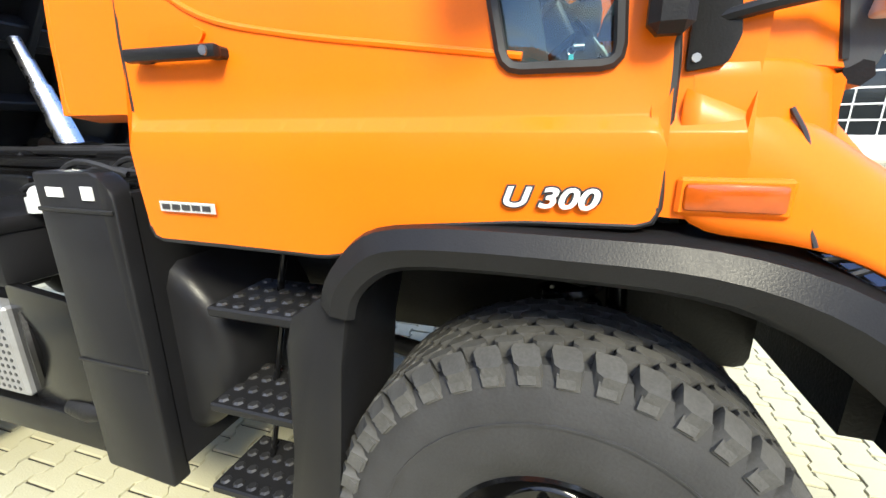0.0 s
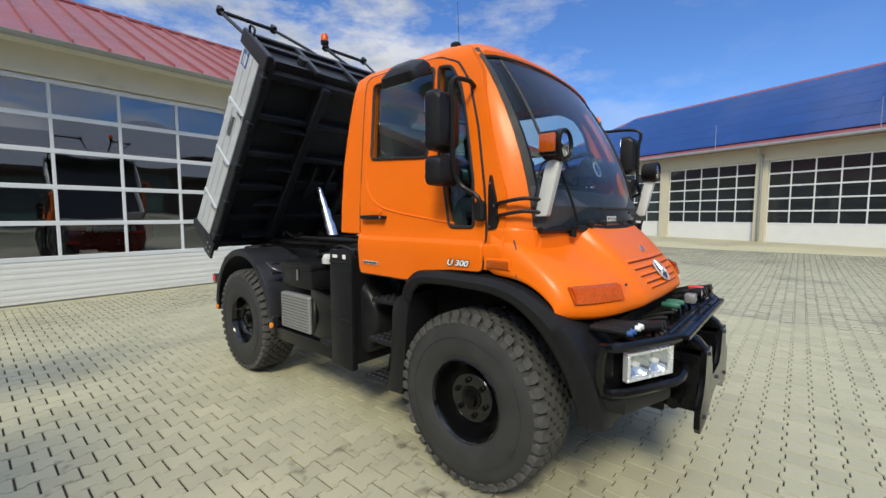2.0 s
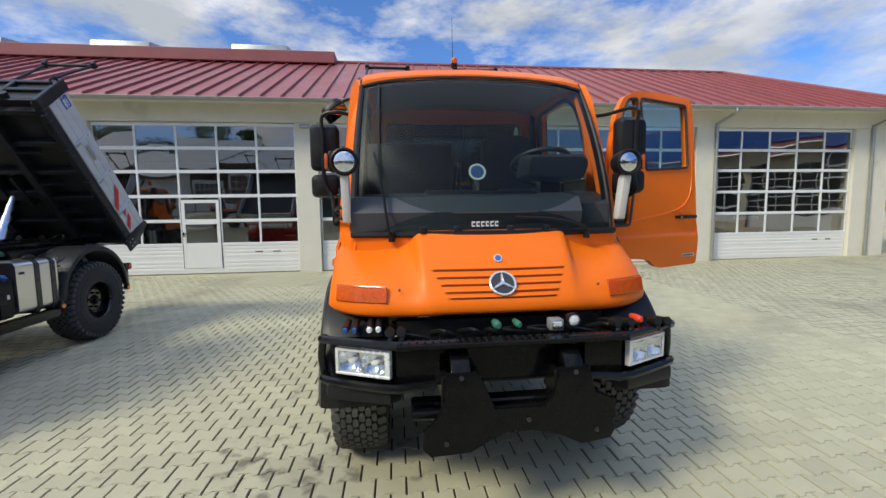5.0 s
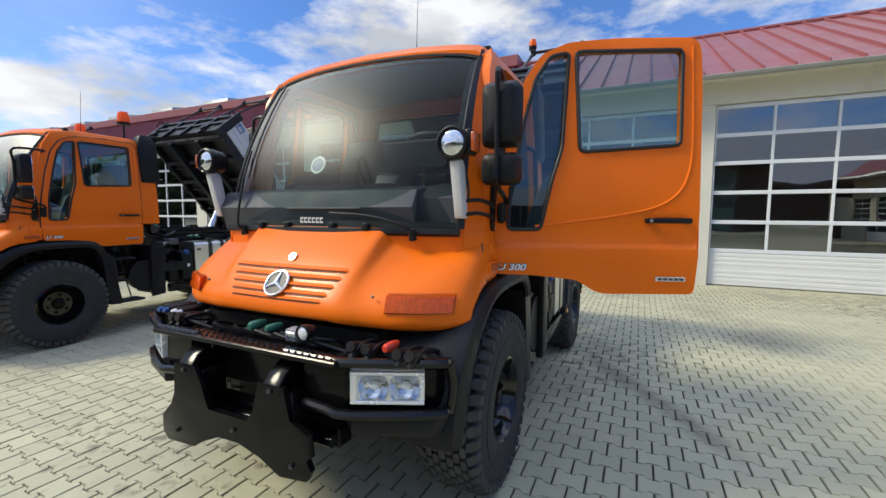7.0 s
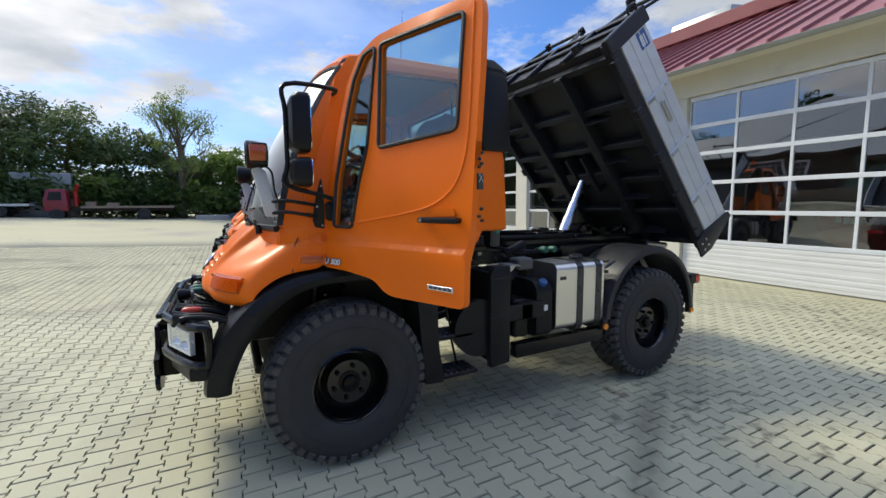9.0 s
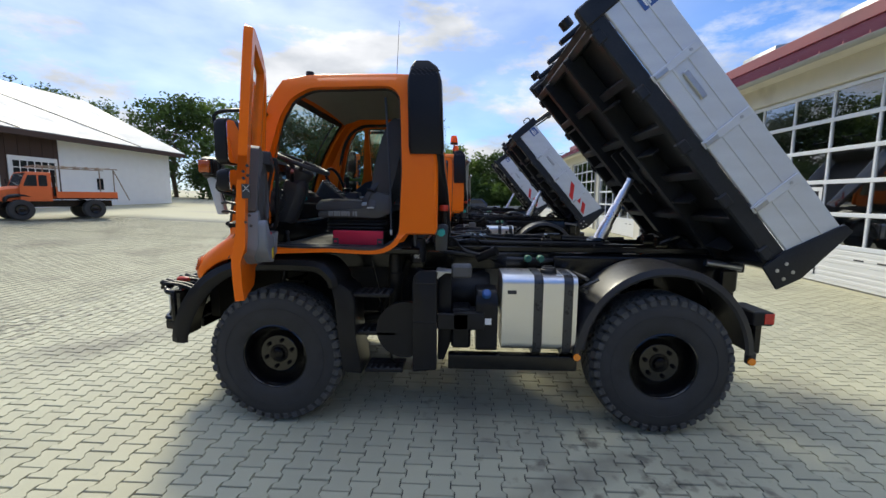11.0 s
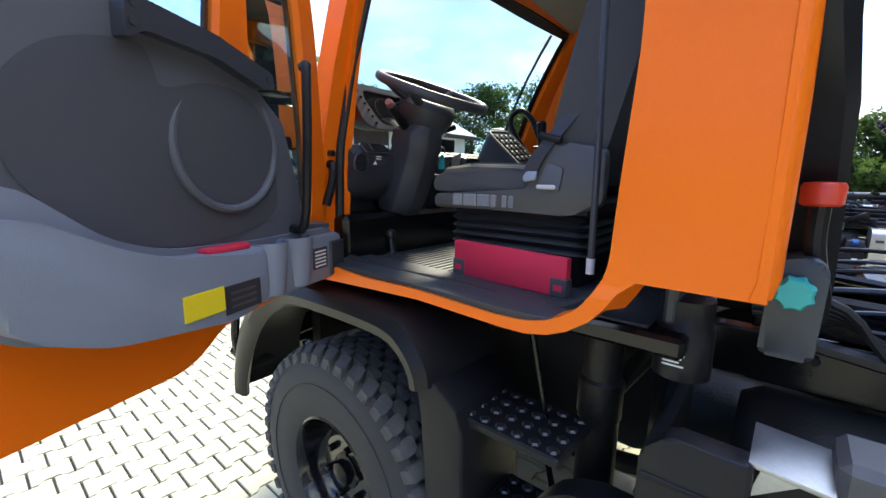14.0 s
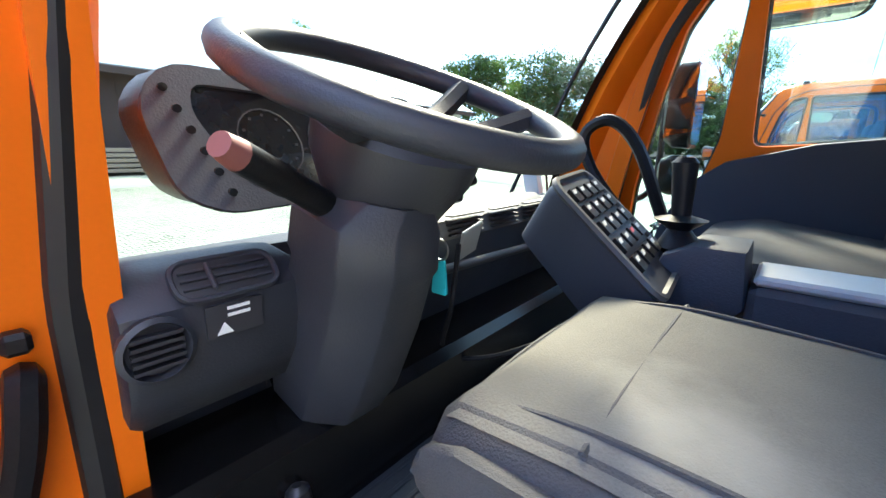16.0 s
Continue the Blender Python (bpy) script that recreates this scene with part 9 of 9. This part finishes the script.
def red_lorry(at, turn):
    t = thing("flatbed_lorry", "dark red flatbed lorry with loading crane, parked by the hedge", "truck", at=at, turn=turn)
    bm = B()
    prism(bm, rounded([(5.4, 0.75), (5.4, 1.7), (5.15, 2.65), (3.9, 2.7), (3.8, 0.75)], 0.12), -1.15, 1.15, "y", 0.06)
    cb = part("cab", bm, REDTRUCK, t)
    bm = B()
    prism(bm, [(5.43, 1.72), (5.22, 2.5), (5.16, 2.5), (5.35, 1.72)], -1.0, 1.0, "y")
    part("windscreen", bm, DARKPANE, cb)
    for s in (-1, 1):
        bm = B()
        prism(bm, rounded([(5.15, 1.72), (4.98, 2.45), (4.2, 2.45), (4.2, 1.72)], 0.06), s * 1.145, s * 1.16, "y")
        part("window", bm, DARKPANE, cb)
    bm = B()
    box(bm, (-4.0, -1.2, 1.0), (3.0, 1.2, 1.2), 0.02)
    part("flatbed", bm, TIMBER, t)
    bm = B()
    for s in (-1, 1):
        box(bm, (-3.9, s * 0.35, 0.75), (4.5, s * 0.47, 1.0), 0.01)
    part("frame", bm, FRAME, t)
    for x in (4.6, -1.6):
        for s in (-1, 1):
            bm = B()
            simple_wheel(bm, (x, s * 1.0, 0.5), 0.5, 0.34)
            part("wheel", bm, RUBBER, t)
    bm = B()
    rod(bm, (3.4, 0, 1.2), (3.4, 0, 2.5), 0.16)
    pipe(bm, [(3.4, 0, 2.5), (3.1, 0.4, 3.1), (3.4, -0.4, 2.2), (3.2, -0.8, 1.6)], 0.12, 8, 3)
    part("crane", bm, REDMACHINE, t)
    bm = B()
    box(bm, (0.3, -0.6, 1.2), (1.2, 0.6, 1.5), 0.02)
    box(bm, (2.0, -0.9, 1.2), (2.7, 0.5, 1.6), 0.02)
    part("load", bm, TIMBER, t)
    return t


red_lorry((9.2, -45.5, gz(9.2, -45.5)), 8)
t = thing("flatbed_trailer", "low flatbed trailer standing behind the lorry", "trailer", at=(19.5, -44.5, gz(19, -44)), turn=8)
bm = B()
box(bm, (-4, -1.2, 0.85), (4, 1.2, 1.05), 0.02)
part("deck", bm, LIGHTPLASTIC, t)
for x in (-2.2, 2.2):
    for s in (-1, 1):
        bm = B()
        simple_wheel(bm, (x, s * 1.0, 0.45), 0.45, 0.3)
        part("wheel", bm, RUBBER, t)
t = thing("tarpaulin_box", "grey covered box body standing by the hedge", "container", at=(15.8, -48, gz(15, -46)))
bm = B()
box(bm, (-2.6, -1.2, 0.0), (1.6, 1.2, 4.0), 0.05)
part("body", bm, GREYBOX, t)
for i in range(3):
    bm = B()
    box(bm, (-2.2, -0.25, 0), (2.2, 0.25, 0.55), 0.05)
    s = solid("concrete_barrier", bm, CONCRETE, "low pale concrete barrier along the hedge", "barrier", "barriers by the hedge")
    s.location = (1.2 - 4.8 * i, -45.8, gz(1, -45))


OLDORANGE = mat("faded_orange_paint", (0.62, 0.115, 0.02), 0.5, vary=0.10, scale=3, fine=40, coat=0.15)


def old_truck(at, turn):
    t = thing("old_flatbed_truck", "older orange bonneted flatbed truck with ladder rack", "truck", at=at, turn=turn)
    t.scale = (0.88, 0.88, 0.88)
    bm = B()
    rings(bm, [[(x, y, z) for y, z in ((-w, 0.95), (-w, h - 0.12), (-w + 0.14, h), (w - 0.14, h), (w, h - 0.12), (w, 0.95))] for x, w, h in ((1.05, 0.72, 1.72), (1.5, 0.70, 1.66), (1.92, 0.66, 1.55), (2.0, 0.60, 1.45))])
    hood = part("bonnet", bm, OLDORANGE, t)
    bm = B()
    box(bm, (1.985, -0.50, 1.02), (2.02, 0.50, 1.36), 0.02)
    part("grille", bm, INK, hood)
    for s in (-1, 1):
        bm = B()
        lathe(bm, [(2.0, 0.12), (2.05, 0.115), (2.06, 0.09), (2.061, 0.001)], (0, s * 0.72, 1.15), "x", 16)
        part("head_lamp", bm, LENS, hood)
    bm = B()
    for s in (-1, 1):
        prism(bm, rounded([(1.08, 0.95), (1.08, 1.74), (0.86, 2.32), (0.72, 2.40), (-0.12, 2.40), (-0.15, 0.95)], 0.06), s * 0.93, s * 0.88, "y", 0.01)
    box(bm, (-0.15, -0.9, 0.95), (-0.10, 0.9, 2.38), 0.01)
    box(bm, (-0.16, -0.92, 2.36), (0.82, 0.92, 2.44), 0.04, seg=2)
    box(bm, (1.02, -0.9, 0.95), (1.08, 0.9, 1.72), 0.01)
    cb = part("cab", bm, OLDORANGE, t)
    bm = B()
    prism(bm, [(1.07, 1.74), (0.84, 2.35), (0.82, 2.35), (1.05, 1.74)], -0.82, 0.82, "y")
    part("windscreen", bm, DARKPANE, cb)
    for s in (-1, 1):
        bm = B()
        prism(bm, rounded([(0.95, 1.72), (0.76, 2.27), (0.42, 2.29), (0.42, 1.72)], 0.04), s * 0.928, s * 0.94, "y")
        part("side_window", bm, DARKPANE, cb)
        bm = B()
        prism(bm, rounded([(0.36, 1.72), (0.36, 2.29), (0.02, 2.29), (0.02, 1.72)], 0.04), s * 0.928, s * 0.94, "y")
        part("side_window", bm, DARKPANE, cb)
        bm = B()
        pipe(bm, [(1.66, s * 0.82, 0.95), (1.55, s * 0.84, 1.15), (1.1, s * 0.86, 1.24), (0.66, s * 0.84, 1.15), (0.55, s * 0.82, 0.95)], 0.09, 8, 4)
        part("mudguard", bm, FRAME, t)
        bm = B()
        rod(bm, (1.0, s * 0.94, 1.9), (1.1, s * 1.10, 1.95), 0.015)
        box(bm, (1.08, s * 1.08 - 0.06, 1.82), (1.11, s * 1.08 + 0.06, 2.1), 0.01)
        part("mirror", bm, PLASTIC, cb)
    bm = B()
    box(bm, (1.98, -0.95, 0.66), (2.12, 0.95, 0.92), 0.03)
    part("bumper", bm, FRAME, t)
    bm = B()
    box(bm, (-3.0, -1.0, 1.05), (-0.3, 1.0, 1.12), 0.01)
    bed_floor = part("bed", bm, FRAME, t)
    for lo, hi in (((-3.0, -1.0, 1.12), (-0.3, -0.96, 1.46)), ((-3.0, 0.96, 1.12), (-0.3, 1.0, 1.46)), ((-3.02, -0.96, 1.12), (-2.98, 0.96, 1.46)), ((-0.34, -0.96, 1.12), (-0.30, 0.96, 1.7))):
        bm = B()
        box(bm, lo, hi, 0.008)
        part("drop_side", bm, OLDORANGE, bed_floor)
    for x in (-0.35, -2.9):
        for s in (-1, 1):
            bm = B()
            rod(bm, (x, s * 0.92, 1.4), (x, s * 0.92, 2.75), 0.03)
            part("rack_post", bm, TIMBER, t)
    for s in (-1, 1):
        bm = B()
        rod(bm, (0.4, s * 0.92, 2.75), (-3.1, s * 0.92, 2.75), 0.03)
        part("rack_rail", bm, TIMBER, t)
    for k in range(7):
        bm = B()
        rod(bm, (0.3 - 0.5 * k, -0.95, 2.79), (0.3 - 0.5 * k, 0.95, 2.79), 0.025)
        part("rack_bar", bm, TIMBER, t)
    bm = B()
    rod(bm, (-2.9, 0.95, 2.7), (-3.6, 0.95, 1.0), 0.03)
    part("ladder", bm, TIMBER, t)
    bm = B()
    rod(bm, (-0.25, 0.85, 1.2), (-0.25, 0.85, 2.55), 0.07)
    part("exhaust_pipe", bm, FRAME, t)
    for x in (1.1, -1.9):
        for s in (-1, 1):
            bm = B()
            simple_wheel(bm, (x, s * 0.82, 0.52), 0.52, 0.34)
            w = part("wheel", bm, RUBBER, t)
            bm = B()
            lathe(bm, [(0.0, 0.24), (0.02, 0.23), (0.0, 0.12), (0.03, 0.08), (0.031, 0.001)], (x, s * 0.99 if s > 0 else -1.02, 0.52), "y", 18)
            part("rim", bm, FRAME, w)
    bm = B()
    box(bm, (-2.9, -0.45, 0.65), (1.9, 0.45, 1.0), 0.02)
    part("frame", bm, FRAME, t)
    return t


old_truck((18.2, -14.45, gz(18.2, -14.45)), 62)
for i, (x, y, n) in enumerate(((22.6, -10.0, 6), (22.7, -7.2, 6), (22.4, -14.6, 3), (22.9, -4.2, 5), (22.5, -12.6, 5))):
    t = thing("timber_stack", "weathered stack of timber boards on bearers", "timber", "timber stacks by the brown hall", at=(x, y, gz(x, y)))
    for k in range(n):
        bm = B()
        for b in range(5):
            box(bm, (-0.8 + 0.33 * b, -1.3 + 0.05 * (b % 2), 0.12 + 0.22 * k), (-0.5 + 0.33 * b, 1.3, 0.28 + 0.22 * k), 0.01)
        part("board_layer", bm, TIMBER, t)
t = thing("road_roller_drum", "yellow and orange machine beside the brown hall", "machine", at=(21.5, -6.4, gz(21.5, -6.4)), turn=20)
bm = B()
lathe(bm, [(-0.9, 0.3), (-0.85, 0.42), (0.85, 0.42), (0.9, 0.3)], (0, 0, 0.45), "y", 20)
part("drum", bm, YELLOW, t)
bm = B()
box(bm, (-0.6, -1.0, 0.35), (-0.1, 1.0, 0.85), 0.05)
part("frame", bm, ORANGE, t)


def car(at, turn):
    t = thing("parked_car", "dark blue estate car parked before the trees", "car", at=at, turn=turn)
    bm = B()
    prism(bm, rounded([(2.2, 0.35), (2.25, 0.75), (1.2, 0.95), (0.5, 1.48), (-1.6, 1.52), (-2.2, 1.0), (-2.25, 0.4)], 0.12), -0.88, 0.88, "y", 0.10)
    body = part("body", bm, CARBLUE, t)
    for s in (-1, 1):
        bm = B()
        prism(bm, rounded([(1.05, 0.97), (0.45, 1.40), (-1.5, 1.42), (-1.85, 1.0)], 0.05), s * 0.875, s * 0.89, "y")
        part("window", bm, DARKPANE, body)
    for x in (1.4, -1.4):
        for s in (-1, 1):
            bm = B()
            simple_wheel(bm, (x, s * 0.78, 0.33), 0.33, 0.22)
            part("wheel", bm, RUBBER, t)
    return t


car((-1.9, -45.0, gz(-1.9, -45)), 6)
for i, (x, y, z) in enumerate(((-14.2, 24.5, 0.0), (-12.4, 24.0, 0.0))):
    t = thing("slab_stack", "stack of pale concrete slabs on timber bearers", "slabs", "slab stacks by the solar hall", at=(x, y, gz(x, y)), turn=-17)
    for k in range(3 - i):
        bm = B()
        box(bm, (-0.9, -0.6, 0.15 + 0.24 * k), (0.9, 0.6, 0.36 + 0.24 * k), 0.02)
        part("slab", bm, CONCRETE, t)
    for s in (-0.6, 0.6):
        bm = B()
        box(bm, (s - 0.06, -0.6, 0), (s + 0.06, 0.6, 0.15), 0.01)
        part("bearer", bm, TIMBER, t)

# ---- the two trucks parked beyond ----
SECOND = build_truck("orange utility truck with raised tipper bed and red-white stripes", False)
simple_inside(SECOND)
exhaust(SECOND)
beacon(SECOND, (-1.07, 0.62, 3.04), 0.30, 1.6)
beacon(SECOND, (-1.08, -0.62, 2.98), 0.20, 1.5)
SECOND.matrix_basis = Matrix.Translation((-0.2, -5.93, gz(0, -6)))
THIRD = copy_thing(SECOND, Matrix.Translation((-0.35, -12.6, gz(0, -12.6))))


# ---- single pavers of the lane beside the truck ----
bm = B()
lo, mid, up = ([(a * q, c * q, z) for a, c in BONE] for q, z in ((1.0, -0.03), (1.0, -0.005), (0.965, 0.0)))
rings(bm, [lo, mid, up])
paver_mesh = finish(bm, PAVER, 20)
paver_mesh.name = "paver"
for k, (x, y) in enumerate(SINGLE):
    rng = random.Random(k)
    share("paver", paver_mesh, PAVING, Matrix.Translation((x, y, gz(x, y) + rng.uniform(-0.0018, 0.0018))) @ Matrix.Rotation(rng.uniform(-0.008, 0.008), 4, "X"))
